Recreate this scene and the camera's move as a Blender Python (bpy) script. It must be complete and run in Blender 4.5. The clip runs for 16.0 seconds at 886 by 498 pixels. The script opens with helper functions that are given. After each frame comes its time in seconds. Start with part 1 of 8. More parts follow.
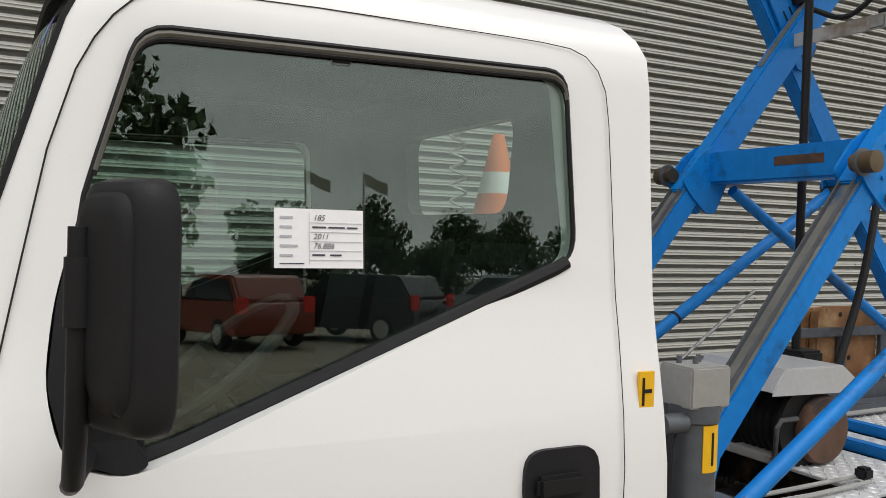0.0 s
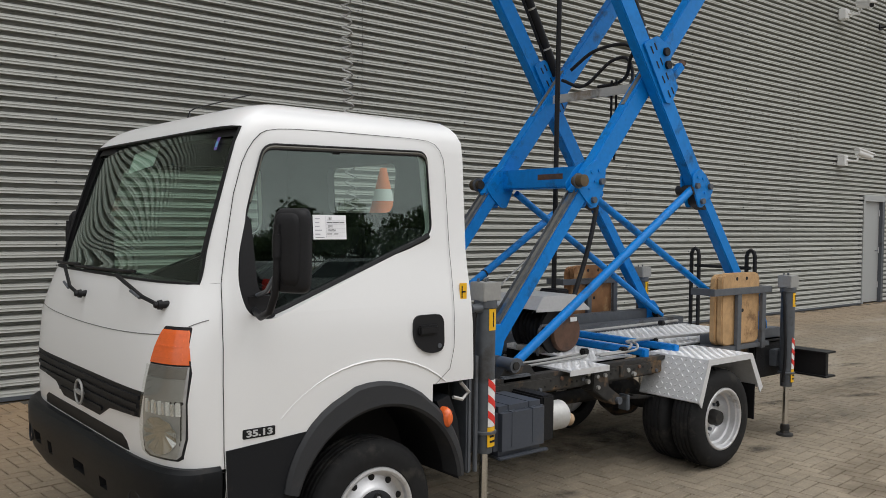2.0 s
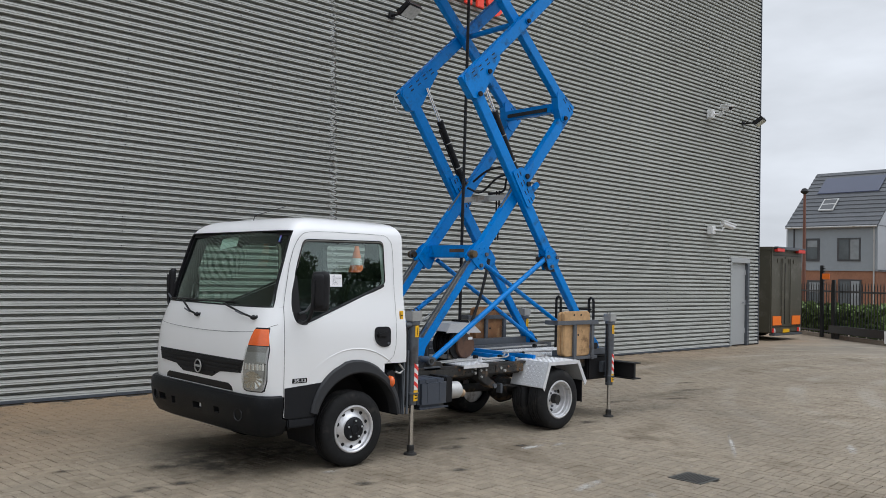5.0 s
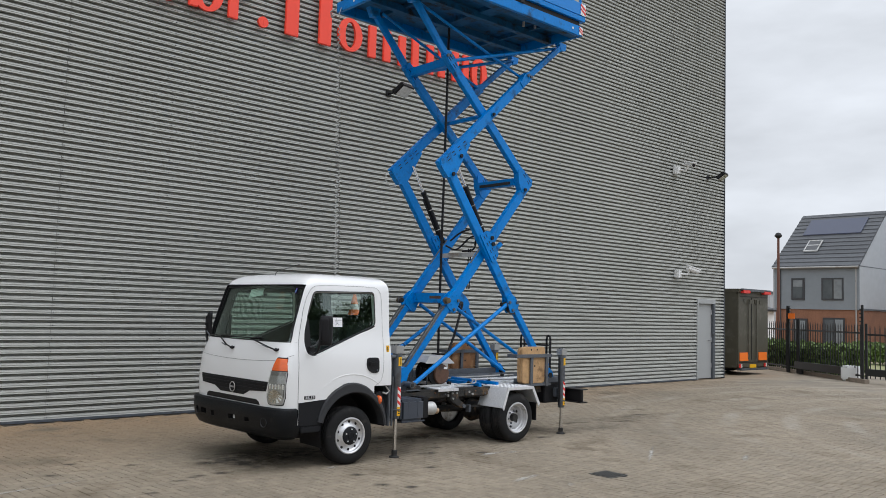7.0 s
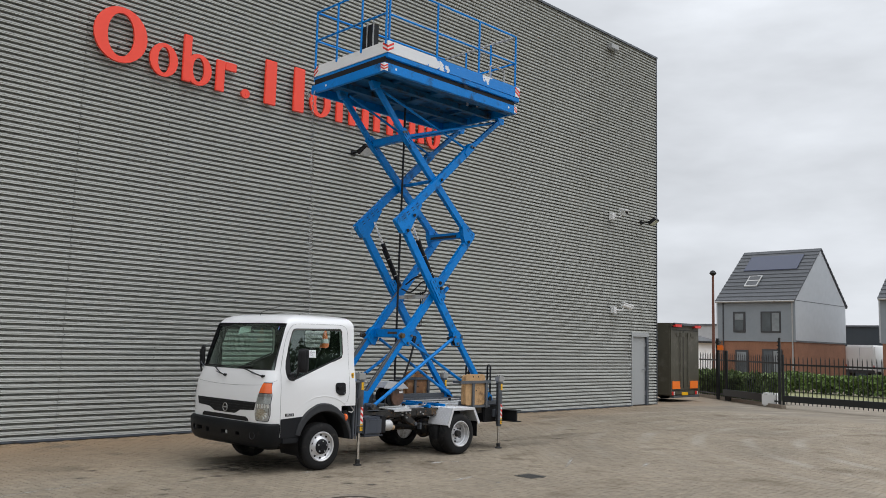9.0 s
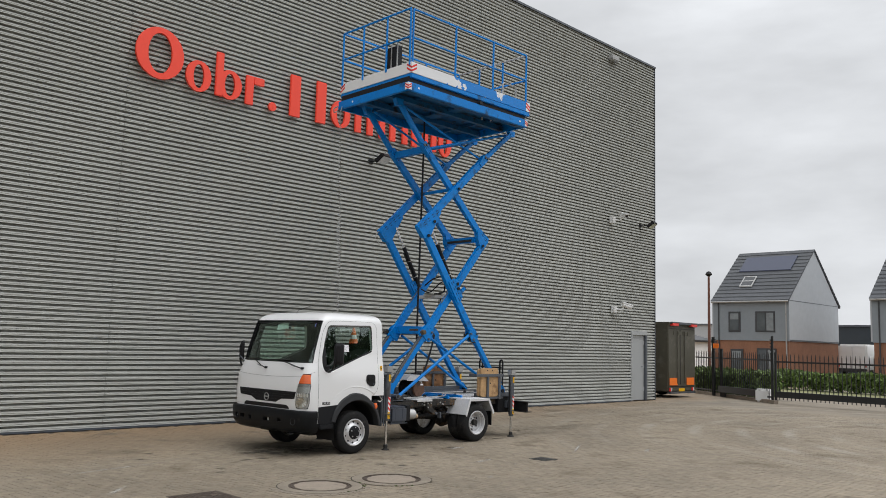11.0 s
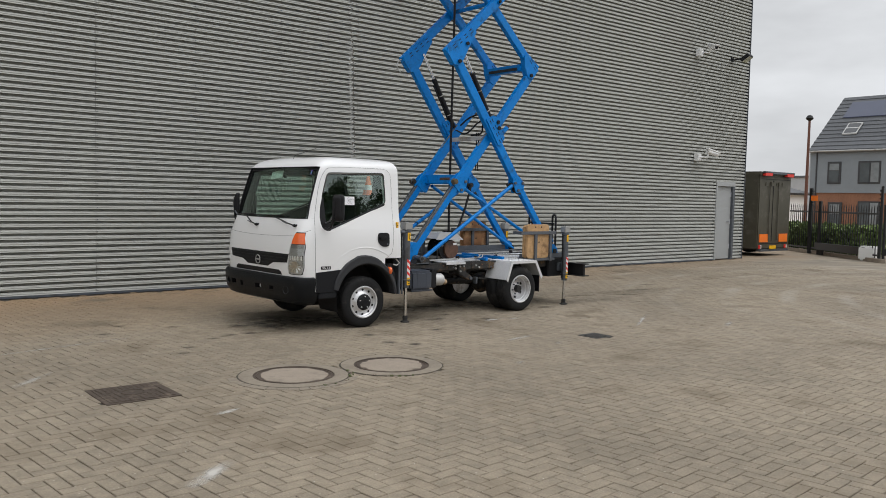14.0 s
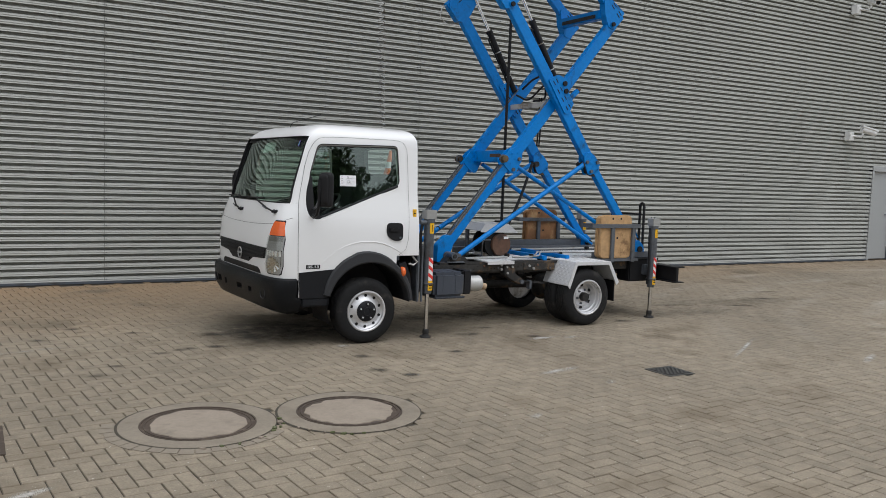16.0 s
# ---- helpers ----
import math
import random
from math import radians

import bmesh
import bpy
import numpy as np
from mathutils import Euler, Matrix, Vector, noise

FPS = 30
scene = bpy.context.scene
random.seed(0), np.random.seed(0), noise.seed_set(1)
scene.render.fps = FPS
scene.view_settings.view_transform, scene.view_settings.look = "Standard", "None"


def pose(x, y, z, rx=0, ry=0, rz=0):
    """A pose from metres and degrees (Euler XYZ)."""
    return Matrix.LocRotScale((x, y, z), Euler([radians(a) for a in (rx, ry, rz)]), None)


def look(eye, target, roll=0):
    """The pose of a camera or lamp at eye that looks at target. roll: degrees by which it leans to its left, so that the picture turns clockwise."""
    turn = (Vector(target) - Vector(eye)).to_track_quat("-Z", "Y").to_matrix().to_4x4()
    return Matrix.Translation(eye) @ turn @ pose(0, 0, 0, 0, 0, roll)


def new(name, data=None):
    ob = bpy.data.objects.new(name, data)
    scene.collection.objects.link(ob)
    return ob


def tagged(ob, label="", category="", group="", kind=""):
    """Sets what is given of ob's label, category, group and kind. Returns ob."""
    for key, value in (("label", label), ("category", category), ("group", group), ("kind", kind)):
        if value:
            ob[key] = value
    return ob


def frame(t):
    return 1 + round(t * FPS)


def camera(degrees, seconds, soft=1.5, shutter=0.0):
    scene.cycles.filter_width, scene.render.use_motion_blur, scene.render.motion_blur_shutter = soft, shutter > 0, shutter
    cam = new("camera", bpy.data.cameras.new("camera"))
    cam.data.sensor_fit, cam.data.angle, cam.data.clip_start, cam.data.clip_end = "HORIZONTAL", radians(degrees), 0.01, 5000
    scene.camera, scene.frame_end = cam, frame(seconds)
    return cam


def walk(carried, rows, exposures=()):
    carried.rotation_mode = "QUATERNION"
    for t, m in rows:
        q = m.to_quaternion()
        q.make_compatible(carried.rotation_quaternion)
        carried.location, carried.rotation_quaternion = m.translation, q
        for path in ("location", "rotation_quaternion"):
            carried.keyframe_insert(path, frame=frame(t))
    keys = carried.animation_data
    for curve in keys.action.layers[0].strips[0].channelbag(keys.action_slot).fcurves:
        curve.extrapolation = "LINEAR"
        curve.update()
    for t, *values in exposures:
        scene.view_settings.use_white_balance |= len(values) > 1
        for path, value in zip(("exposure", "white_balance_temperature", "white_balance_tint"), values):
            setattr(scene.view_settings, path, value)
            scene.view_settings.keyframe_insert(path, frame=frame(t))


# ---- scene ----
EXPOSURES = [(0.0, 0.22, 6780, 10), (0.5, 0.13, 6850, 10), (1.0, 0.06, 6780, 10), (2.5, 0.05, 6500, 10), (3.5, 0.07, 6350, 10), (4.5, 0.1, 6080, 10), (7.0, 0.16, 6150, 10), (9.0, 0.1, 6250, 10), (12.5, 0.06, 6480, 10), (14.5, 0.08, 6400, 10), (16.0, 0.07, 6280, 10)]
# ---- camera ----
cam = camera(56.49, 16.0, 0.9)
PATH = [
    (0.0, (-0.597, -1.220, 1.508), (1.217, 2.344, 1.431), 1.60),
    (0.5, (-0.899, -1.624, 1.504), (1.244, 1.753, 1.457), 1.04),
    (1.0, (-1.206, -1.973, 1.506), (1.194, 1.227, 1.464), 1.49),
    (1.5, (-1.556, -2.359, 1.506), (0.946, 0.761, 1.450), 0.70),
    (2.0, (-1.881, -2.785, 1.516), (0.619, 0.334, 1.389), 0.66),
    (2.5, (-2.254, -3.167, 1.522), (0.282, -0.080, 1.329), 0.69),
    (3.0, (-2.578, -3.630, 1.511), (-0.017, -0.573, 1.191), 0.67),
    (3.5, (-2.917, -4.066, 1.490), (-0.304, -1.051, 1.207), 1.27),
    (4.0, (-3.219, -4.506, 1.509), (-0.532, -1.545, 1.432), 1.24),
    (4.5, (-3.543, -4.931, 1.553), (-0.861, -1.965, 1.641), 1.35),
    (4.7, (-3.720, -5.093, 1.552), (-1.026, -2.138, 1.656), 1.34),
    (6.8, (-5.060, -6.977, 1.642), (-2.407, -3.998, 1.937), 1.69),
    (7.0, (-5.197, -7.139, 1.650), (-2.525, -4.177, 1.947), 1.67),
    (7.5, (-5.493, -7.587, 1.654), (-2.744, -4.702, 2.002), 2.03),
    (8.0, (-5.842, -7.978, 1.645), (-3.048, -5.139, 2.008), 2.12),
    (8.5, (-6.237, -8.407, 1.666), (-3.444, -5.578, 2.113), 1.60),
    (9.0, (-6.577, -8.791, 1.675), (-3.784, -5.964, 2.130), 1.60),
    (11.3, (-7.632, -9.508, 1.593), (-4.823, -6.697, 2.048), 1.55),
    (11.5, (-7.582, -9.620, 1.649), (-4.781, -6.797, 2.081), 1.00),
    (12.0, (-7.221, -9.408, 1.656), (-4.478, -6.527, 2.073), 1.10),
    (12.5, (-6.817, -9.071, 1.629), (-4.150, -6.101, 1.882), 1.36),
    (13.0, (-6.359, -8.762, 1.598), (-3.737, -5.743, 1.671), 0.26),
    (13.5, (-5.901, -8.364, 1.568), (-3.337, -5.297, 1.432), 0.84),
    (14.0, (-5.411, -8.012, 1.552), (-2.871, -4.932, 1.304), 1.24),
    (14.5, (-4.866, -7.666, 1.547), (-2.448, -4.492, 1.275), 1.28),
    (15.0, (-4.313, -7.338, 1.540), (-2.019, -4.071, 1.278), 2.15),
    (15.5, (-3.701, -7.078, 1.535), (-1.559, -3.714, 1.230), 0.87),
    (16.0, (-3.122, -6.808, 1.561), (-1.133, -3.356, 1.212), 2.08),
]
walk(cam, [(t, look(eye, target, roll)) for t, eye, target, roll in PATH], exposures=EXPOSURES)

# ---- world and light ----
world = bpy.data.worlds.new("overcast_sky")
scene.world = world
world.use_nodes = True
wn, wl = world.node_tree.nodes, world.node_tree.links
wn.clear()
sky = wn.new("ShaderNodeTexSky")
sky.sky_type, sky.sun_disc = "NISHITA", False
sky.sun_elevation, sky.sun_rotation = radians(50), radians(157)
gray = wn.new("ShaderNodeHueSaturation")
gray.inputs["Saturation"].default_value = 0.1
coord = wn.new("ShaderNodeTexCoord")
cloud_scale = wn.new("ShaderNodeMapping")
cloud_scale.inputs["Scale"].default_value = (1.0, 1.0, 3.0)
cloud = wn.new("ShaderNodeTexNoise")
cloud.inputs["Scale"].default_value, cloud.inputs["Detail"].default_value = 3.0, 6.0
cloud_tone = wn.new("ShaderNodeMapRange")
cloud_tone.inputs["From Min"].default_value, cloud_tone.inputs["From Max"].default_value = 0.3, 0.7
cloud_tone.inputs["To Min"].default_value, cloud_tone.inputs["To Max"].default_value = 5.4, 9.0
cloud_mix = wn.new("ShaderNodeMix")
cloud_mix.data_type = "RGBA"
cloud_mix.inputs[0].default_value = 0.85
cloud_tint = wn.new("ShaderNodeMix")
cloud_tint.data_type, cloud_tint.blend_type = "RGBA", "MULTIPLY"
cloud_tint.inputs[0].default_value = 1.0
cloud_tint.inputs[7].default_value = (0.975, 0.995, 1.02, 1)
background = wn.new("ShaderNodeBackground")
background.inputs["Strength"].default_value = 0.12
world_out = wn.new("ShaderNodeOutputWorld")
wl.new(coord.outputs["Generated"], cloud_scale.inputs["Vector"])
wl.new(cloud_scale.outputs["Vector"], cloud.inputs["Vector"])
wl.new(cloud.outputs["Fac"], cloud_tone.inputs["Value"])
wl.new(sky.outputs["Color"], gray.inputs["Color"])
wl.new(gray.outputs["Color"], cloud_mix.inputs[6])
split = wn.new("ShaderNodeSeparateXYZ")
rise = wn.new("ShaderNodeMapRange")
rise.inputs["From Min"].default_value, rise.inputs["From Max"].default_value = 0.35, 1.0
rise.inputs["To Min"].default_value, rise.inputs["To Max"].default_value = 0.86, 2.3
lifted = wn.new("ShaderNodeMath")
lifted.operation = "MULTIPLY"
wl.new(coord.outputs["Generated"], split.inputs["Vector"])
wl.new(split.outputs["Z"], rise.inputs["Value"])
wl.new(cloud_tone.outputs["Result"], lifted.inputs[0])
wl.new(rise.outputs["Result"], lifted.inputs[1])
wl.new(lifted.outputs[0], cloud_tint.inputs[6])
wl.new(cloud_tint.outputs[2], cloud_mix.inputs[7])
wl.new(cloud_mix.outputs[2], background.inputs["Color"])
wl.new(background.outputs["Background"], world_out.inputs["Surface"])
sun = new("sun", bpy.data.lights.new("sun", "SUN"))
sun.data.energy, sun.data.angle, sun.data.color = 0.75, radians(50), (1.0, 0.98, 0.955)
sun.matrix_world = look((4, -9.5, 20), (0, 0, 0))


# ---- materials ----
def mat(name, color, rough=0.5, metal=0.0, vary=0.12, grain=60.0, blotch=1.5, bump=0.0, bump_scale=200.0, coat=0.0, dirt=None, dirt_amount=0.0, dirt_scale=3.0, per_piece=0.0, yard=0.0, spec=0.5):
    """A surface with fine grain, broad blotches, an optional second colour of dirt or wear, and relief."""
    m = bpy.data.materials.new(name)
    m.use_nodes = True
    n, l = m.node_tree.nodes, m.node_tree.links
    b = n["Principled BSDF"]
    b.inputs["Roughness"].default_value, b.inputs["Metallic"].default_value = rough, metal
    b.inputs["Coat Weight"].default_value = coat
    b.inputs["Specular IOR Level"].default_value = spec
    b.inputs["Coat Roughness"].default_value = 0.08
    pos = n.new("ShaderNodeTexCoord")
    g = n.new("ShaderNodeTexNoise")
    g.inputs["Scale"].default_value, g.inputs["Detail"].default_value = grain, 4
    w = n.new("ShaderNodeTexNoise")
    w.inputs["Scale"].default_value, w.inputs["Detail"].default_value = blotch, 5
    spread = pos.outputs["Object"]
    if yard:
        ground_at = n.new("ShaderNodeNewGeometry")
        spread = ground_at.outputs["Position"]
    l.new(spread, g.inputs["Vector"])
    l.new(spread, w.inputs["Vector"])
    add = n.new("ShaderNodeMath")
    add.operation = "ADD"
    l.new(g.outputs["Fac"], add.inputs[0])
    l.new(w.outputs["Fac"], add.inputs[1])
    ramp = n.new("ShaderNodeMapRange")
    ramp.inputs["From Min"].default_value, ramp.inputs["From Max"].default_value = 0.6, 1.4
    ramp.inputs["To Min"].default_value, ramp.inputs["To Max"].default_value = 1 - vary, 1 + vary
    l.new(add.outputs[0], ramp.inputs["Value"])
    tone = ramp.outputs["Result"]
    if per_piece:
        info = n.new("ShaderNodeObjectInfo")
        isl = n.new("ShaderNodeNewGeometry")
        s = n.new("ShaderNodeMath")
        s.operation = "ADD"
        l.new(info.outputs["Random"], s.inputs[0])
        l.new(isl.outputs["Random Per Island"], s.inputs[1])
        fr = n.new("ShaderNodeMath")
        fr.operation = "FRACT"
        l.new(s.outputs[0], fr.inputs[0])
        pr = n.new("ShaderNodeMapRange")
        pr.inputs["To Min"].default_value, pr.inputs["To Max"].default_value = 1 - per_piece, 1 + per_piece
        l.new(fr.outputs[0], pr.inputs["Value"])
        mu = n.new("ShaderNodeMath")
        mu.operation = "MULTIPLY"
        l.new(tone, mu.inputs[0])
        l.new(pr.outputs["Result"], mu.inputs[1])
        tone = mu.outputs[0]
    sc = n.new("ShaderNodeVectorMath")
    sc.operation = "SCALE"
    sc.inputs[0].default_value = color
    l.new(tone, sc.inputs["Scale"])
    out = sc.outputs["Vector"]
    if yard:
        at = n.new("ShaderNodeNewGeometry")
        broad = n.new("ShaderNodeTexNoise")
        broad.inputs["Scale"].default_value, broad.inputs["Detail"].default_value, broad.inputs["Roughness"].default_value = 0.45, 7, 0.62
        l.new(at.outputs["Position"], broad.inputs["Vector"])
        level = n.new("ShaderNodeMapRange")
        level.inputs["From Min"].default_value, level.inputs["From Max"].default_value = 0.32, 0.68
        level.inputs["To Min"].default_value, level.inputs["To Max"].default_value = 1 - yard, 1 + yard
        l.new(broad.outputs["Fac"], level.inputs["Value"])
        worn = n.new("ShaderNodeVectorMath")
        worn.operation = "SCALE"
        l.new(out, worn.inputs[0])
        l.new(level.outputs["Result"], worn.inputs["Scale"])
        out = worn.outputs["Vector"]
        place = n.new("ShaderNodeSeparateXYZ")
        l.new(at.outputs["Position"], place.inputs["Vector"])
        rings = n.new("ShaderNodeTexWave")
        rings.wave_type, rings.rings_direction = "RINGS", "Z"
        rings.inputs["Scale"].default_value, rings.inputs["Distortion"].default_value = 0.35, 2.2
        rings.inputs["Detail"].default_value, rings.inputs["Detail Scale"].default_value = 3, 0.6
        centre = n.new("ShaderNodeVectorMath")
        centre.operation = "SUBTRACT"
        centre.inputs[1].default_value = (11.0, -7.0, 0)
        l.new(at.outputs["Position"], centre.inputs[0])
        l.new(centre.outputs["Vector"], rings.inputs["Vector"])
        swept = n.new("ShaderNodeMapRange")
        swept.inputs["From Min"].default_value, swept.inputs["From Max"].default_value = 3.0, 6.5
        swept.inputs["To Max"].default_value = 0.5
        l.new(place.outputs["X"], swept.inputs["Value"])
        arcs = n.new("ShaderNodeMapRange")
        arcs.inputs["From Min"].default_value, arcs.inputs["From Max"].default_value = 0.72, 1.0
        l.new(rings.outputs["Fac"], arcs.inputs["Value"])
        worn_patch = n.new("ShaderNodeTexNoise")
        worn_patch.inputs["Scale"].default_value, worn_patch.inputs["Detail"].default_value = 0.55, 5
        l.new(centre.outputs["Vector"], worn_patch.inputs["Vector"])
        patchy = n.new("ShaderNodeMapRange")
        patchy.inputs["From Min"].default_value, patchy.inputs["From Max"].default_value = 0.42, 0.62
        l.new(worn_patch.outputs["Fac"], patchy.inputs["Value"])
        broken = n.new("ShaderNodeMath")
        broken.operation = "MULTIPLY"
        l.new(arcs.outputs["Result"], broken.inputs[0])
        l.new(patchy.outputs["Result"], broken.inputs[1])
        swirl = n.new("ShaderNodeMath")
        swirl.operation = "MULTIPLY"
        l.new(broken.outputs[0], swirl.inputs[0])
        l.new(swept.outputs["Result"], swirl.inputs[1])
        pale = n.new("ShaderNodeMix")
        pale.data_type = "RGBA"
        l.new(swirl.outputs[0], pale.inputs[0])
        l.new(out, pale.inputs[6])
        pale.inputs[7].default_value = (0.36, 0.33, 0.28, 1)
        sand_edge = n.new("ShaderNodeMath")
        sand_edge.operation = "MULTIPLY_ADD"
        sand_edge.inputs[1].default_value = 3.2
        away = n.new("ShaderNodeMath")
        away.operation = "MULTIPLY_ADD"
        away.inputs[1].default_value = -0.12
        l.new(place.outputs["X"], away.inputs[0])
        l.new(place.outputs["Y"], away.inputs[2])
        l.new(broad.outputs["Fac"], sand_edge.inputs[0])
        l.new(away.outputs[0], sand_edge.inputs[2])
        sandy = n.new("ShaderNodeMapRange")
        sandy.inputs["From Min"].default_value, sandy.inputs["From Max"].default_value = 3.0, 6.2
        sandy.inputs["To Max"].default_value = 0.8
        l.new(sand_edge.outputs[0], sandy.inputs["Value"])
        sand = n.new("ShaderNodeMix")
        sand.data_type = "RGBA"
        l.new(sandy.outputs["Result"], sand.inputs[0])
        l.new(pale.outputs[2], sand.inputs[6])
        sand.inputs[7].default_value = (0.305, 0.202, 0.112, 1)
        grit = n.new("ShaderNodeTexNoise")
        grit.inputs["Scale"].default_value, grit.inputs["Detail"].default_value = 42, 2
        l.new(at.outputs["Position"], grit.inputs["Vector"])
        speck = n.new("ShaderNodeMapRange")
        speck.inputs["From Min"].default_value, speck.inputs["From Max"].default_value = 0.70, 0.75
        l.new(grit.outputs["Fac"], speck.inputs["Value"])
        dotted = n.new("ShaderNodeMix")
        dotted.data_type = "RGBA"
        l.new(speck.outputs["Result"], dotted.inputs[0])
        l.new(sand.outputs[2], dotted.inputs[6])
        dotted.inputs[7].default_value = (0.46, 0.43, 0.38, 1)
        out = dotted.outputs[2]
    if dirt:
        d = n.new("ShaderNodeTexNoise")
        d.inputs["Scale"].default_value, d.inputs["Detail"].default_value, d.inputs["Roughness"].default_value = dirt_scale, 8, 0.65
        l.new(spread, d.inputs["Vector"])
        dr = n.new("ShaderNodeMapRange")
        dr.inputs["From Min"].default_value, dr.inputs["From Max"].default_value = 0.62 - 0.3 * dirt_amount, 0.72 - 0.2 * dirt_amount
        l.new(d.outputs["Fac"], dr.inputs["Value"])
        mx = n.new("ShaderNodeMix")
        mx.data_type = "RGBA"
        l.new(dr.outputs["Result"], mx.inputs[0])
        l.new(out, mx.inputs[6])
        mx.inputs[7].default_value = (*dirt, 1)
        out = mx.outputs[2]
    l.new(out, b.inputs["Base Color"])
    if bump:
        bn = n.new("ShaderNodeTexNoise")
        bn.inputs["Scale"].default_value, bn.inputs["Detail"].default_value = bump_scale, 3
        l.new(spread, bn.inputs["Vector"])
        bp = n.new("ShaderNodeBump")
        bp.inputs["Strength"].default_value, bp.inputs["Distance"].default_value = bump, 0.01
        l.new(bn.outputs["Fac"], bp.inputs["Height"])
        l.new(bp.outputs["Normal"], b.inputs["Normal"])
    return m


def glass_mat(name, tint, gloss=1.0):
    """A clear tinted pane: see-through, with a mirror sheen that grows at grazing angles."""
    m = bpy.data.materials.new(name)
    m.use_nodes = True
    n, l = m.node_tree.nodes, m.node_tree.links
    n.remove(n["Principled BSDF"])
    tr = n.new("ShaderNodeBsdfTransparent")
    tr.inputs["Color"].default_value = (*tint, 1)
    gl = n.new("ShaderNodeBsdfGlossy")
    gl.inputs["Roughness"].default_value = 0.005
    gl.inputs["Color"].default_value = (0.90, 0.98, 0.95, 1)
    fr = n.new("ShaderNodeLayerWeight")
    fr.inputs["Blend"].default_value = 0.5
    steep = n.new("ShaderNodeMath")
    steep.operation = "POWER"
    steep.inputs[1].default_value = 5.0
    l.new(fr.outputs["Facing"], steep.inputs[0])
    k = n.new("ShaderNodeMath")
    k.operation, k.use_clamp = "MULTIPLY_ADD", True
    k.inputs[1].default_value, k.inputs[2].default_value = 0.9, 0.055 * gloss
    l.new(steep.outputs[0], k.inputs[0])
    mx = n.new("ShaderNodeMixShader")
    l.new(k.outputs[0], mx.inputs[0])
    l.new(tr.outputs[0], mx.inputs[1])
    l.new(gl.outputs[0], mx.inputs[2])
    l.new(mx.outputs[0], n["Material Output"].inputs["Surface"])
    return m


WHITE = mat("white_vehicle_paint", (0.80, 0.80, 0.80), 0.32, vary=0.02, grain=300, coat=0.5)
TRIM = mat("black_plastic", (0.013, 0.013, 0.0145), 0.5, vary=0.15, grain=90, bump=0.15, bump_scale=600, spec=0.22)
BUMPER_DARK = mat("black_grey_bumper_plastic", (0.007, 0.008, 0.0095), 0.42, vary=0.2, grain=200, bump=0.12, bump_scale=500, dirt=(0.02, 0.019, 0.018), dirt_amount=0.08, dirt_scale=5, spec=0.2)
STEERING = mat("dark_grey_rim_plastic", (0.06, 0.06, 0.062), 0.55, vary=0.15, grain=120, spec=0.3)
BUMPER = mat("dark_grey_plastic", (0.012, 0.013, 0.0155), 0.5, vary=0.15, grain=200, bump=0.12, bump_scale=500, dirt=(0.03, 0.028, 0.026), dirt_amount=0.12, dirt_scale=5, spec=0.22)
FLARE = mat("grey_arch_plastic", (0.034, 0.035, 0.038), 0.55, vary=0.12, grain=200, bump=0.12, bump_scale=500, dirt=(0.055, 0.052, 0.05), dirt_amount=0.12, dirt_scale=5, spec=0.25)
RUBBER = mat("tyre_rubber", (0.014, 0.014, 0.0145), 0.75, vary=0.3, grain=40, dirt=(0.04, 0.037, 0.033), dirt_amount=0.25, dirt_scale=6, spec=0.22)
RIM = mat("silver_wheel_paint", (0.64, 0.64, 0.65), 0.35, 0.6, vary=0.1, grain=60, dirt=(0.2, 0.17, 0.14), dirt_amount=0.15)
BLUE = mat("blue_lift_paint", (0.0, 0.195, 0.60), 0.42, vary=0.14, grain=30, blotch=3, dirt=(0.012, 0.075, 0.19), dirt_amount=0.2, dirt_scale=5, spec=0.28)
CLADDING = mat("grey_metal_cladding", (0.408, 0.411, 0.384), 0.85, 0.0, vary=0.08, grain=9, blotch=0.5, spec=0.0)
PAVER = mat("brick_paver", (0.233, 0.193, 0.141), 0.85, vary=0.28, grain=75, blotch=9, per_piece=0.07, yard=0.24, bump=0.6, bump_scale=120, dirt=(0.155, 0.122, 0.083), dirt_amount=0.3, dirt_scale=0.9)
JOINT = mat("paver_joint_sand", (0.055, 0.047, 0.036), 0.95, vary=0.2, grain=60)
STEEL = mat("grey_painted_steel", (0.10, 0.11, 0.125), 0.45, 0.2, vary=0.2, grain=30, dirt=(0.05, 0.045, 0.04), dirt_amount=0.2)
CHASSIS = mat("grimy_chassis_steel", (0.038, 0.037, 0.036), 0.6, 0.2, vary=0.35, grain=25, dirt=(0.16, 0.11, 0.07), dirt_amount=0.25, dirt_scale=7, spec=0.22)
ALU = mat("bare_aluminium", (0.62, 0.63, 0.645), 0.38, 0.4, vary=0.08, grain=50)
TREAD = mat("bright_tread_plate", (0.66, 0.665, 0.675), 0.4, 0.2, vary=0.08, grain=40, dirt=(0.5, 0.49, 0.47), dirt_amount=0.15, dirt_scale=4)
CHROME = mat("chromed_rod", (0.75, 0.75, 0.74), 0.18, 1.0, vary=0.05)
BLACK = mat("black_paint", (0.015, 0.015, 0.016), 0.5, vary=0.2, spec=0.22)
ORANGE = mat("orange_lens", (0.80, 0.145, 0.03), 0.2, vary=0.1, coat=0.6)
RED = mat("red_sign_face", (0.92, 0.065, 0.03), 0.45, vary=0.04, grain=20)
YELLOW = mat("yellow_label", (0.85, 0.47, 0.01), 0.45, vary=0.05)
PAPER = mat("white_card", (0.85, 0.85, 0.87), 0.7, vary=0.03)
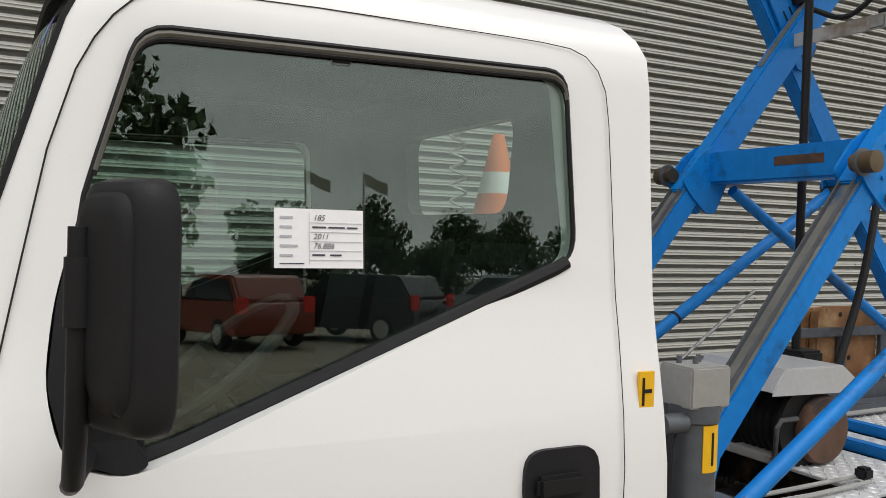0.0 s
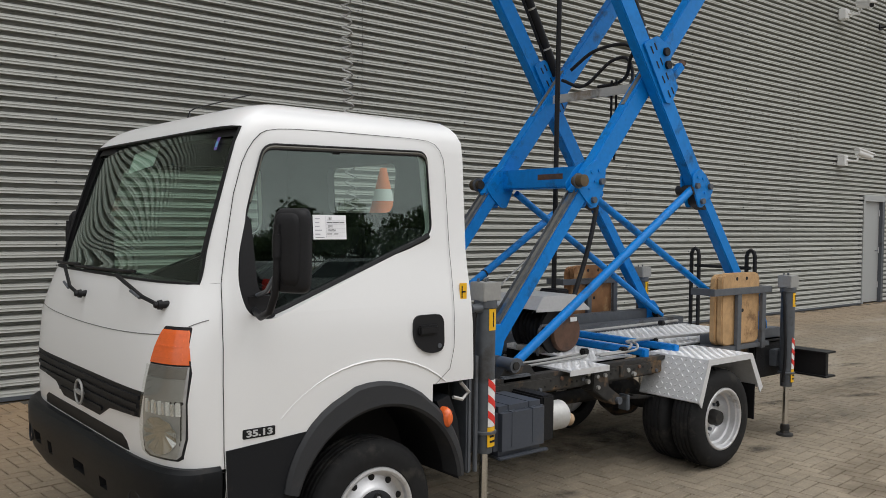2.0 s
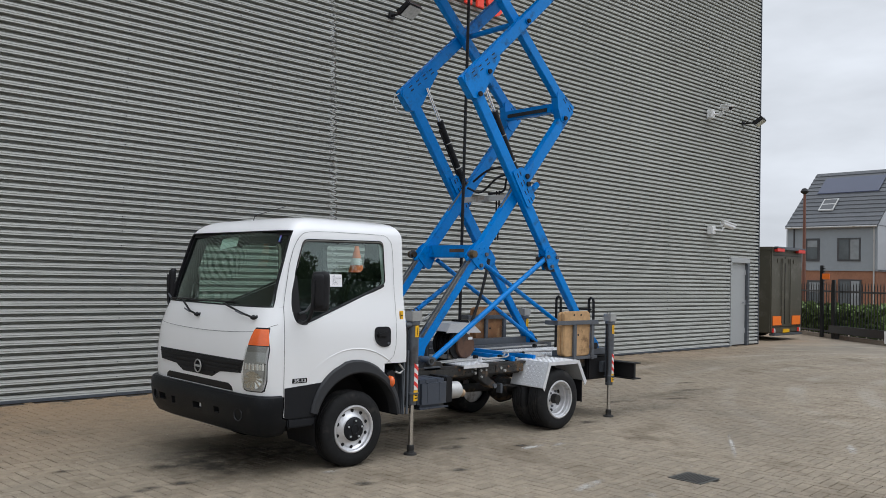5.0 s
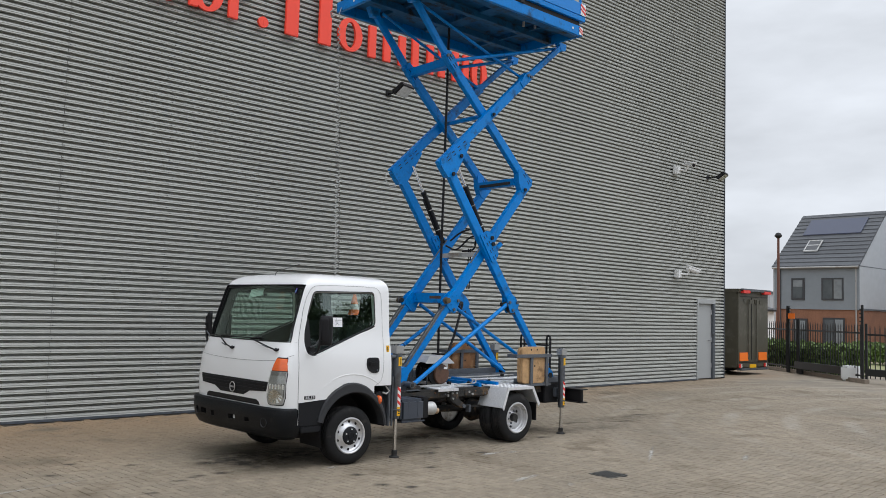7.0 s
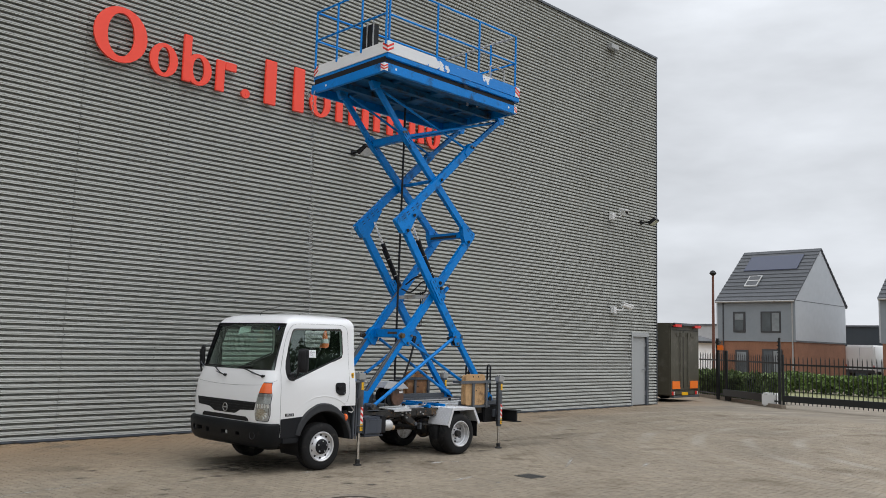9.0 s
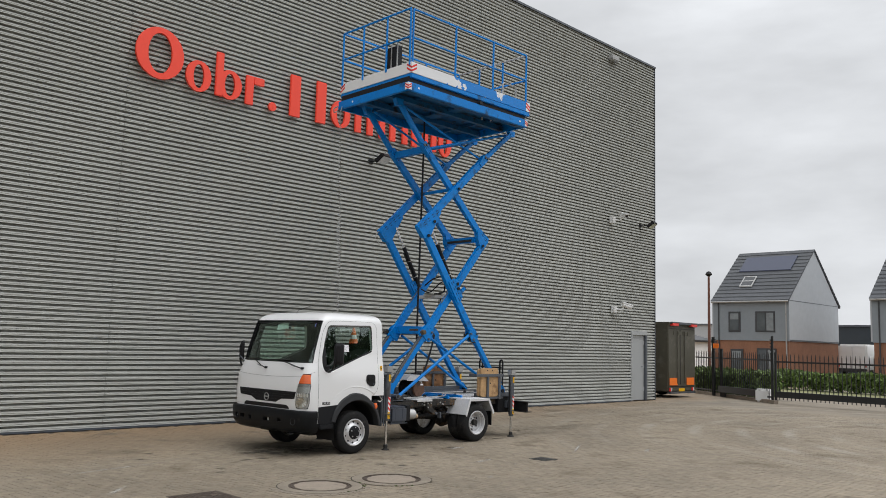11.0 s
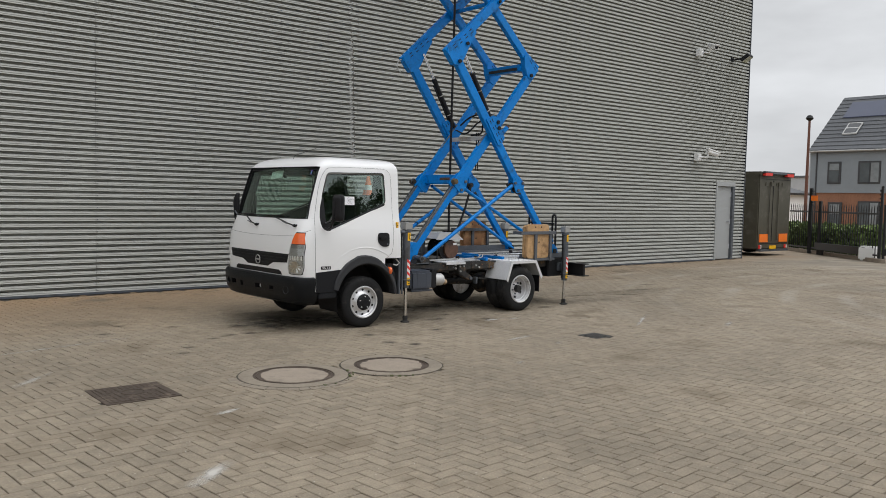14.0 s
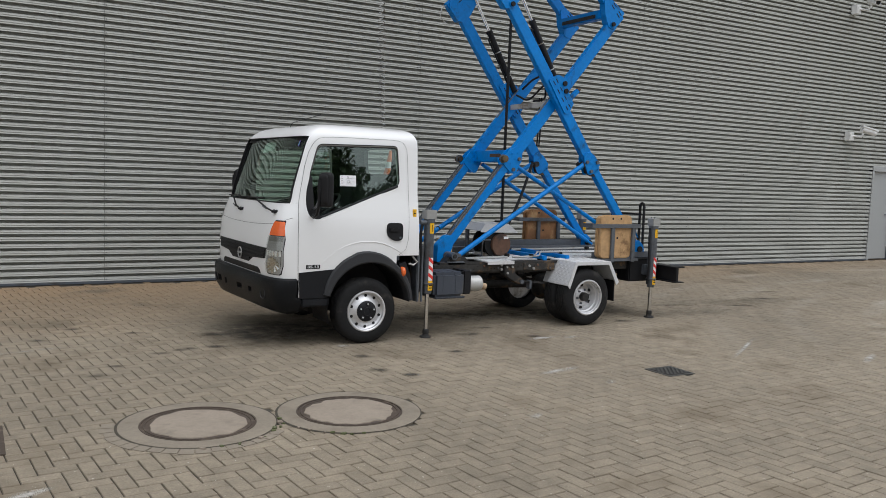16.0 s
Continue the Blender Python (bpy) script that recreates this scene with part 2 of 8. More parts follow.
WOOD = mat("worn_pale_wood", (0.50, 0.31, 0.15), 0.7, vary=0.25, grain=22, blotch=5, dirt=(0.2, 0.11, 0.05), dirt_amount=0.2, dirt_scale=6, bump=0.3, bump_scale=80)
DARK_TRIM = mat("dark_cab_trim", (0.022, 0.023, 0.025), 0.75, vary=0.15, grain=80, spec=0.22)
SEAT = mat("dark_seat_fabric", (0.045, 0.047, 0.055), 0.9, vary=0.2, grain=200)
TANK = mat("blue_grey_tank_plastic", (0.050, 0.058, 0.075), 0.5, vary=0.12, grain=60, dirt=(0.09, 0.085, 0.08), dirt_amount=0.2)
OFFWHITE = mat("dull_white_enamel", (0.48, 0.475, 0.46), 0.4, 0.2, vary=0.1, dirt=(0.25, 0.2, 0.15), dirt_amount=0.2)
RUSTY = mat("rust_brown_steel", (0.13, 0.07, 0.045), 0.75, 0.2, vary=0.35, grain=18, dirt=(0.05, 0.035, 0.03), dirt_amount=0.4, dirt_scale=6)
GREYCAST = mat("light_grey_cast_box", (0.36, 0.36, 0.35), 0.45, 0.3, vary=0.1, dirt=(0.2, 0.18, 0.15), dirt_amount=0.15)
LENS = mat("lamp_bowl", (0.50, 0.505, 0.51), 0.22, 0.35, vary=0.3, grain=18, blotch=10, coat=0.5)
SMOKE = mat("smoky_grey_plastic", (0.20, 0.19, 0.18), 0.3, 0.2, vary=0.2, grain=30)
PEARL = mat("pale_lamp_plastic", (0.33, 0.33, 0.325), 0.3, 0.3, vary=0.15, grain=25)
CLEAR = glass_mat("clear_lamp_lens", (0.94, 0.94, 0.93), 1.0)
REFLECTOR = mat("lamp_reflector", (0.88, 0.89, 0.90), 0.15, 0.75, vary=0.05)
SIGNAL_RED = mat("signal_red", (0.72, 0.04, 0.03), 0.45, vary=0.06)
SIGNAL_WHITE = mat("signal_white", (0.78, 0.78, 0.77), 0.5, vary=0.05)
CONE_ORANGE = mat("faded_orange_plastic", (0.85, 0.21, 0.06), 0.55, vary=0.08)
# lift blue darkened to carry the platform's underside shade, mottled with grime
SHADED_BLUE = mat("grimy_shaded_blue_paint", (0.012, 0.10, 0.24), 0.6, vary=0.3, grain=20, blotch=3, dirt=(0.02, 0.025, 0.03), dirt_amount=0.35, dirt_scale=4, spec=0.2)
PEEL = mat("white_paint_flaking_to_blue", (0.0, 0.20, 0.62), 0.5, vary=0.1)
pn, pl = PEEL.node_tree.nodes, PEEL.node_tree.links
flake_at = pn.new("ShaderNodeTexCoord")
flake_x = pn.new("ShaderNodeSeparateXYZ")
flake = pn.new("ShaderNodeTexNoise")
flake.inputs["Scale"].default_value, flake.inputs["Detail"].default_value, flake.inputs["Roughness"].default_value = 1.9, 9, 0.62
flake_slope = pn.new("ShaderNodeMapRange")
flake_slope.inputs["From Min"].default_value, flake_slope.inputs["From Max"].default_value = 1.0, 3.6
flake_slope.inputs["To Min"].default_value, flake_slope.inputs["To Max"].default_value = 0.30, 0.66
flake_edge = pn.new("ShaderNodeMath")
flake_edge.operation = "GREATER_THAN"
flake_mix = pn.new("ShaderNodeMix")
flake_mix.data_type = "RGBA"
flake_mix.inputs[7].default_value = (0.74, 0.75, 0.76, 1)
pl.new(flake_at.outputs["Object"], flake_x.inputs["Vector"])
pl.new(flake_at.outputs["Object"], flake.inputs["Vector"])
pl.new(flake_x.outputs["X"], flake_slope.inputs["Value"])
pl.new(flake.outputs["Fac"], flake_edge.inputs[0])
pl.new(flake_slope.outputs["Result"], flake_edge.inputs[1])
pl.new(flake_edge.outputs[0], flake_mix.inputs[0])
base_in = pn["Principled BSDF"].inputs["Base Color"]
pl.new(base_in.links[0].from_socket, flake_mix.inputs[6])
pl.new(flake_mix.outputs[2], base_in)
STICKER = mat("violet_sticker", (0.16, 0.10, 0.42), 0.4, vary=0.3, grain=12)
CYAN = mat("cyan_sticker", (0.10, 0.42, 0.55), 0.4, vary=0.1)
OLIVE_STEEL = mat("bronze_grey_channel", (0.11, 0.105, 0.09), 0.5, vary=0.12, grain=60)
INK = mat("dark_ink", (0.05, 0.05, 0.07), 0.7, vary=0.1)
RULE = mat("grey_rule", (0.45, 0.45, 0.5), 0.7, vary=0.1)
RAIL = mat("rusty_grimy_rail", (0.05, 0.048, 0.045), 0.65, 0.2, vary=0.35, grain=25, blotch=4, dirt=(0.20, 0.125, 0.065), dirt_amount=0.22, dirt_scale=4.5, spec=0.22)
GRATE = mat("worn_grate_iron", (0.065, 0.063, 0.057), 0.6, 0.3, vary=0.2, grain=40)
BLIND = mat("grey_green_card", (0.55, 0.63, 0.60), 0.6, vary=0.1)
SIDE_GLASS = glass_mat("tinted_side_glass", (0.80, 0.88, 0.84), 1.75)
SCREEN_GLASS = glass_mat("windscreen_glass", (0.88, 0.96, 0.91), 1.3)
PANEL_GAP = mat("panel_gap", (0.16, 0.16, 0.16), 0.7)
OLD_WOOD = mat("rust_stained_wood", (0.27, 0.13, 0.055), 0.8, vary=0.4, grain=14, blotch=6, dirt=(0.42, 0.27, 0.13), dirt_amount=0.3, dirt_scale=5)


def blot_mat(name, color, strength):
    """A soft-edged stain or painted shade: patchy in the middle, fading out to nothing at the rim."""
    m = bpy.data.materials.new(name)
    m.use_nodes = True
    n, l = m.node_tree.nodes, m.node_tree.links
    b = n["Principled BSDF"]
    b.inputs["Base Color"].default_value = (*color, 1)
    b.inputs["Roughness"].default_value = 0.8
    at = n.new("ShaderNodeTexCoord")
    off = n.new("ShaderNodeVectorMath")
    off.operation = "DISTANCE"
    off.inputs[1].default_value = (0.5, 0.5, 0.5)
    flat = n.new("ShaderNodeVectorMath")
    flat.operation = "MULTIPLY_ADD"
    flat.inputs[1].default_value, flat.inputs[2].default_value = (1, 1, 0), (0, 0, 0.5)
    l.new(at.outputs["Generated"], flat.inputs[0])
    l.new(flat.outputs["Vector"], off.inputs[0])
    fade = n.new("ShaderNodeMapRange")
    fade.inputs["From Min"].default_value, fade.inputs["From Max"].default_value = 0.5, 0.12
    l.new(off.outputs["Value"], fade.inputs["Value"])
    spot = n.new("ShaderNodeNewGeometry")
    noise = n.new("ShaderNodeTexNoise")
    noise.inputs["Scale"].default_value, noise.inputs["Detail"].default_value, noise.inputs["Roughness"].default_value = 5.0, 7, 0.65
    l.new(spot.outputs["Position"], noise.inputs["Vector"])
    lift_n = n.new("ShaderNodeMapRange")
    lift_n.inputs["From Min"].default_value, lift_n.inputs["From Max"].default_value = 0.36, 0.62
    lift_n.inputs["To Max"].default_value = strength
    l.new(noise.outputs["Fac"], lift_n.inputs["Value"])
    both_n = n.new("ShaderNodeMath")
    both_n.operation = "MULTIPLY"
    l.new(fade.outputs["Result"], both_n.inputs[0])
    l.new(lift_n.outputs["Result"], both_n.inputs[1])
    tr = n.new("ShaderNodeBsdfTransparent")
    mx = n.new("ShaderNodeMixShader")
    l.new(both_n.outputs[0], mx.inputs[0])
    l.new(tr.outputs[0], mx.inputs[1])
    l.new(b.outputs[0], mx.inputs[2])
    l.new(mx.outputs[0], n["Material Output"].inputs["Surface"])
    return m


OIL = blot_mat("dark_oil_stain", (0.045, 0.04, 0.033), 0.95)
GRIME = blot_mat("dark_ground_grime", (0.05, 0.046, 0.036), 0.35)
# oily ground with the truck's under-shade painted into the colour
SHADE_GRIME = blot_mat("painted_shade_and_grime", (0.040, 0.036, 0.028), 0.72)
CHALK = blot_mat("white_scuff", (0.52, 0.50, 0.46), 0.75)


# ---- builders ----
def thing(name, at, label, category, group="", kind=""):
    root = new(name)
    root.location = at
    return tagged(root, label, category, group, kind)


def base_of(ob):
    """The inverse of a top-level thing's own place, so that its parts can be given in world metres."""
    return Matrix.Translation(ob.location).inverted() if ob.parent is None and ob.type == "EMPTY" else Matrix.Identity(4)


def smooth(me, angle=35):
    for p in me.polygons:
        p.use_smooth = True
    me.set_sharp_from_angle(angle=radians(angle))


def part(name, bm, material, parent=None, label="", sharp=35):
    me = bpy.data.meshes.new(name)
    bmesh.ops.recalc_face_normals(bm, faces=bm.faces)
    bm.to_mesh(me)
    bm.free()
    for m in (material if isinstance(material, (list, tuple)) else [material]):
        me.materials.append(m)
    smooth(me, sharp)
    ob = new(name, me)
    if parent is not None:
        ob.parent = parent
        ob.matrix_parent_inverse = base_of(parent)
    if label:
        ob["label"] = label
    return ob


def solo(name, bm, material, label, category, group="", kind="", sharp=35):
    return tagged(part(name, bm, material, None, "", sharp), label, category, group, kind)


def bm_box(x0, y0, z0, x1, y1, z1, bevel=0.0, bm=None, m=None):
    own = bm is None
    t = bmesh.new()
    r = bmesh.ops.create_cube(t, size=1)
    for v in t.verts:
        v.co = ((x0 + x1) / 2 + v.co.x * (x1 - x0), (y0 + y1) / 2 + v.co.y * (y1 - y0), (z0 + z1) / 2 + v.co.z * (z1 - z0))
    if bevel:
        bmesh.ops.bevel(t, geom=t.edges[:], offset=bevel, segments=2, affect="EDGES")
    if m is not None:
        t.transform(m)
    return t if own else join(bm, t)


def join(bm, other):
    me = bpy.data.meshes.new("join")
    other.to_mesh(me)
    other.free()
    bm.from_mesh(me)
    bpy.data.meshes.remove(me)
    return bm


def along(p0, p1):
    """A pose at p0 with x towards p1 and z as upright as can be."""
    p0, p1 = Vector(p0), Vector(p1)
    d = (p1 - p0).normalized()
    side = Vector((0, 0, 1)).cross(d)
    side = Vector((0, 1, 0)) if side.length < 1e-4 else side.normalized()
    up = d.cross(side)
    m = Matrix((d, side, up)).transposed().to_4x4()
    m.translation = p0
    return m, (p1 - p0).length


def bm_beam(p0, p1, w, h, bevel=0.006, bm=None, before=0.0, after=0.0):
    """A box beam from p0 to p1, w wide across and h deep."""
    m, length = along(p0, p1)
    return bm_box(-before, -w / 2, -h / 2, length + after, w / 2, h / 2, bevel, bm, m)


def bm_rod(p0, p1, r, seg=14, bm=None, r1=None):
    m, length = along(p0, p1)
    t = bmesh.new()
    bmesh.ops.create_cone(t, cap_ends=True, segments=seg, radius1=r, radius2=r if r1 is None else r1, depth=length)
    t.transform(m @ pose(length / 2, 0, 0, 0, 90, 0))
    return t if bm is None else join(bm, t)


def bm_prism(points, y0, y1, bm=None, bevel=0.0):
    """A plate: the outline in x and z, drawn out along y."""
    t = bmesh.new()
    f = t.faces.new([t.verts.new((x, y0, z)) for x, z in points])
    g = bmesh.ops.extrude_face_region(t, geom=[f])
    for v in g["geom"]:
        if isinstance(v, bmesh.types.BMVert):
            v.co.y = y1
    if bevel:
        bmesh.ops.bevel(t, geom=[e for e in t.edges], offset=bevel, segments=2, affect="EDGES")
    return t if bm is None else join(bm, t)


def bm_tube(path, r, seg=8, closed=False, bm=None):
    """A bent tube through the points of path."""
    t = bmesh.new()
    pts = [Vector(p) for p in path]
    rings = []
    n = len(pts)
    ref = None
    for i, p in enumerate(pts):
        a = pts[i - 1] if (i or closed) else p
        b = pts[(i + 1) % n] if (i < n - 1 or closed) else p
        d = (b - a).normalized()
        if ref is None:
            ref = Vector((0, 0, 1)) if abs(d.z) < 0.9 else Vector((1, 0, 0))
        u = d.cross(ref).normalized()
        ref = u.cross(d)
        rings.append([t.verts.new(p + r * (u * math.cos(k * math.tau / seg) + ref * math.sin(k * math.tau / seg))) for k in range(seg)])
    for i in range(n if closed else n - 1):
        a, b = rings[i], rings[(i + 1) % n]
        for k in range(seg):
            t.faces.new((a[k], a[(k + 1) % seg], b[(k + 1) % seg], b[k]))
    if not closed:
        t.faces.new(rings[0][::-1])
        t.faces.new(rings[-1])
    return t if bm is None else join(bm, t)


def bm_turned(profile, centre, seg=40, axis="Y", bm=None, caps=True):
    """A turned body: (radius, place along the axis) spun round an axis through centre."""
    t = bmesh.new()
    rings = []
    for r, a in profile:
        ring = []
        for k in range(seg):
            c, s = math.cos(k * math.tau / seg), math.sin(k * math.tau / seg)
            co = {"Y": (r * c, a, r * s), "Z": (r * c, r * s, a), "X": (a, r * c, r * s)}[axis]
            ring.append(t.verts.new(Vector(co) + Vector(centre)))
        rings.append(ring)
    for a, b in zip(rings, rings[1:]):
        for k in range(seg):
            t.faces.new((a[k], a[(k + 1) % seg], b[(k + 1) % seg], b[k]))
    if caps:
        t.faces.new(rings[0][::-1])
        t.faces.new(rings[-1])
    return t if bm is None else join(bm, t)


def bm_ring_patch(cx, cy, r, a0, a1, z0, z1, slant=0.0, seg=6):
    """A label bent round an upright post; slant lifts its far edge."""
    t = bmesh.new()
    rows = []
    for i in range(seg + 1):
        a = radians(a0 + (a1 - a0) * i / seg)
        up = slant * i / seg
        rows.append([t.verts.new((cx + q * math.cos(a), cy + q * math.sin(a), z + up)) for q, z in ((r - 0.002, z0), (r + 0.0025, z0), (r + 0.0025, z1), (r - 0.002, z1))])
    for a, b in zip(rows, rows[1:]):
        for k in range(4):
            t.faces.new((a[k], b[k], b[(k + 1) % 4], a[(k + 1) % 4]))
    t.faces.new(rows[0])
    t.faces.new(rows[-1][::-1])
    return t


def cut(ob, cutters):
    """Cut the closed meshes cutters out of ob, for good."""
    for c in cutters:
        mod = ob.modifiers.new("cut", "BOOLEAN")
        mod.operation, mod.solver, mod.object = "DIFFERENCE", "EXACT", c
        mod.material_mode = "TRANSFER"
    bpy.context.view_layer.update()
    me = bpy.data.meshes.new_from_object(ob.evaluated_get(bpy.context.evaluated_depsgraph_get()))
    ob.modifiers.clear()
    ob.data = me
    smooth(me, 30)
    for c in cutters:
        bpy.data.objects.remove(c)


def bend(points, n=6):
    """A smooth curve through the points."""
    p = [Vector(q) for q in points]
    p = [p[0] * 2 - p[1]] + p + [p[-1] * 2 - p[-2]]
    out = []
    for a, b, c, d in zip(p, p[1:], p[2:], p[3:]):
        for k in range(n):
            t = k / n
            out.append(0.5 * (2 * b + (c - a) * t + (2 * a - 5 * b + 4 * c - d) * t * t + (3 * b - a - 3 * c + d) * t ** 3))
    return out + [p[-2]]


def dense(points, step=0.025):
    """The same line with points at short steps."""
    out = [tuple(points[0])]
    for a, b in zip(points, points[1:]):
        a, b = Vector(a), Vector(b)
        n = max(1, int((b - a).length / step))
        out += [tuple(a.lerp(b, (k + 1) / n)) for k in range(n)]
    return out


def rounded(points, r=0.04, seg=4):
    """Round off the corners of a closed outline."""
    out = []
    n = len(points)
    for i in range(n):
        p, a, b = Vector(points[i]), Vector(points[i - 1]), Vector(points[(i + 1) % n])
        ra = min(r, (a - p).length * 0.45)
        rb = min(r, (b - p).length * 0.45)
        s, e = p + (a - p).normalized() * ra, p + (b - p).normalized() * rb
        for k in range(seg + 1):
            t = k / seg
            q = s * (1 - t) ** 2 + p * 2 * t * (1 - t) + e * t * t
            out.append((q.x, q.y))
    return out


# ---- the hall ----
WALL_Y, WALL_X0, WALL_X1, WALL_H = 4.75, -30.0, 16.2, 10.95
PITCH = 0.0886
GRASS = mat("rough_grass", (0.20, 0.20, 0.09), 0.9, vary=0.3, grain=30, blotch=2)
LEAF = mat("hedge_leaf", (0.10, 0.155, 0.032), 0.6, vary=0.3, grain=20, per_piece=0.45)
TREE_LEAF = mat("tree_leaf", (0.045, 0.075, 0.022), 0.6, vary=0.3, grain=10, per_piece=0.4)
BARK = mat("bark", (0.10, 0.075, 0.055), 0.9, vary=0.3, grain=20, bump=0.5, bump_scale=40)
OLIVE = mat("olive_drab_paint", (0.075, 0.068, 0.048), 0.5, vary=0.12, grain=6, dirt=(0.11, 0.10, 0.08), dirt_amount=0.25)
CONCRETE = mat("pale_concrete", (0.268, 0.222, 0.175), 0.9, vary=0.15, grain=40, blotch=4, bump=0.4, bump_scale=150, dirt=(0.19, 0.16, 0.125), dirt_amount=0.3, dirt_scale=5)
IRON = mat("brown_cast_iron", (0.062, 0.045, 0.033), 0.8, 0.1, vary=0.3, grain=50, dirt=(0.13, 0.10, 0.075), dirt_amount=0.3, dirt_scale=9)
MOSS = mat("mossy_stone", (0.10, 0.11, 0.05), 0.9, vary=0.2, grain=40, per_piece=0.15, dirt=(0.085, 0.10, 0.035), dirt_amount=0.28, dirt_scale=7)
COLLAR = mat("weathered_concrete", (0.222, 0.188, 0.145), 0.9, vary=0.16, grain=40, blotch=4, bump=0.4, bump_scale=150, dirt=(0.17, 0.14, 0.105), dirt_amount=0.3, dirt_scale=5)
JOINT_SHADE = mat("dark_joint_shade", (0.05, 0.042, 0.03), 0.95, vary=0.3, grain=60)
FAR_PAVING = mat("far_brick_paving", (0.206, 0.172, 0.128), 0.88, vary=0.18, grain=9, blotch=0.35, dirt=(0.16, 0.137, 0.105), dirt_amount=0.25, dirt_scale=0.5, yard=0.2)
DOOR_GREY = mat("grey_door_paint", (0.36, 0.37, 0.37), 0.45, vary=0.05)
CAM_WHITE = mat("white_camera_housing", (0.75, 0.75, 0.74), 0.4, vary=0.04)
ROOF_TILE = mat("dark_grey_roof_tile", (0.066, 0.070, 0.077), 0.7, vary=0.15, grain=4, per_piece=0.12)
RENDERED = mat("grey_house_render", (0.22, 0.245, 0.265), 0.85, vary=0.05, grain=5)
GABLE = mat("pale_gable_panels", (0.42, 0.44, 0.46), 0.8, vary=0.04, grain=3)
HOUSE_BRICK = mat("orange_brown_brick", (0.24, 0.115, 0.068), 0.85, vary=0.2, grain=12)
FRAME_DARK = mat("anthracite_frame", (0.04, 0.042, 0.046), 0.5, vary=0.1)
PANE = mat("dark_window_pane", (0.05, 0.055, 0.06), 0.06, vary=0.2, grain=2)
NET = mat("pane_with_blind", (0.20, 0.22, 0.23), 0.12, vary=0.2, grain=3)
HOUSE_PANE = mat("pale_reflecting_pane", (0.085, 0.098, 0.105), 0.12, vary=0.25, grain=2)
SOLAR = mat("solar_panel", (0.022, 0.03, 0.065), 0.4, vary=0.1)
BLACK_FENCE = mat("black_fence_paint", (0.016, 0.017, 0.018), 0.45, vary=0.15)
POLE_BROWN = mat("red_brown_pole", (0.15, 0.06, 0.04), 0.6, vary=0.15)
WARM_WHITE = mat("white_wall_panel", (0.82, 0.82, 0.81), 0.7, vary=0.05)
BLUE_GREY = mat("blue_grey_warehouse", (0.032, 0.042, 0.052), 0.7, vary=0.08, grain=2)
CAR_RED = mat("red_car_paint", (0.22, 0.028, 0.014), 0.3, coat=0.6, vary=0.03)
CAR_DARK = mat("dark_car_paint", (0.02, 0.022, 0.028), 0.3, coat=0.6, vary=0.03)
CAR_SILVER = mat("silver_car_paint", (0.42, 0.43, 0.45), 0.3, 0.5, coat=0.6, vary=0.03)
FLAG = mat("pale_flag_cloth", (0.5, 0.5, 0.42), 0.85, vary=0.2)


def cladding_sheet(x0, x1, z0, z1, y, parent):
    """Ribbed sheet: outward ribs with a sloping shoulder above and a sharp undercut below."""
    bm = bmesh.new()
    profile = [(0.0, 0.0), (0.010, 0.006), (0.021, 0.008), (0.0235, 0.003), (0.034, 0.011), (0.047, 0.015), (0.053, 0.085), (0.0865, 0.085)]
    z, prev = z0, None
    while z < z1:
        for dz, dy in profile:
            if z + dz > z1:
                break
            a, b = bm.verts.new((x0, y + dy, z + dz)), bm.verts.new((x1, y + dy, z + dz))
            if prev:
                bm.faces.new((prev[0], prev[1], b, a))
            prev = (a, b)
        z += PITCH
    ob = part("cladding_sheet", bm, CLADDING, parent, sharp=15)
    return ob


wall = thing("wall_hall", (0, WALL_Y, 0), "tall hall wall of horizontally ribbed grey metal cladding", "wall", kind="structure")
for x0, x1, z0 in ((WALL_X0, 14.83, 0), (14.83, 15.68, 2.05), (15.68, WALL_X1, 0)):
    part("wall_core", bm_box(x0, WALL_Y + 0.09, z0, x1, WALL_Y + 0.3, WALL_H), CLADDING, wall)
seams = [WALL_X0, -22.4, -16.8, -11.2, -5.9, -1.59, 3.02, 7.6, 12.2, 14.79]
for x0, x1 in zip(seams, seams[1:]):
    cladding_sheet(x0 + 0.003, x1 - 0.003, 0.035, WALL_H, WALL_Y, wall)
cladding_sheet(14.793, 15.717, 0.035 + 24 * PITCH, WALL_H, WALL_Y, wall)
cladding_sheet(15.72, WALL_X1, 0.035, WALL_H, WALL_Y, wall)
for x in [1.45 + 1.51 * k for k in range(-12, 9)]:
    bm = bmesh.new()
    for k in range(60):
        z = 0.055 + 2 * PITCH * k
        join(bm, bm_rod((x, WALL_Y - 0.006, z), (x, WALL_Y + 0.004, z), 0.006, 6)) if z < 10.8 else None
    tagged(part("screw_row", bm, STEEL, wall), kind="stuff")
part("plinth", bm_box(WALL_X0, WALL_Y - 0.012, 0.0, 14.79, WALL_Y + 0.03, 0.034), STEEL, wall)
part("end_wall", bm_box(WALL_X1 - 0.3, WALL_Y + 0.3, 0, WALL_X1, 40, WALL_H), CLADDING, wall)
part("corner_trim", bm_box(WALL_X1, WALL_Y - 0.012, 0, WALL_X1 + 0.02, WALL_Y + 0.3, WALL_H), STEEL, wall)
part("coping", bm_box(WALL_X0, WALL_Y - 0.03, WALL_H, WALL_X1 + 0.03, WALL_Y + 0.35, WALL_H + 0.06), STEEL, wall)
roof = solo("roof_hall", bm_box(WALL_X0, WALL_Y + 0.35, WALL_H - 0.2, WALL_X1 - 0.3, 40, WALL_H), STEEL, "flat grey hall roof", "roof", kind="structure")
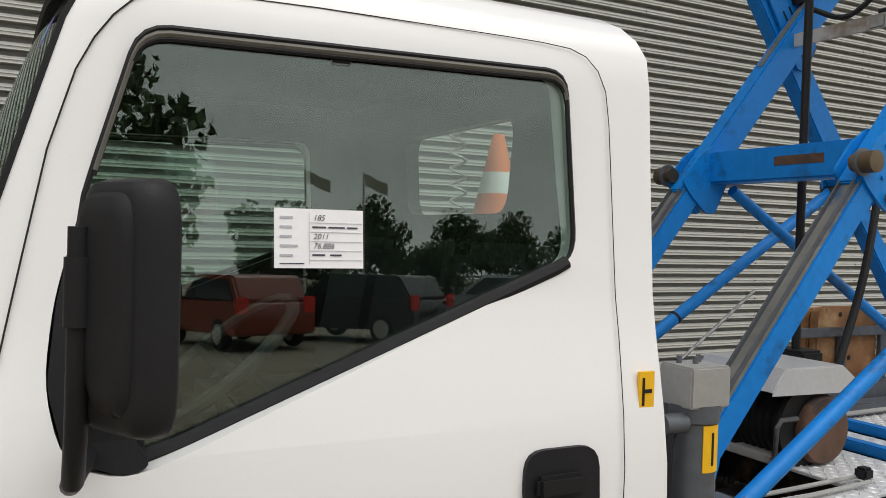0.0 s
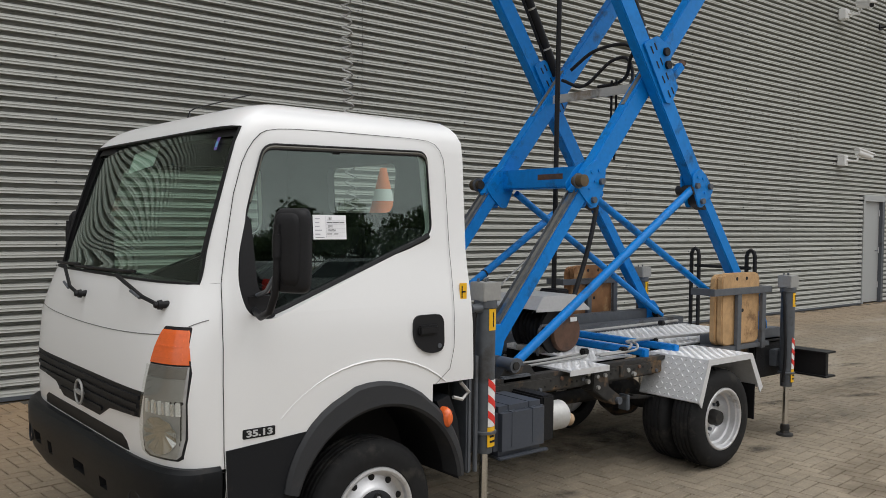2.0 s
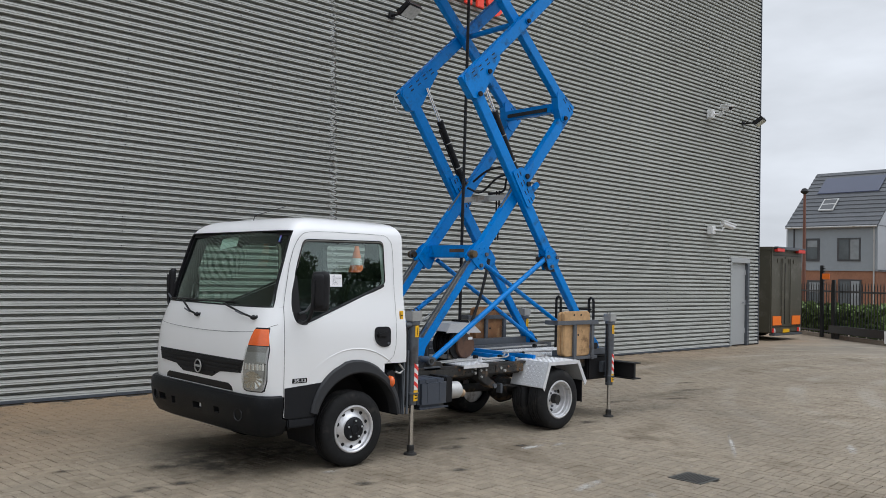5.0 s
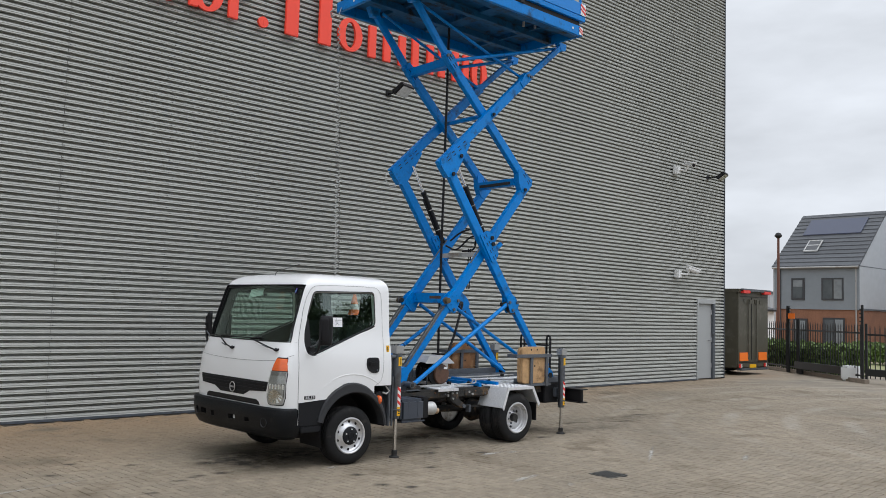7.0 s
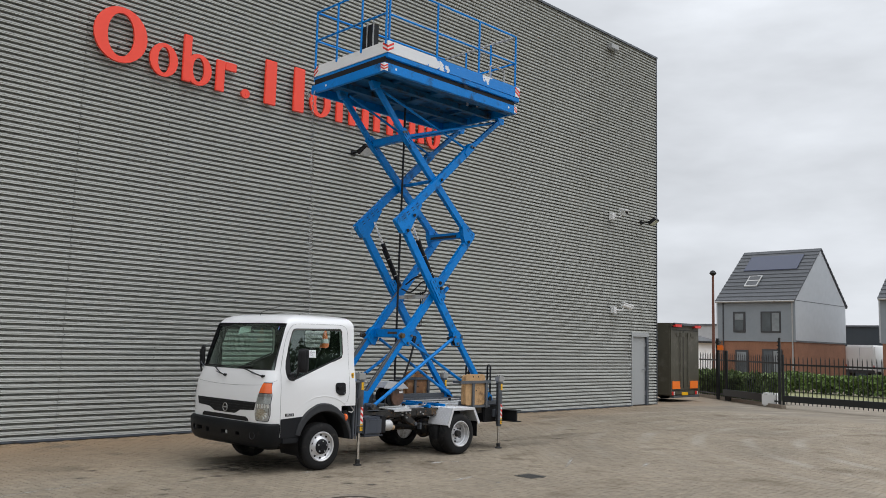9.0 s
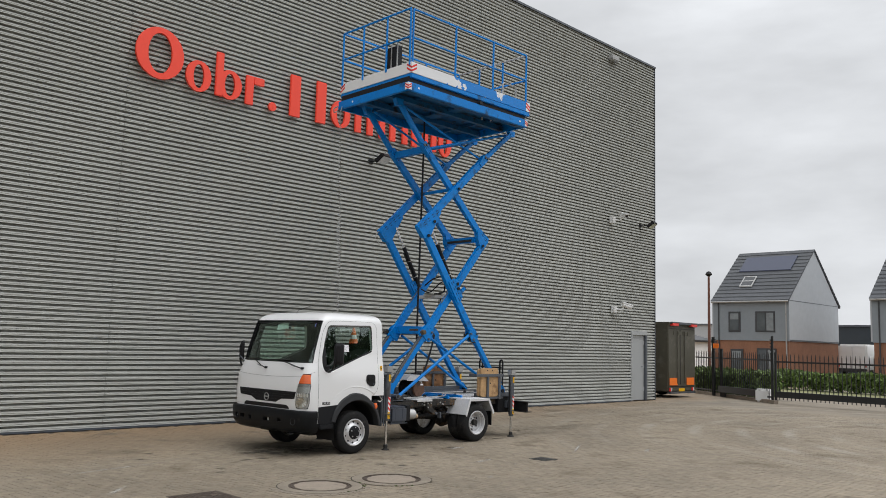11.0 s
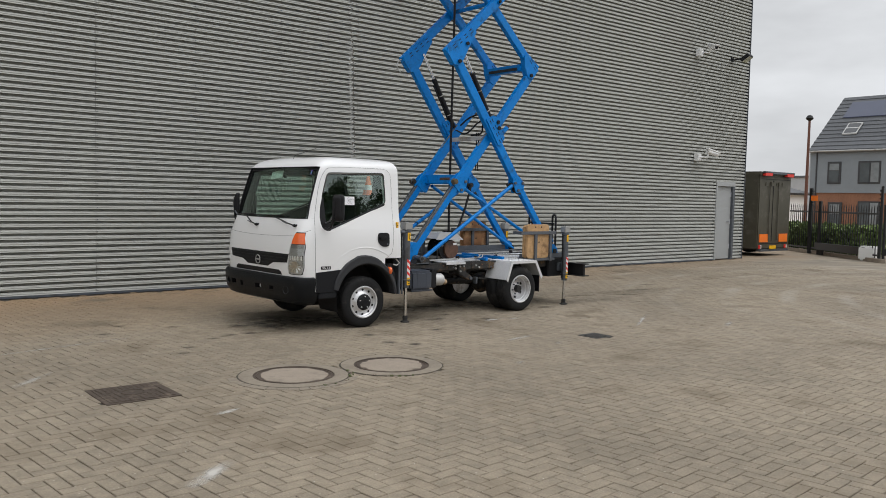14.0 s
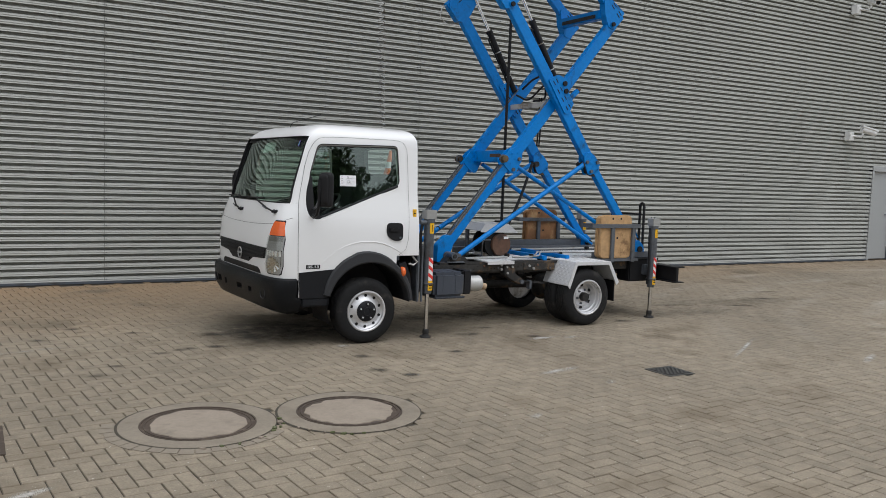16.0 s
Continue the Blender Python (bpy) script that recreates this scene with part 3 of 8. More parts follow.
# door at the hall's far end
door = thing("door_1", (15.25, WALL_Y, 0), "closed plain grey steel door in the hall wall", "door", kind="structure")
part("door_frame", bm_box(14.79, WALL_Y - 0.01, 0, 14.86, WALL_Y + 0.12, 2.09, 0.003), DOOR_GREY, door)
part("door_frame", bm_box(15.62, WALL_Y - 0.01, 0, 15.72, WALL_Y + 0.12, 2.09, 0.003), STEEL, door)
part("door_frame", bm_box(14.79, WALL_Y - 0.012, 2.04, 15.72, WALL_Y + 0.12, 2.16, 0.003), DOOR_GREY, door)
part("door_leaf", bm_box(14.86, WALL_Y + 0.06, 0.02, 15.62, WALL_Y + 0.10, 2.04, 0.003), DOOR_GREY, door)
part("door_handle", bm_rod((15.52, WALL_Y + 0.03, 1.05), (15.42, WALL_Y + 0.03, 1.05), 0.01, 8), STEEL, door)
for z in (0.3, 1.0, 1.75):
    part("hinge", bm_rod((15.60, WALL_Y + 0.05, z), (15.60, WALL_Y + 0.05, z + 0.12), 0.012, 8), ALU, door)


# red sign of plain slabs and rings
def slab(x0, x1, z0, z1, proud=0.0):
    return bm_box(x0, WALL_Y - 0.11 - proud, z0, x1, WALL_Y - 0.06, z1, 0.012)


def oval(cx, cz, rx, rz, t):
    """A flat oval ring, thicker at its sides."""
    bm = bmesh.new()
    n = 28
    loops = []
    for y in (WALL_Y - 0.11, WALL_Y - 0.06):
        for sx, sz in ((rx, rz), (rx - t, rz - t * 0.45)):
            loops.append([bm.verts.new((cx + sx * math.cos(k * math.tau / n), y, cz + sz * math.sin(k * math.tau / n))) for k in range(n)])
    a, b, c, d = loops
    for k in range(n):
        m = (k + 1) % n
        for p, q in ((a, b), (b, d), (d, c), (c, a)):
            bm.faces.new((p[k], p[m], q[m], q[k]))
    return bm


sign = thing("wall_sign", (2.5, WALL_Y - 0.08, 6.2), "row of bold red plain shapes fixed to the hall wall", "sign")
BASE = 6.17
for bm in (oval(-1.07, 6.70, 0.46, 0.48, 0.23), oval(-0.29, 6.47, 0.26, 0.30, 0.15), slab(0.06, 0.22, BASE + 0.02, 7.05, 0.004), oval(0.37, 6.46, 0.26, 0.29, 0.15), slab(0.72, 0.90, BASE, 6.76), slab(0.90, 1.14, 6.60, 6.76), oval(1.35, 6.25, 0.09, 0.09, 0.088),
           slab(1.76, 2.02, BASE - 0.01, 7.04), slab(2.42, 2.68, BASE - 0.01, 7.06), oval(3.08, 6.47, 0.26, 0.30, 0.15), slab(3.48, 3.66, BASE, 6.76), slab(3.82, 4.0, BASE, 6.76), slab(4.18, 4.36, BASE, 6.74), slab(4.50, 4.68, BASE, 7.05), slab(4.88, 5.06, BASE, 6.74),
           slab(5.18, 5.36, BASE, 6.76), slab(5.54, 5.72, BASE, 6.76), slab(5.82, 6.0, BASE, 6.76), oval(6.29, 6.44, 0.22, 0.33, 0.15)):
    part("sign_shape", bm, RED, sign)
for x in (-1.07, 0.14, 1.89, 2.55, 3.57, 4.59, 5.27, 5.91):
    part("spacer", bm_rod((x, WALL_Y - 0.065, 6.5), (x, WALL_Y + 0.005, 6.5), 0.02, 8), STEEL, sign)


def floodlight(x, z, label):
    lamp = thing("floodlight", (x, WALL_Y, z), label, "floodlight", "wall floodlights")
    part("arm", bm_rod((x, WALL_Y + 0.01, z), (x, WALL_Y - 0.32, z - 0.02), 0.018, 10), BLACK, lamp)
    part("wall_plate", bm_box(x - 0.06, WALL_Y - 0.02, z - 0.05, x + 0.06, WALL_Y + 0.005, z + 0.05, 0.004), BLACK, lamp)
    bm = bm_box(-0.17, -0.05, -0.13, 0.17, 0.05, 0.13, 0.015)
    bm.transform(Matrix.Translation((x + 0.02, WALL_Y - 0.42, z)) @ pose(0, 0, 0, 55, 0, 12))
    part("head", bm, BLACK, lamp)
    bm = bm_box(-0.15, -0.056, -0.11, 0.15, -0.048, 0.11, 0.002)
    bm.transform(Matrix.Translation((x + 0.02, WALL_Y - 0.42, z)) @ pose(0, 0, 0, 55, 0, 12))
    part("glass", bm, LENS, lamp)
    for s in (-1, 1):
        part("yoke", bm_tube([(x + 0.02 + s * 0.18, WALL_Y - 0.42, z), (x + 0.02 + s * 0.18, WALL_Y - 0.32, z - 0.02), (x + 0.02, WALL_Y - 0.30, z - 0.02)], 0.01, 6), BLACK, lamp)


def cctv(x, z, turn, label):
    c = thing("security_camera", (x, WALL_Y, z), label, "security camera", "security cameras")
    part("bracket_box", bm_box(x - 0.09, WALL_Y - 0.14, z - 0.11, x + 0.06, WALL_Y + 0.005, z + 0.09, 0.012), CAM_WHITE, c)
    part("arm", bm_tube([(x, WALL_Y - 0.12, z), (x + 0.12, WALL_Y - 0.26, z - 0.02), (x + 0.16, WALL_Y - 0.30, z + 0.10)], 0.025, 8), CAM_WHITE, c)
    bm = bm_rod((0, 0, 0), (0.34, 0, 0), 0.065, 18)
    join(bm, bm_box(-0.03, -0.075, 0.03, 0.38, 0.075, 0.075, 0.015))
    bm.transform(Matrix.Translation((x + 0.10, WALL_Y - 0.28, z + 0.15)) @ pose(0, 0, 0, 0, 14, turn))
    part("housing", bm, CAM_WHITE, c)
    bm = bm_rod((0.335, 0, 0), (0.345, 0, 0), 0.05, 16)
    bm.transform(Matrix.Translation((x + 0.10, WALL_Y - 0.28, z + 0.15)) @ pose(0, 0, 0, 0, 14, turn))
    part("lens", bm, BLACK, c)


floodlight(4.05, 5.62, "black floodlight on a short arm below the sign")
floodlight(15.3, 5.52, "black floodlight on a short arm near the wall's end")
cctv(13.65, 5.50, -115, "white security camera looking out over the yard")
cctv(13.75, 2.78, -20, "white tubular security camera over the door")
box_lamp = thing("wall_lamp", (13.6, WALL_Y, 10.6), "small grey box lamp high on the hall wall", "lamp")
part("lamp_body", bm_box(13.45, WALL_Y - 0.16, 10.52, 13.85, WALL_Y + 0.005, 10.68, 0.02), GREYCAST, box_lamp)
# ---- the yard ----
MANHOLES = ((-1.92, -1.80), (-0.965, -1.91))
GULLY = (-3.53, -1.96, -2.97, -1.41)
DRAIN = (1.82, -2.01, 2.115, -1.72)
bm = bmesh.new()
bmesh.ops.create_grid(bm, x_segments=1, y_segments=1, size=600)
bmesh.ops.translate(bm, vec=(0, 0, -0.014), verts=bm.verts)
solo("ground", bm, FAR_PAVING, "grey-brown paved yard reaching the horizon", "ground", kind="structure")
AX0, AX1, AY0, AY1 = -11.5, 15.5, -11.0, WALL_Y - 0.03
pavement = solo("pavement", bm_box(AX0, AY0, -0.03, AX1, AY1, -0.009), JOINT, "weathered herringbone brick paving with sandy joints", "pavement", kind="structure")


# ---- behind the hall's end: fence, gate, hedge, truck, houses ----
BX0, BX1, BY = 17.72, 19.60, 5.15
box = thing("box_truck", (18.5, 8.0, 0), "olive drab box truck parked beside the hall", "truck")
part("body", bm_box(BX0, BY, 0.20, BX1, 11.5, 2.50, 0.03), OLIVE, box)
part("chassis", bm_box(BX0 + 0.1, BY + 0.6, 0.13, BX1 - 0.1, 11.3, 0.20), CHASSIS, box)
part("roof_edge", bm_box(BX0 - 0.02, BY - 0.03, 2.44, BX1 + 0.02, 11.5, 2.55, 0.01), OLIVE, box)
part("spoiler", bm_box(BX0 + 0.1, BY - 0.12, 2.48, BX1 - 0.02, BY - 0.02, 2.56, 0.01), STEEL, box)
for x in (BX0 + 0.1, BX1 - 0.5):
    part("marker_lamp", bm_box(x, BY - 0.13, 2.42, x + 0.42, BY - 0.03, 2.52, 0.01), SIGNAL_RED, box)
for x in (BX0 + 0.06, BX1 - 0.3):
    part("tail_lamp", bm_box(x, BY - 0.03, 0.21, x + 0.09, BY, 0.33, 0.01), SIGNAL_RED, box)
    part("tail_lamp", bm_box(x + 0.12, BY - 0.03, 0.21, x + 0.16, BY, 0.33, 0.01), SIGNAL_WHITE, box)
board = mat("orange_board", (0.9, 0.20, 0.02), 0.5)
for x in (BX0 + 0.09, BX1 - 0.64):
    part("orange_plate", bm_box(x, BY - 0.022, 0.41, x + 0.51, BY - 0.002, 0.66, 0.004), board, box, "plain orange warning plate")
part("yellow_plate", bm_box(18.42, BY - 0.022, 0.20, 18.80, BY - 0.002, 0.30, 0.004), YELLOW, box)
part("door_line", bm_box(18.52, BY - 0.012, 0.44, 18.536, BY + 0.002, 2.3), BLACK, box)
for k in range(4):
    part("rear_vent", bm_box(BX0 + 0.35 + 0.32 * k, BY - 0.016, 2.12, BX0 + 0.60 + 0.32 * k, BY + 0.002, 2.24, 0.004), OLIVE, box)
for z in (0.36, 2.32):
    part("door_line", bm_box(BX0 + 0.1, BY - 0.012, z, BX1 - 0.1, BY + 0.002, z + 0.014), BLACK, box)
for x in (18.3, 18.8):
    part("lock_rod", bm_rod((x, BY - 0.03, 0.46), (x, BY - 0.03, 2.25), 0.014, 8), OLIVE, box)
part("rear_step", bm_box(BX0 + 0.1, BY - 0.06, 0.13, BX1 - 0.1, BY + 0.1, 0.19, 0.01), STEEL, box)
part("side_window", bm_box(BX0 - 0.015, 5.6, 1.75, BX0 + 0.01, 6.3, 2.02, 0.02), BLACK, box)
for x in (BX0 + 0.12, BX1 - 0.42):
    part("wheel", bm_turned([(0.2, 0.0), (0.38, 0.01), (0.42, 0.05), (0.42, 0.25), (0.38, 0.3), (0.2, 0.3)], (x, 6.3, 0.42), 28, "X"), RUBBER, box)

FENCE_A, FENCE_B, GATE_B = Vector((22.0, 6.4, 0)), Vector((18.95, 2.12, 0)), Vector((17.6, -14.0, 0))


def bar_fence(name, a, b, count, z0, z1, label, spear=True):
    f = thing(name, tuple(a), label, "fence", kind="structure")
    for k in range(count):
        p = a.lerp(b, (k + 0.5) / count)
        bm = bm_rod((p.x, p.y, z0), (p.x, p.y, z1), 0.014, 6)
        if spear:
            join(bm, bm_rod((p.x, p.y, z1), (p.x, p.y, z1 + 0.10), 0.016, 6, r1=0.002))
        part("bar", bm, BLACK_FENCE, f)
    for z in (z0 + 0.12, z1 - 0.16):
        part("rail", bm_beam((a.x, a.y, z), (b.x, b.y, z), 0.035, 0.05, 0.003), BLACK_FENCE, f)
    return f


fence = bar_fence("fence_left", FENCE_A, FENCE_B, 40, 0.06, 1.52, "black steel bar fence with pointed tops")
for px, py, ph in ((20.87, 5.09, 2.12), (20.55, 4.62, 1.70)):
    part("post", bm_box(px, py, 0, px + 0.09, py + 0.09, ph, 0.005), BLACK_FENCE, fence)
for k in range(6):
    part("post_tooth", bm_box(20.80, 5.02, 1.56 + 0.09 * k, 20.88, 5.10, 1.59 + 0.09 * k, 0.004), BLACK_FENCE, fence)
plate_sign = solo("plate_sign", bm_box(20.78, 4.86, 1.71, 20.80, 5.08, 1.88, 0.004), board, "small plain orange plate on the fence", "sign")
gate_thing = bar_fence("gate", Vector((18.9, 1.95, 0)), GATE_B, 120, 0.12, 1.48, "black steel sliding gate with a heavy bottom beam")
part("bottom_beam", bm_beam((18.9, 1.95, 0.285), (GATE_B.x, GATE_B.y, 0.285), 0.12, 0.19), BLACK_FENCE, gate_thing)
for dy in (0.02, -0.08):
    part("gate_post", bm_box(18.88, 2.04 + dy, 0, 18.94, 2.10 + dy, 2.14 if dy > 0 else 1.62, 0.005), BLACK_FENCE, gate_thing)
    for k in range(6 if dy > 0 else 0):
        part("post_tooth", bm_box(18.86, 2.09 + dy, 1.44 + 0.11 * k, 18.90, 2.13 + dy, 1.48 + 0.11 * k, 0.004), BLACK_FENCE, gate_thing)
part("counter_beam", bm_beam((20.6, 4.75, 0.27), (19.15, 2.6, 0.27), 0.12, 0.22), BLACK_FENCE, gate_thing)
part("counter_leg", bm_box(20.4, 4.45, 0, 20.5, 4.55, 0.22), BLACK_FENCE, gate_thing)
motor = solo("gate_motor", bm_box(19.10, 2.30, 0.0, 19.45, 2.78, 0.42, 0.05), CAM_WHITE, "pale grey gate motor housing by the gate post", "motor")
kerb = solo("kerb", bm_beam((22.6, 7.2, 0.02), (18.7, 1.9, 0.02), 0.15, 0.16, 0.01), CONCRETE, "low concrete kerb under the fence", "kerb", kind="structure")


def clump_hedge(name, a, b, width, height, count, label):
    """A clipped hedge: many small bent leaves through a rounded box, denser at its skin."""
    rng = np.random.default_rng(5)
    t = rng.random(count)
    cx = a[0] + (b[0] - a[0]) * t
    cy = a[1] + (b[1] - a[1]) * t
    d = np.array((b[0] - a[0], b[1] - a[1]))
    d = d / np.linalg.norm(d)
    across = (rng.random(count) - 0.5) * width
    cx, cy = cx - d[1] * across, cy + d[0] * across
    top = height * (0.92 + 0.12 * np.sin(t * 40) * rng.random(count))
    cz = 0.05 + (top - 0.05) * rng.random(count) ** 0.7
    size = 0.06 + 0.05 * rng.random(count)
    verts, faces = [], []
    for i in range(count):
        n = Euler(rng.random(3) * 6.28).to_matrix()
        c = Vector((cx[i], cy[i], cz[i]))
        k = len(verts)
        for p in ((-1, 0, 0), (0, -0.6, 0.15), (1, 0, 0), (0, 0.6, 0.15)):
            verts.append(c + n @ (Vector(p) * size[i]))
        faces.append((k, k + 1, k + 2, k + 3))
    me = bpy.data.meshes.new(name)
    me.from_pydata(verts, [], faces)
    me.materials.append(LEAF)
    return tagged(new(name, me), label, "hedge", kind="stuff")


clump_hedge("hedge", (23.6, 7.4), (20.6, 2.9), 0.95, 0.96, 9000, "clipped green hedge behind the black fence")
clump_hedge("hedge", (30.0, 7.0), (26.5, -16.0), 1.1, 0.86, 20000, "clipped green hedge behind the sliding gate")
grass = solo("grass_verge", bm_beam((28.0, 9.0, -0.01), (23.5, -17.0, -0.01), 6.5, 0.03, 0), GRASS, "rough grass verge behind the fence", "grass", kind="structure")

pole = thing("street_lamp", (26.6, 8.2, 0), "red-brown street lamp with a dark flat head", "street lamp")
part("pole", bm_rod((26.6, 8.2, 0), (26.6, 8.2, 4.95), 0.075, 14, r1=0.045), POLE_BROWN, pole)
part("head", bm_turned([(0.05, 4.9), (0.13, 4.96), (0.15, 5.0), (0.09, 5.10), (0.02, 5.13)], (26.6, 8.2, 0), 20, "Z"), BLACK, pole)


def house(name, x, y0, y1, depth, label):
    h = thing(name, (x + depth / 2, (y0 + y1) / 2, 0), label, "house", "row of houses")
    eave, ridge, split, mid = 5.02, 8.65, 2.38, x + depth / 2
    part("brick_storey", bm_box(x, y0, 0, x + depth, y1, split), HOUSE_BRICK, h, "orange-brown brick ground floor")
    part("upper_storey", bm_box(x - 0.06, y0 - 0.05, split, x + depth, y1 + 0.05, eave), RENDERED, h, "smooth grey upper floor")
    for y, o in ((y0 - 0.06, 0), (y1 + 0.06, 0)):
        part("gable", bm_prism([(x, split + 0.05), (x + depth, split + 0.05), (x + depth, eave), (mid, ridge), (x, eave)], min(y, y + 0.1), max(y, y + 0.1)), GABLE, h, "pale smooth gable wall")
    part("gable_joint", bm_box(x, y0 - 0.07, eave - 0.02, x + depth, y0 - 0.055, eave + 0.02), STEEL, h)
    part("gable_joint", bm_box(x, y0 - 0.07, split + 0.05, x + depth, y0 - 0.055, split + 0.10), STEEL, h)
    for s, xe in ((1, x - 0.25), (-1, x + depth + 0.25)):
        n = 14
        ze = eave - 0.02
        roof_part = part("roof_slope", bm_prism([(xe, ze - 0.1), (mid, ridge + 0.02), (mid, ridge + 0.10), (xe, ze)], y0 - 0.12, y1 + 0.12), ROOF_TILE, h, "dark grey tiled roof")
        for k in range(n):
            a, b = k / n, (k + 1) / n
            p, q = (xe + (mid - xe) * a, ze + (ridge + 0.1 - ze) * a), (xe + (mid - xe) * b, ze + (ridge + 0.1 - ze) * b)
            part("tile_course", bm_prism([(p[0], p[1]), (q[0], q[1]), (q[0], q[1] + 0.015), (p[0], p[1] + 0.07)], y0 - 0.14, y1 + 0.14), ROOF_TILE, roof_part)
    part("gutter", bm_rod((x - 0.25, y0 - 0.1, eave - 0.06), (x - 0.25, y1 + 0.1, eave - 0.06), 0.06, 8), GREYCAST, h)
    part("downpipe", bm_rod((x - 0.08, y0 + 0.12, 0), (x - 0.08, y0 + 0.12, eave - 0.1), 0.045, 8), GREYCAST, h)
    part("downpipe", bm_rod((x - 0.08, y1 - 0.35, 0), (x - 0.08, y1 - 0.35, eave - 0.1), 0.045, 8), FRAME_DARK, h)
    w = y1 - y0
    for ya, yb, za, zb in ((y1 - 1.90, y1 - 1.06, 2.94, 4.31), (y0 + 0.85, y0 + 2.16, 2.95, 4.31), (y1 - 2.06, y1 - 1.18, 0.05, 1.8), (y0 + 0.79, y0 + 2.09, 0.05, 1.89)):
        win = part("window", bm_box(x - 0.10, ya, za, x - 0.03, yb, zb, 0.01), FRAME_DARK, h, "dark framed window")
        c = (ya + yb) / 2
        if yb - ya > 1.2:
            part("pane", bm_box(x - 0.115, ya + 0.09, za + 0.10, x - 0.095, c - 0.10, zb - 0.10), NET, win, "pane with a pale curtain")
            part("pane", bm_box(x - 0.115, c - 0.01, za + 0.10, x - 0.095, yb - 0.13, zb - 0.12), HOUSE_PANE, win)
        else:
            part("pane", bm_box(x - 0.115, ya + 0.13, za + 0.13, x - 0.095, yb - 0.13, (za + zb) / 2 + 0.12), HOUSE_PANE, win)
            part("pane", bm_box(x - 0.115, ya + 0.13, (za + zb) / 2 + 0.15, x - 0.095, yb - 0.13, zb - 0.13), NET, win, "pane with a pale blind")
    run, rise = mid - (x - 0.25), ridge + 0.1 - eave
    on = lambda f: (x - 0.25 + run * f, eave + rise * f + 0.075)
    (xa, za), (xb, zb) = on(0.57), on(0.86)
    part("solar_panel", bm_prism([(xa, za), (xb, zb), (xb, zb + 0.05), (xa, za + 0.05)], y0 + 0.75, y1 - 0.7), SOLAR, h, "dark blue solar panel")
    (xa, za), (xb, zb) = on(0.25), on(0.45)
    sky_win = part("skylight", bm_prism([(xa, za), (xb, zb), (xb, zb + 0.07), (xa, za + 0.07)], y0 + 2.82, y0 + 3.72), GREYCAST, h, "roof window in a grey frame")
    for low, high in ((0.265, 0.345), (0.365, 0.435)):
        (xa, za), (xb, zb) = on(low), on(high)
        part("skylight_pane", bm_prism([(xa, za + 0.07), (xb, zb + 0.07), (xb, zb + 0.08), (xa, za + 0.08)], y0 + 2.90, y0 + 3.64), FRAME_DARK, sky_win)
    return h


house("house", 46.0, 12.65, 17.74, 8.6, "grey house with brick ground floor and a steep dark roof")
house("house", 46.0, 2.4, 7.55, 9.0, "grey house with brick ground floor, farther along the row")
garage = thing("white_shed", (40, 17.5, 0), "small white gabled shed beside the grey house", "shed")
part("shed_wall", bm_box(38.5, 15.9, 0, 42, 18.9, 2.2), WARM_WHITE, garage)
part("shed_roof", bm_beam((40.2, 15.6, 2.2), (40.2, 19.2, 3.05), 3.7, 0.12), FRAME_DARK, garage)
part("shed_gable", bm_box(38.6, 17.4, 2.2, 41.9, 18.9, 2.55), WARM_WHITE, garage)
for name, x0, y0, x1, y1, h, m, label in (("warehouse", 62, 26, 80, 40, 3.9, GABLE, "long low pale grey warehouse far off"), ("warehouse", 64, 6, 84, 16.6, 3.9, BLUE_GREY, "low blue-grey warehouse far off"), ("warehouse", 58, -20, 78, -2, 4.0, GABLE, "low pale warehouse far off")):
    wh = thing(name, ((x0 + x1) / 2, (y0 + y1) / 2, 0), label, "warehouse")
    part("wall", bm_box(x0, y0, 0, x1, y1, h), m, wh)
    part("roof_trim", bm_box(x0 - 0.1, y0 - 0.1, h, x1 + 0.1, y1 + 0.1, h + 0.15), STEEL, wh)
    for k in range(0 if m is BLUE_GREY else 3):
        y = y0 + (y1 - y0) * (0.2 + 0.28 * k)
        part("loading_door", bm_box(x0 - 0.05, y, 0, x0 + 0.05, y + 2.2, 2.6), WARM_WHITE, wh)



def panel_van(y, high, label):
    """A white box van seen from its tail, far behind the gate."""
    v = thing("panel_van", (57.0, y, 0), label, "van", "white vans behind the fence")
    part("body", bm_box(55.0, y - 0.98, 0.45, 58.6, y + 0.98, high, 0.12), WARM_WHITE, v)
    part("cab", bm_box(58.6, y - 0.92, 0.45, 60.2, y + 0.92, high * 0.78, 0.2), WARM_WHITE, v)
    part("bumper", bm_box(54.9, y - 0.95, 0.42, 55.02, y + 0.95, 0.66, 0.03), FRAME_DARK, v)
    part("door_gap", bm_box(54.99, y - 0.012, 0.7, 55.005, y + 0.012, high - 0.2), GABLE, v)
    for side in (-1, 1):
        part("tail_lamp", bm_box(54.98, y + side * 0.90 - 0.04, 0.75, 55.02, y + side * 0.90 + 0.04, 1.0, 0.02), SIGNAL_RED, v)
        for x in (56.0, 59.4):
            part("wheel", bm_turned([(0.18, -0.1), (0.32, -0.09), (0.34, 0.0), (0.32, 0.09), (0.18, 0.1)], (x, y + side * 0.86, 0.34), 20), RUBBER, v)


panel_van(11.85, 2.38, "white panel van parked behind the black gate")
panel_van(9.3, 2.5, "taller white panel van parked beside the other")

# ---- across the yard: parked cars, flagpoles and trees that the side window mirrors ----


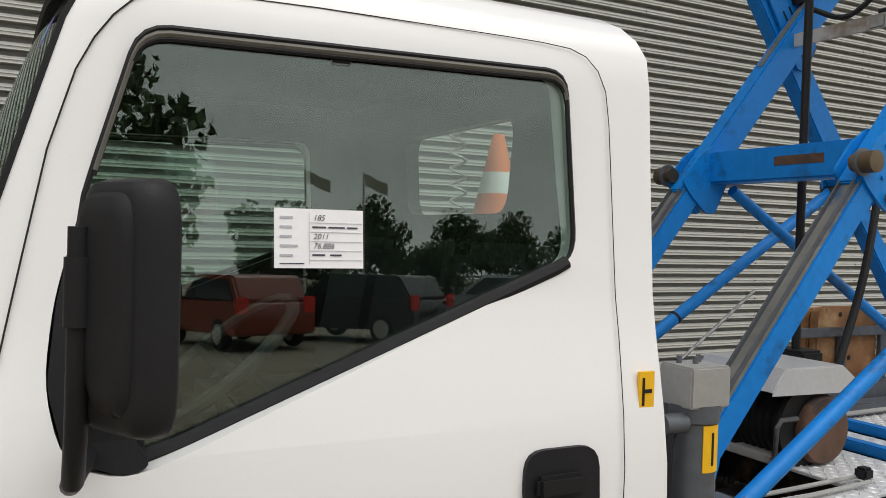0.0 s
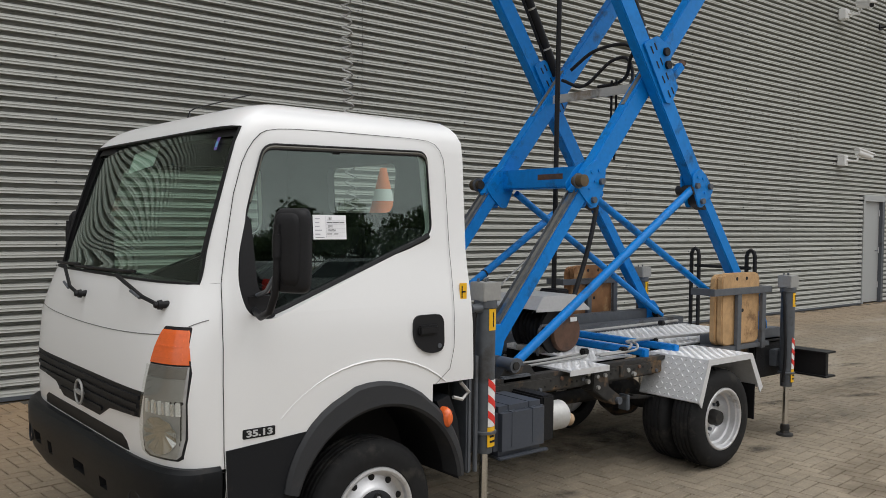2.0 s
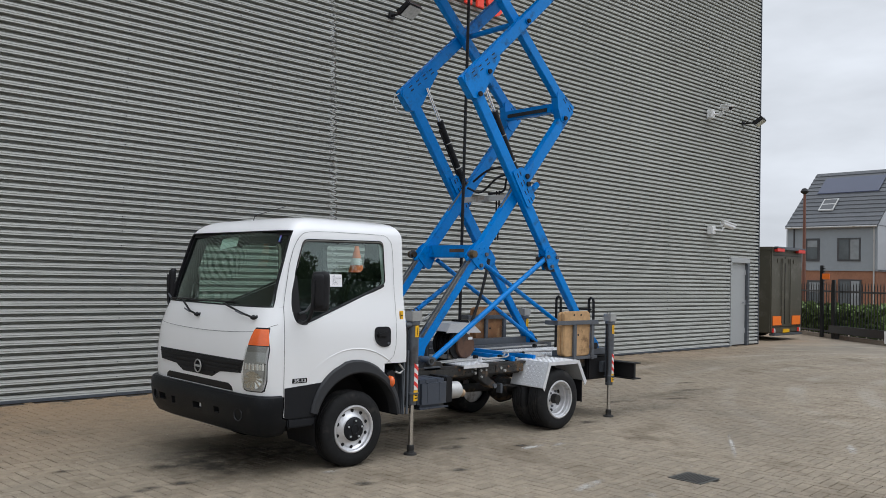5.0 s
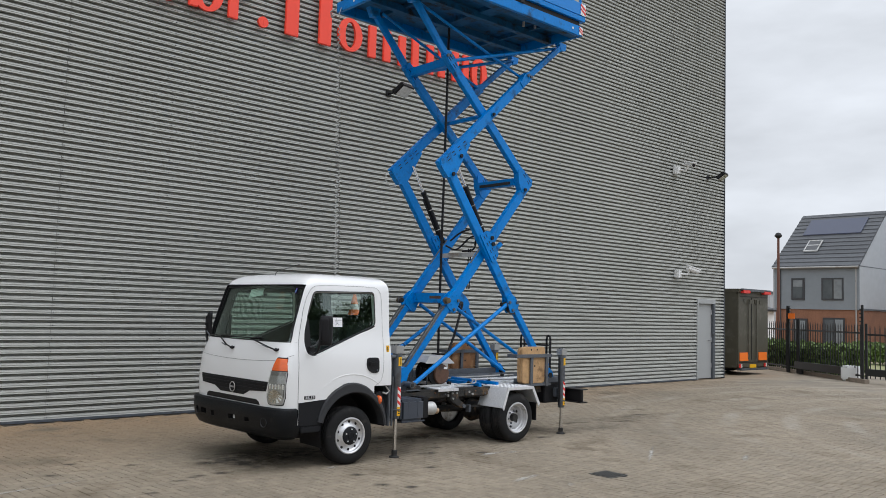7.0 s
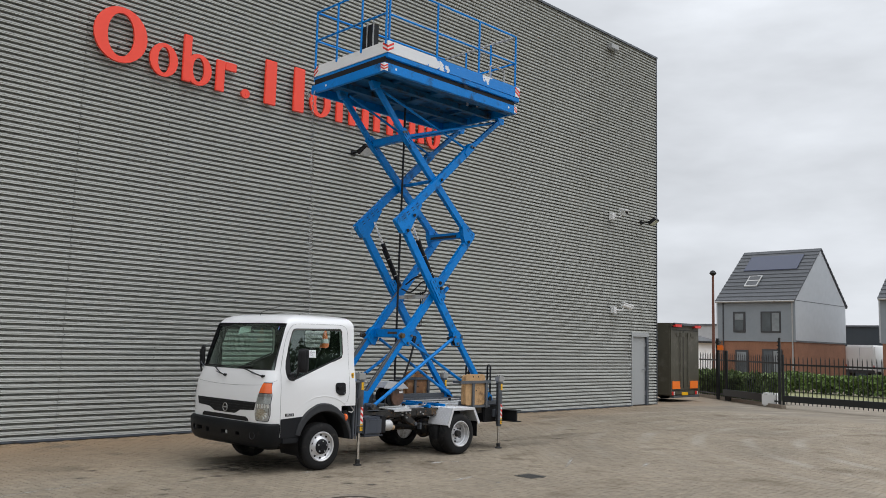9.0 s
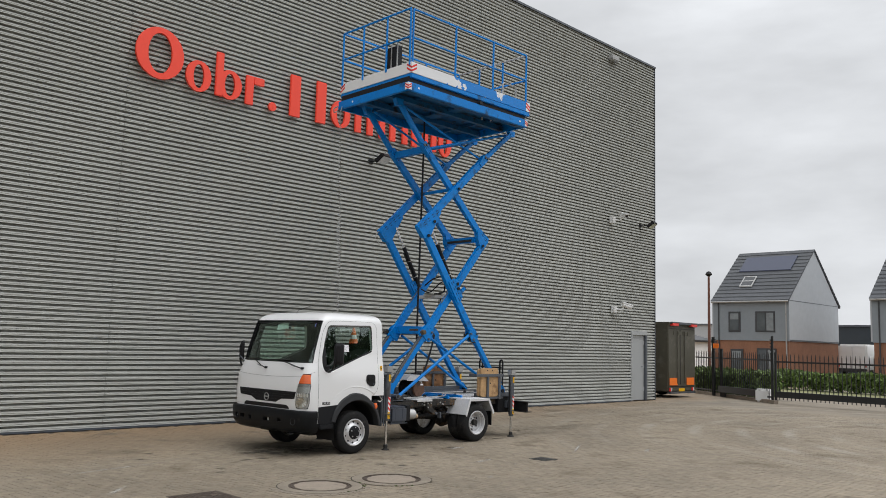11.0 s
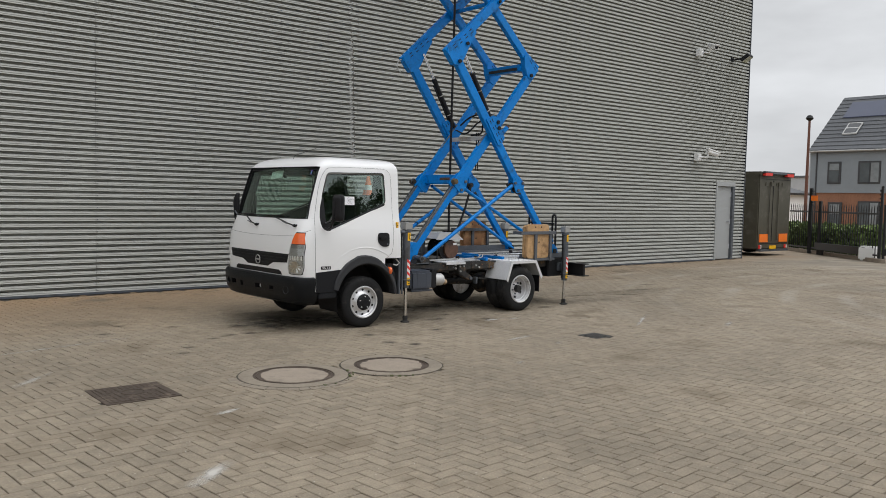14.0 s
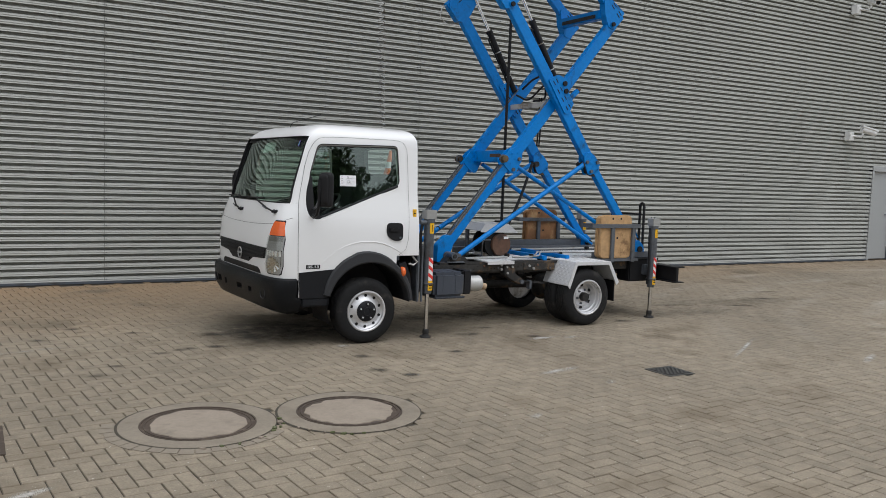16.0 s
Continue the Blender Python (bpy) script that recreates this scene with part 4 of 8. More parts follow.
def car(x, y, paint, length, label, turn):
    c = thing("parked_car", (x, y, 0), label, "car", "parked cars")
    L = length
    low = rounded([(-L / 2, 0.30), (L / 2, 0.30), (L / 2, 0.72), (L / 2 - 0.1, 0.95), (-L / 2 + 0.9, 0.98), (-L / 2, 0.75)], 0.1)
    part("body", bm_prism([(x + a, b) for a, b in low], y - 0.85, y + 0.85, bevel=0.04), paint, c)
    up = rounded([(-L / 2 + 0.9, 0.96), (L / 2 - 0.12, 0.94), (L / 2 - 0.45, 1.46), (-L / 2 + 1.7, 1.50)], 0.1)
    part("cabin", bm_prism([(x + a, b) for a, b in up], y - 0.74, y + 0.74, bevel=0.05), paint, c)
    for s in (-1, 1):
        yy = y + s * 0.75
        glass = rounded([(-L / 2 + 1.15, 0.99), (L / 2 - 0.35, 0.98), (L / 2 - 0.60, 1.38), (-L / 2 + 1.75, 1.42)], 0.06)
        part("side_glass", bm_prism([(x + a, b) for a, b in glass], yy - 0.01, yy + 0.01), PANE, c)
        for dx in (-L / 2 + 0.8, L / 2 - 0.8):
            part("wheel", bm_turned([(0.15, -0.1), (0.3, -0.09), (0.32, -0.05), (0.32, 0.05), (0.3, 0.09), (0.15, 0.1)], (x + dx, y + s * 0.78, 0.32), 24), RUBBER, c)
            part("rim", bm_turned([(0.02, -0.11), (0.19, -0.105), (0.2, 0.105), (0.02, 0.11)], (x + dx, y + s * 0.78, 0.32), 20), RIM, c)
        part("tail_lamp", bm_box(x + L / 2 - 0.08, y + s * 0.72 - 0.12, 0.72, x + L / 2 + 0.01, y + s * 0.72 + 0.12, 1.05, 0.02), SIGNAL_RED, c)
    c.rotation_euler = (0, 0, radians(turn))


car(3.4, -16.2, CAR_RED, 3.9, "dark red parked hatchback across the yard", 78)
car(6.3, -16.4, CAR_DARK, 4.1, "black parked estate car across the yard", 58)
car(10.6, -16.5, CAR_SILVER, 4.4, "silver parked car across the yard", 62)


def tree(x, y, h, seed, label):
    rng = np.random.default_rng(seed)
    t = thing("tree", (x, y, 0), label, "tree", "trees across the yard")
    trunk = bm_rod((x, y, 0), (x, y, h * 0.55), 0.03 * h, 10, r1=0.014 * h)
    centres = []
    for k in range(15):
        a = k * 2.4 + rng.random()
        z0 = h * (0.06 + 0.42 * rng.random())
        r = h * (0.16 + 0.22 * rng.random())
        e = Vector((x + r * math.cos(a), y + r * math.sin(a), z0 + h * (0.18 + 0.22 * rng.random())))
        join(trunk, bm_rod((x, y, z0), e, 0.010 * h, 6, r1=0.003 * h))
        centres.append(e)
    centres += [Vector((x, y, h * 0.75)), Vector((x + 0.22 * h, y, h * 0.16)), Vector((x - 0.22 * h, y, h * 0.16)), Vector((x, y, h * 0.26)), Vector((x + 0.1 * h, y, h * 0.88))]
    part("trunk", trunk, BARK, t)
    verts, faces = [], []
    for i in range(5200):
        c = centres[int(rng.integers(len(centres)))]
        d = Vector(rng.normal(size=3)).normalized() * (h * 0.19 * rng.random() ** 0.5)
        d.z *= 0.75
        n = Euler(rng.random(3) * 6.28).to_matrix()
        s = h * (0.016 + 0.018 * rng.random())
        k = len(verts)
        for p in ((-1, 0, 0), (0, -0.6, 0.2), (1, 0, 0), (0, 0.6, 0.2)):
            verts.append(c + d + n @ (Vector(p) * s))
        faces.append((k, k + 1, k + 2, k + 3))
    me = bpy.data.meshes.new("crown")
    me.from_pydata(verts, [], faces)
    me.materials.append(TREE_LEAF)
    ob = new("crown", me)
    ob.parent, ob.matrix_parent_inverse = t, base_of(t)


for k, (x, y, h) in enumerate(((0.6, -24, 8.3), (-7, -30, 7), (8.6, -31, 4.5), (12.2, -31, 4.8), (15.6, -30, 4.3), (19.2, -31, 4.4), (22.8, -30, 4.1), (27, -31, 4.5), (31.5, -30, 4.3), (-15, -31, 7))):
    tree(x, y, h, 20 + k, "leafy green tree across the yard")
for x in (7.4, 9.4):
    f = thing("flagpole", (x, -24, 0), "white flagpole with a pale flag", "flagpole", "flagpoles")
    part("pole", bm_rod((x, -24, 0), (x, -24, 4.9), 0.05, 10, r1=0.03), OFFWHITE, f)
    bm = bmesh.new()
    rows = [[bm.verts.new((x + 0.05 + 0.13 * i, -24 + 0.08 * math.sin(i * 1.3), 4.85 - z - 0.05 * i)) for z in (0, 0.2, 0.4)] for i in range(7)]
    for a, b in zip(rows, rows[1:]):
        for k in range(2):
            bm.faces.new((a[k], b[k], b[k + 1], a[k + 1]))
    bmesh.ops.solidify(bm, geom=bm.faces[:], thickness=0.01)
    part("flag", bm, FLAG, f)
bar_fence("fence_far", Vector((-4, -20, 0)), Vector((30, -20, 0)), 110, 0.1, 1.6, "black bar fence behind the parked cars", False)

# ---- the truck ----
YC = 0.93
truck = thing("lift_truck", (1.3, YC, 0), "white cab-over truck with grey bumper, standing on lowered jacks", "truck")


def cab_at(z, shrink=0.0):
    """The cab's half width, side start, nose and back at height z."""
    rows = CAB
    for a, b in zip(rows, rows[1:]):
        if a[0] <= z <= b[0]:
            k = (z - a[0]) / (b[0] - a[0])
            return [a[i] + k * (b[i] - a[i]) + s * shrink for i, s in ((1, -1), (2, 0), (3, 1), (4, -1))]
    return list((rows[0] if z < rows[0][0] else rows[-1])[1:])


SKEW = -0.034


def corner_power(z):
    """How square the nose is in plan: roundest at the foot of the windscreen."""
    if z < 1.28:
        return 5.6 - 1.0 * min(1.0, max(0.0, (z - 1.0) / 0.25))
    return 4.6 + 4.4 * min(1.0, (z - 1.28) / 0.55)


def ring(z, hw, xs, xf, xb, n=None, seg=160):
    pts = []
    n = n or corner_power(z)
    for k in range(seg):
        th = -math.pi / 2 + math.pi * k / (seg - 1)
        s, c = math.sin(th), math.cos(th)
        ahead = abs(c) ** (2 / n)
        side = hw * math.copysign(abs(s) ** (2 / n), s)
        pts.append((xs - (xs - xf) * ahead + SKEW * side * ahead, YC + side, z))
    for k in range(1, 15):
        th = math.pi / 2 - math.pi * k / 15
        s, c = math.sin(th), math.cos(th)
        pts.append((xb - 0.03 + 0.03 * abs(c) ** 0.5, YC + hw * math.copysign(abs(s) ** 0.3, s), z))
    return pts


def loft(rings):
    bm = bmesh.new()
    vs = [[bm.verts.new(p) for p in r] for r in rings]
    for a, b in zip(vs, vs[1:]):
        for k in range(len(a)):
            bm.faces.new((a[k], a[(k + 1) % len(a)], b[(k + 1) % len(a)], b[k]))
    bm.faces.new(vs[0][::-1])
    bm.faces.new(vs[-1])
    return bm


CAB = [(0.44, 0.915, -0.47, -0.84, 0.575), (0.66, 0.922, -0.47, -0.87, 0.578), (0.85, 0.925, -0.47, -0.875, 0.578), (1.05, 0.918, -0.46, -0.86, 0.578), (1.15, 0.904, -0.45, -0.838, 0.578), (1.22, 0.89, -0.43, -0.82, 0.578), (1.3, 0.873, -0.41, -0.788, 0.578), (1.38, 0.859, -0.385, -0.77, 0.578), (1.6, 0.838, -0.33, -0.68, 0.582), (1.8, 0.824, -0.27, -0.605, 0.582), (1.865, 0.817, -0.24, -0.575, 0.578), (1.905, 0.797, -0.2, -0.54, 0.565), (1.935, 0.77, -0.17, -0.5, 0.545), (1.958, 0.73, -0.13, -0.45, 0.52), (1.975, 0.66, -0.1, -0.38, 0.47), (1.99, 0.5, -0.03, -0.28, 0.4), (1.996, 0.25, 0.05, -0.1, 0.28)]


def nose_x(y, z, out=0.0):
    hw, xs, xf, xb = cab_at(z)
    v = min(0.9999, abs(y - YC) / hw)
    ahead = (1 - v ** corner_power(z)) ** (1 / corner_power(z))
    return xs - (xs - xf) * ahead + SKEW * (y - YC) * ahead - out


def side_y(z, out=0.0):
    return YC - cab_at(z)[0] - out


def nose_patch(rows, material_depth=0.012, cols=14, out=0.004):
    """A piece that hugs the cab's nose: rows of (z, y from, y to), proud by out."""
    bm = bmesh.new()
    front, back = [], []
    rows = dense(rows, 0.02)
    for z, ya, yb in rows:
        f, b = [], []
        for k in range(cols + 1):
            y = ya + (yb - ya) * k / cols
            x = nose_x(y, z)
            f.append(bm.verts.new((x - out, y, z)))
            b.append(bm.verts.new((x + material_depth, y, z)))
        front.append(f)
        back.append(b)
    for i in range(len(rows) - 1):
        for k in range(cols):
            bm.faces.new((front[i][k], front[i][k + 1], front[i + 1][k + 1], front[i + 1][k]))
            bm.faces.new((back[i][k + 1], back[i][k], back[i + 1][k], back[i + 1][k + 1]))
        for k in (0, cols):
            bm.faces.new((front[i][k], front[i + 1][k], back[i + 1][k], back[i][k]))
    for i in (0, -1):
        for k in range(cols):
            bm.faces.new((front[i][k], front[i][k + 1], back[i][k + 1], back[i][k]))
    return bm


def mirror_y(bm, dx=0.0, dy=0.0):
    for v in bm.verts:
        v.co.x += dx
        v.co.y = 2 * YC - v.co.y + dy
    return bm


CAB_OFFSET = Vector((-0.013, 0.006, 0.014))
# shell, cut open
cab = part("cab", loft([ring(*r) for r in CAB]), [WHITE, DARK_TRIM, TRIM], truck)
inner_rows = [0.72, 1.0, 1.3, 1.6, 1.8, 1.865, 1.905, 1.935]
inner = part("cutter", loft([ring(z, *cab_at(z, 0.045)) for z in inner_rows]), DARK_TRIM)
FAR_IN = 0.024
screen_cut = part("cutter", bm_box(-1.3, 0, 0, -0.2, 1, 1), TRIM)
for v, (y, z) in zip(screen_cut.data.vertices, [(0, 0)] * 8):
    lo = v.co.z < 0.5
    side = -1 if v.co.y < 0.5 else 1
    v.co.y, v.co.z = YC + side * ((0.824 if lo else 0.790) - (FAR_IN if side > 0 else 0)), (1.268 if lo else 1.858)
WINDOW = rounded([(-0.432, 1.795), (0.345, 1.812), (0.371, 1.462), (0.325, 1.427), (-0.37, 1.152), (-0.45, 1.126), (-0.53, 1.155), (-0.556, 1.26), (-0.545, 1.38), (-0.50, 1.56)], 0.045)
side_cut = part("cutter", bm_prism(WINDOW, -0.3, 0.35), WHITE)
far_cut = part("cutter", bm_prism(WINDOW, 2 * YC - 0.35, 2 * YC + 0.3), WHITE)
bm = bmesh.new()
REAR = rounded([(0.62, 1.55), (1.24, 1.55), (1.27, 1.80), (0.59, 1.80)], 0.06)
f = bm.faces.new([bm.verts.new((0.4, y, z)) for y, z in REAR])
g = bmesh.ops.extrude_face_region(bm, geom=[f])
for v in g["geom"]:
    if isinstance(v, bmesh.types.BMVert):
        v.co.x = 0.7
rear_cut = part("cutter", bm, TRIM)
arch_near = part("cutter", bm_turned([(0.418, -0.35), (0.418, 0.42)], (0.06, 0, 0.335), 47), DARK_TRIM)
arch_far = part("cutter", bm_turned([(0.418, 1.44), (0.418, 2.21)], (0.06, 0, 0.335), 47), DARK_TRIM)
under = part("cutter", bm_box(-0.62, -0.2, 0.2, 0.8, 2.1, 0.445), DARK_TRIM)
nose_under = part("cutter", bm_box(-1.3, -0.2, 0.2, -0.62, 2.1, 0.60), DARK_TRIM)
rear_under = part("cutter", bm_box(0.33, -0.2, 0.2, 0.8, 2.1, 0.80), DARK_TRIM)
cut(cab, [arch_near, arch_far])
cut(cab, [under, nose_under, rear_under])
cut(cab, [inner, screen_cut, side_cut, far_cut, rear_cut])


def on_side(points, near, out=0.0):
    return [(x, side_y(z, out) if near else 2 * YC - side_y(z, out), z) for x, z in points]


def on_pane(points, near):
    """The same for the flat plane of the side window."""
    return [(x, (0.088 + (z - 1.48) * 0.03) if near else 2 * YC - (0.088 + (z - 1.48) * 0.03), z) for x, z in points]


def side_sheet(outline, near, depth, thick):
    """A sheet that follows the cab's leaning side, depth behind its skin."""
    bm = bmesh.new()
    s = 1 if near else -1
    lay = []
    for d in (depth, depth + thick):
        lay.append([bm.verts.new((x, (side_y(z) if near else 2 * YC - side_y(z)) + s * d, z)) for x, z in outline])
    bm.faces.new(lay[0])
    bm.faces.new(lay[1][::-1])
    n = len(outline)
    for k in range(n):
        bm.faces.new((lay[0][k], lay[0][(k + 1) % n], lay[1][(k + 1) % n], lay[1][k]))
    return bm


for near in (True, False):
    flat = bmesh.new()
    sheets = [[flat.verts.new((x, (0.0945 + (z - 1.48) * 0.03 + d) if near else 2 * YC - (0.0945 + (z - 1.48) * 0.03 + d), z)) for x, z in WINDOW] for d in (0.0, 0.004)]
    flat.faces.new(sheets[0])
    flat.faces.new(sheets[1][::-1])
    for k in range(len(WINDOW)):
        flat.faces.new((sheets[0][k - 1], sheets[0][k], sheets[1][k], sheets[1][k - 1]))
    pane = part("side_window", flat, SIDE_GLASS, cab, "dark tinted side window")
    pane.visible_shadow = False
    part("window_seal", bm_tube(on_pane(WINDOW, near), 0.005, 6, True), TRIM, cab, "black rubber seal")
    front_run = [p for p in WINDOW if p[0] < -0.3 and 1.56 < p[1] < 1.74]
    upper = [(x, z - 0.009) for x, z in front_run + [p for p in WINDOW if p[1] > 1.56 and p not in front_run]]
    part("window_channel", bm_tube(on_pane(upper, near), 0.0058, 6), OLIVE_STEEL, cab, "bronze-grey window channel")
    part("window_felt", bm_tube(on_pane([(x, z - 0.008) for x, z in upper], near), 0.0042, 6), BLACK, cab)
    part("window_sill_strip", bm_tube(on_pane([(0.352, 1.444), (0.325, 1.430), (-0.37, 1.156), (-0.45, 1.134)], near), 0.014, 8), TRIM, cab)
    part("mirror_sail", side_sheet(rounded([(-0.45, 1.132), (-0.41, 1.142), (-0.478, 1.25), (-0.49, 1.50), (-0.509, 1.53), (-0.541, 1.38), (-0.552, 1.26), (-0.527, 1.16)], 0.02), near, 0.002, 0.05), TRIM, cab, "black plastic triangle behind the mirror")
    part("window_clip", bm_box(-0.13, side_y(1.79) - 0.003, 1.772, -0.09, side_y(1.79) + 0.02, 1.80, 0.004) if near else mirror_y(bm_box(-0.13, side_y(1.79) - 0.003, 1.772, -0.09, side_y(1.79) + 0.02, 1.80, 0.004)), TRIM, cab)
    door_line = on_side(dense([(0.34, 0.80), (0.42, 0.86), (0.445, 0.95), (0.462, 1.3), (0.459, 1.6), (0.455, 1.72), (0.448, 1.785), (0.43, 1.825), (0.402, 1.85), (0.365, 1.862), (0.30, 1.866), (0.22, 1.867), (-0.15, 1.866), (-0.30, 1.862), (-0.37, 1.857), (-0.415, 1.848)]), near, 0.0005)
    part("door_gap", bm_tube(door_line, 0.0010, 5), BLACK, cab)
    front_line = []
    for x, z in dense([(-0.62, 0.45), (-0.635, 0.66), (-0.64, 0.9), (-0.637, 1.12), (-0.627, 1.27), (-0.594, 1.45), (-0.566, 1.6), (-0.53, 1.72), (-0.505, 1.77), (-0.478, 1.808), (-0.45, 1.835)]):
        hw, xs, xf, xb = cab_at(z)
        n = corner_power(z)
        v = 1 - (max(0.0, (xs - x)) / (xs - xf)) ** n
        yy = YC - hw * max(v, 0.0) ** (1 / n)
        x += SKEW * (-hw if near else hw) * (xs - x) / (xs - xf) * 0.6
        front_line.append((x - 0.0015, yy - 0.0015 if near else 2 * YC - yy + 0.0015, z))
    front_line.append(door_line[-1])
    part("door_gap", bm_tube(front_line, 0.0015, 5), BLACK, cab)
    # handle: a dark shell with a grip bar
    bm = side_sheet(rounded([(0.229, 1.105), (0.387, 1.105), (0.387, 0.945), (0.30, 0.935), (0.237, 0.975), (0.217, 1.03)], 0.04), near, -0.006, 0.012)
    handle = part("door_handle", bm, TRIM, cab, "black plastic door handle")
    bm = bm_box(0.242, 0, 1.02, 0.348, 0.022, 1.062, 0.008)
    bmesh.ops.translate(bm, vec=(0, side_y(1.04) - 0.022, 0), verts=bm.verts)
    part("grip", bm if near else mirror_y(bm), TRIM, cab)
    bm = bm_rod((0.358, side_y(0.97) - 0.010, 0.968), (0.358, side_y(0.97) + 0.005, 0.968), 0.011, 12)
    part("lock", bm if near else mirror_y(bm), STEEL, cab)
    # lower cladding and sill, with the arch flare and its crease
    bm = side_sheet([(-0.622, 0.665), (-0.27, 0.69), (-0.33, 0.56), (-0.335, 0.437), (-0.61, 0.435)], near, -0.004, 0.03)
    part("door_cladding", bm, BUMPER, cab, "dark grey lower door panel")
    bm = bm_box(-0.585, 0.01, 0.36, -0.33, 0.14, 0.435, 0.012)
    part("step", bm if near else mirror_y(bm), BUMPER, cab)
    flare = bmesh.new()
    rows = []
    for k in range(25):
        a = radians(164 - 158 * k / 24)
        wide = 0.045 + 0.045 * math.sin(math.pi * min(1.0, k / 16)) + (0.01 if k > 8 else 0) - 0.028 * max(0.0, (k - 15) / 9)
        row = []
        for r, y in ((0.405, 0.10), (0.405, -0.008), (0.418, -0.018), (0.405 + wide, -0.014), (0.42 + wide, 0.0), (0.42 + wide, 0.06)):
            row.append(flare.verts.new((0.06 + r * math.cos(a), y, 0.335 + r * math.sin(a))))
        rows.append(row)
    for a, b in zip(rows, rows[1:]):
        for k in range(5):
            flare.faces.new((a[k], b[k], b[k + 1], a[k + 1]))
    part("wheel_arch_flare", flare if near else mirror_y(flare), FLARE, cab, "dark grey plastic arch flare")
    liner = bmesh.new()
    rows = []
    for k in range(29):
        a = radians(200 - 196 * k / 28)
        rows.append([liner.verts.new((0.06 + r * math.cos(a), y, 0.335 + r * math.sin(a))) for r, y in ((0.412, -0.004), (0.408, 0.41), (0.05, 0.413))])
    for a, b in zip(rows, rows[1:]):
        for k in range(2):
            liner.faces.new((a[k], b[k], b[k + 1], a[k + 1]))
    part("arch_liner", liner if near else mirror_y(liner), TRIM, cab, "black arch liner")
    crease = [(0.03 + 0.60 * math.cos(radians(a)), side_y(0.8) + 0.0035, 0.335 + 0.60 * math.sin(radians(a))) for a in range(148, 34, -6)]
    crease = [(x, y if near else 2 * YC - y, z) for x, y, z in crease if z > 0.72 and x < 0.44]
    part("arch_crease", bm_tube(crease, 0.0042, 6), WHITE, cab)
    # mud guard behind the front wheel and the round orange side lamp on it
    bm = bm_prism([(0.36, 0.72), (0.43, 0.74), (0.48, 0.62), (0.495, 0.52), (0.49, 0.475), (0.468, 0.47), (0.45, 0.56)], 0.02, 0.36)
    part("mud_guard", bm if near else mirror_y(bm), BUMPER, cab)
    bm = bm_turned([(0.001, -0.035), (0.018, -0.033), (0.03, -0.02), (0.034, 0.0), (0.034, 0.03)], (0.395, 0.0, 0.65), 18)
    bmesh.ops.scale(bm, vec=(0.8, 1, 1.35), verts=bm.verts, space=Matrix.Translation((-0.395, 0, -0.65)))
    part("side_indicator", bm if near else mirror_y(bm), ORANGE, cab, "orange side indicator")
    # headlamp with reflector and orange indicator
    rows = [(0.645, 0.075, 0.20), (0.66, 0.06, 0.235), (0.72, 0.048, 0.25), (0.80, 0.045, 0.245), (0.90, 0.044, 0.228), (0.978, 0.044, 0.211)]
    lamp = nose_patch(rows, 0.02, 10, 0.003)
    lamp = part("headlamp", lamp if near else mirror_y(lamp), LENS, cab, "headlamp with a clear lens over a bright bowl")
    bm = nose_patch(rows, -0.0135, 10, 0.016)
    lens = part("lens", bm if near else mirror_y(bm), CLEAR, lamp, "clear plastic lens")
    rows = [(0.985, 0.045, 0.207), (1.04, 0.052, 0.19), (1.095, 0.063, 0.173), (1.106, 0.068, 0.166)]
    bm = nose_patch(rows, 0.05, 10, 0.007)
    part("front_indicator", bm if near else mirror_y(bm), ORANGE, cab, "orange front indicator")
    bm = bmesh.new()
    tips = []
    for k in range(22):
        a = k * math.tau / 22
        y, z = 0.148 + 0.082 * math.cos(a), 0.724 + 0.068 * math.sin(a)
        tips.append(bm.verts.new((nose_x(y, z, 0.0065 + 0.0055 * (k % 2)), y, z)))
    bulb = []
    for k in range(22):
        a = k * math.tau / 22
        y, z = 0.142 + 0.028 * math.cos(a), 0.735 + 0.022 * math.sin(a)
        bulb.append(bm.verts.new((nose_x(y, z, 0.0045), y, z)))
    for k in range(22):
        j = (k + 1) % 22
        bm.faces.new((tips[k], tips[j], bulb[k]))
        bm.faces.new((tips[j], bulb[j], bulb[k]))
    bm.faces.new(bulb[::-1])
    part("reflector", bm if near else mirror_y(bm), CHROME, lamp, "facetted chrome bowl", 5)
    for k in range(9):
        y = 0.058 + k * 0.0185
        bm = nose_patch([(0.802, y, y + 0.010), (0.850 - 0.006 * (k % 2), y, y + 0.010)], 0.006, 2, 0.009)
        part("lens_flute", bm if near else mirror_y(bm), REFLECTOR if k % 2 else SIGNAL_WHITE, lamp)
    bm = nose_patch([(0.855, 0.052, 0.235), (0.932, 0.050, 0.219)], 0.01, 8, 0.007)
    part("lamp_bowl", bm if near else mirror_y(bm), PEARL, lamp, "pale upper bowl")
    bm = nose_patch([(0.935, 0.050, 0.215), (0.977, 0.048, 0.204)], 0.01, 8, 0.0085)
    part("lamp_visor", bm if near else mirror_y(bm), SMOKE, lamp, "smoky grey band under the indicator")
    for z in (1.0, 1.022, 1.044, 1.066, 1.086):
        wide = 0.206 - (z - 0.962) * 0.26
        bm = nose_patch([(z, 0.056 + (z - 0.962) * 0.12, wide), (z + 0.006, 0.057 + (z - 0.962) * 0.12, wide - 0.004)], 0.006, 4, 0.0085)
        part("lens_rib", bm if near else mirror_y(bm), ORANGE, lamp)
    bm = nose_patch([(0.638, 0.072, 0.212), (0.648, 0.056, 0.24), (0.72, 0.043, 0.254), (0.955, 0.040, 0.219), (1.111, 0.064, 0.169), (1.117, 0.067, 0.162)], 0.02, 12, 0.0025)
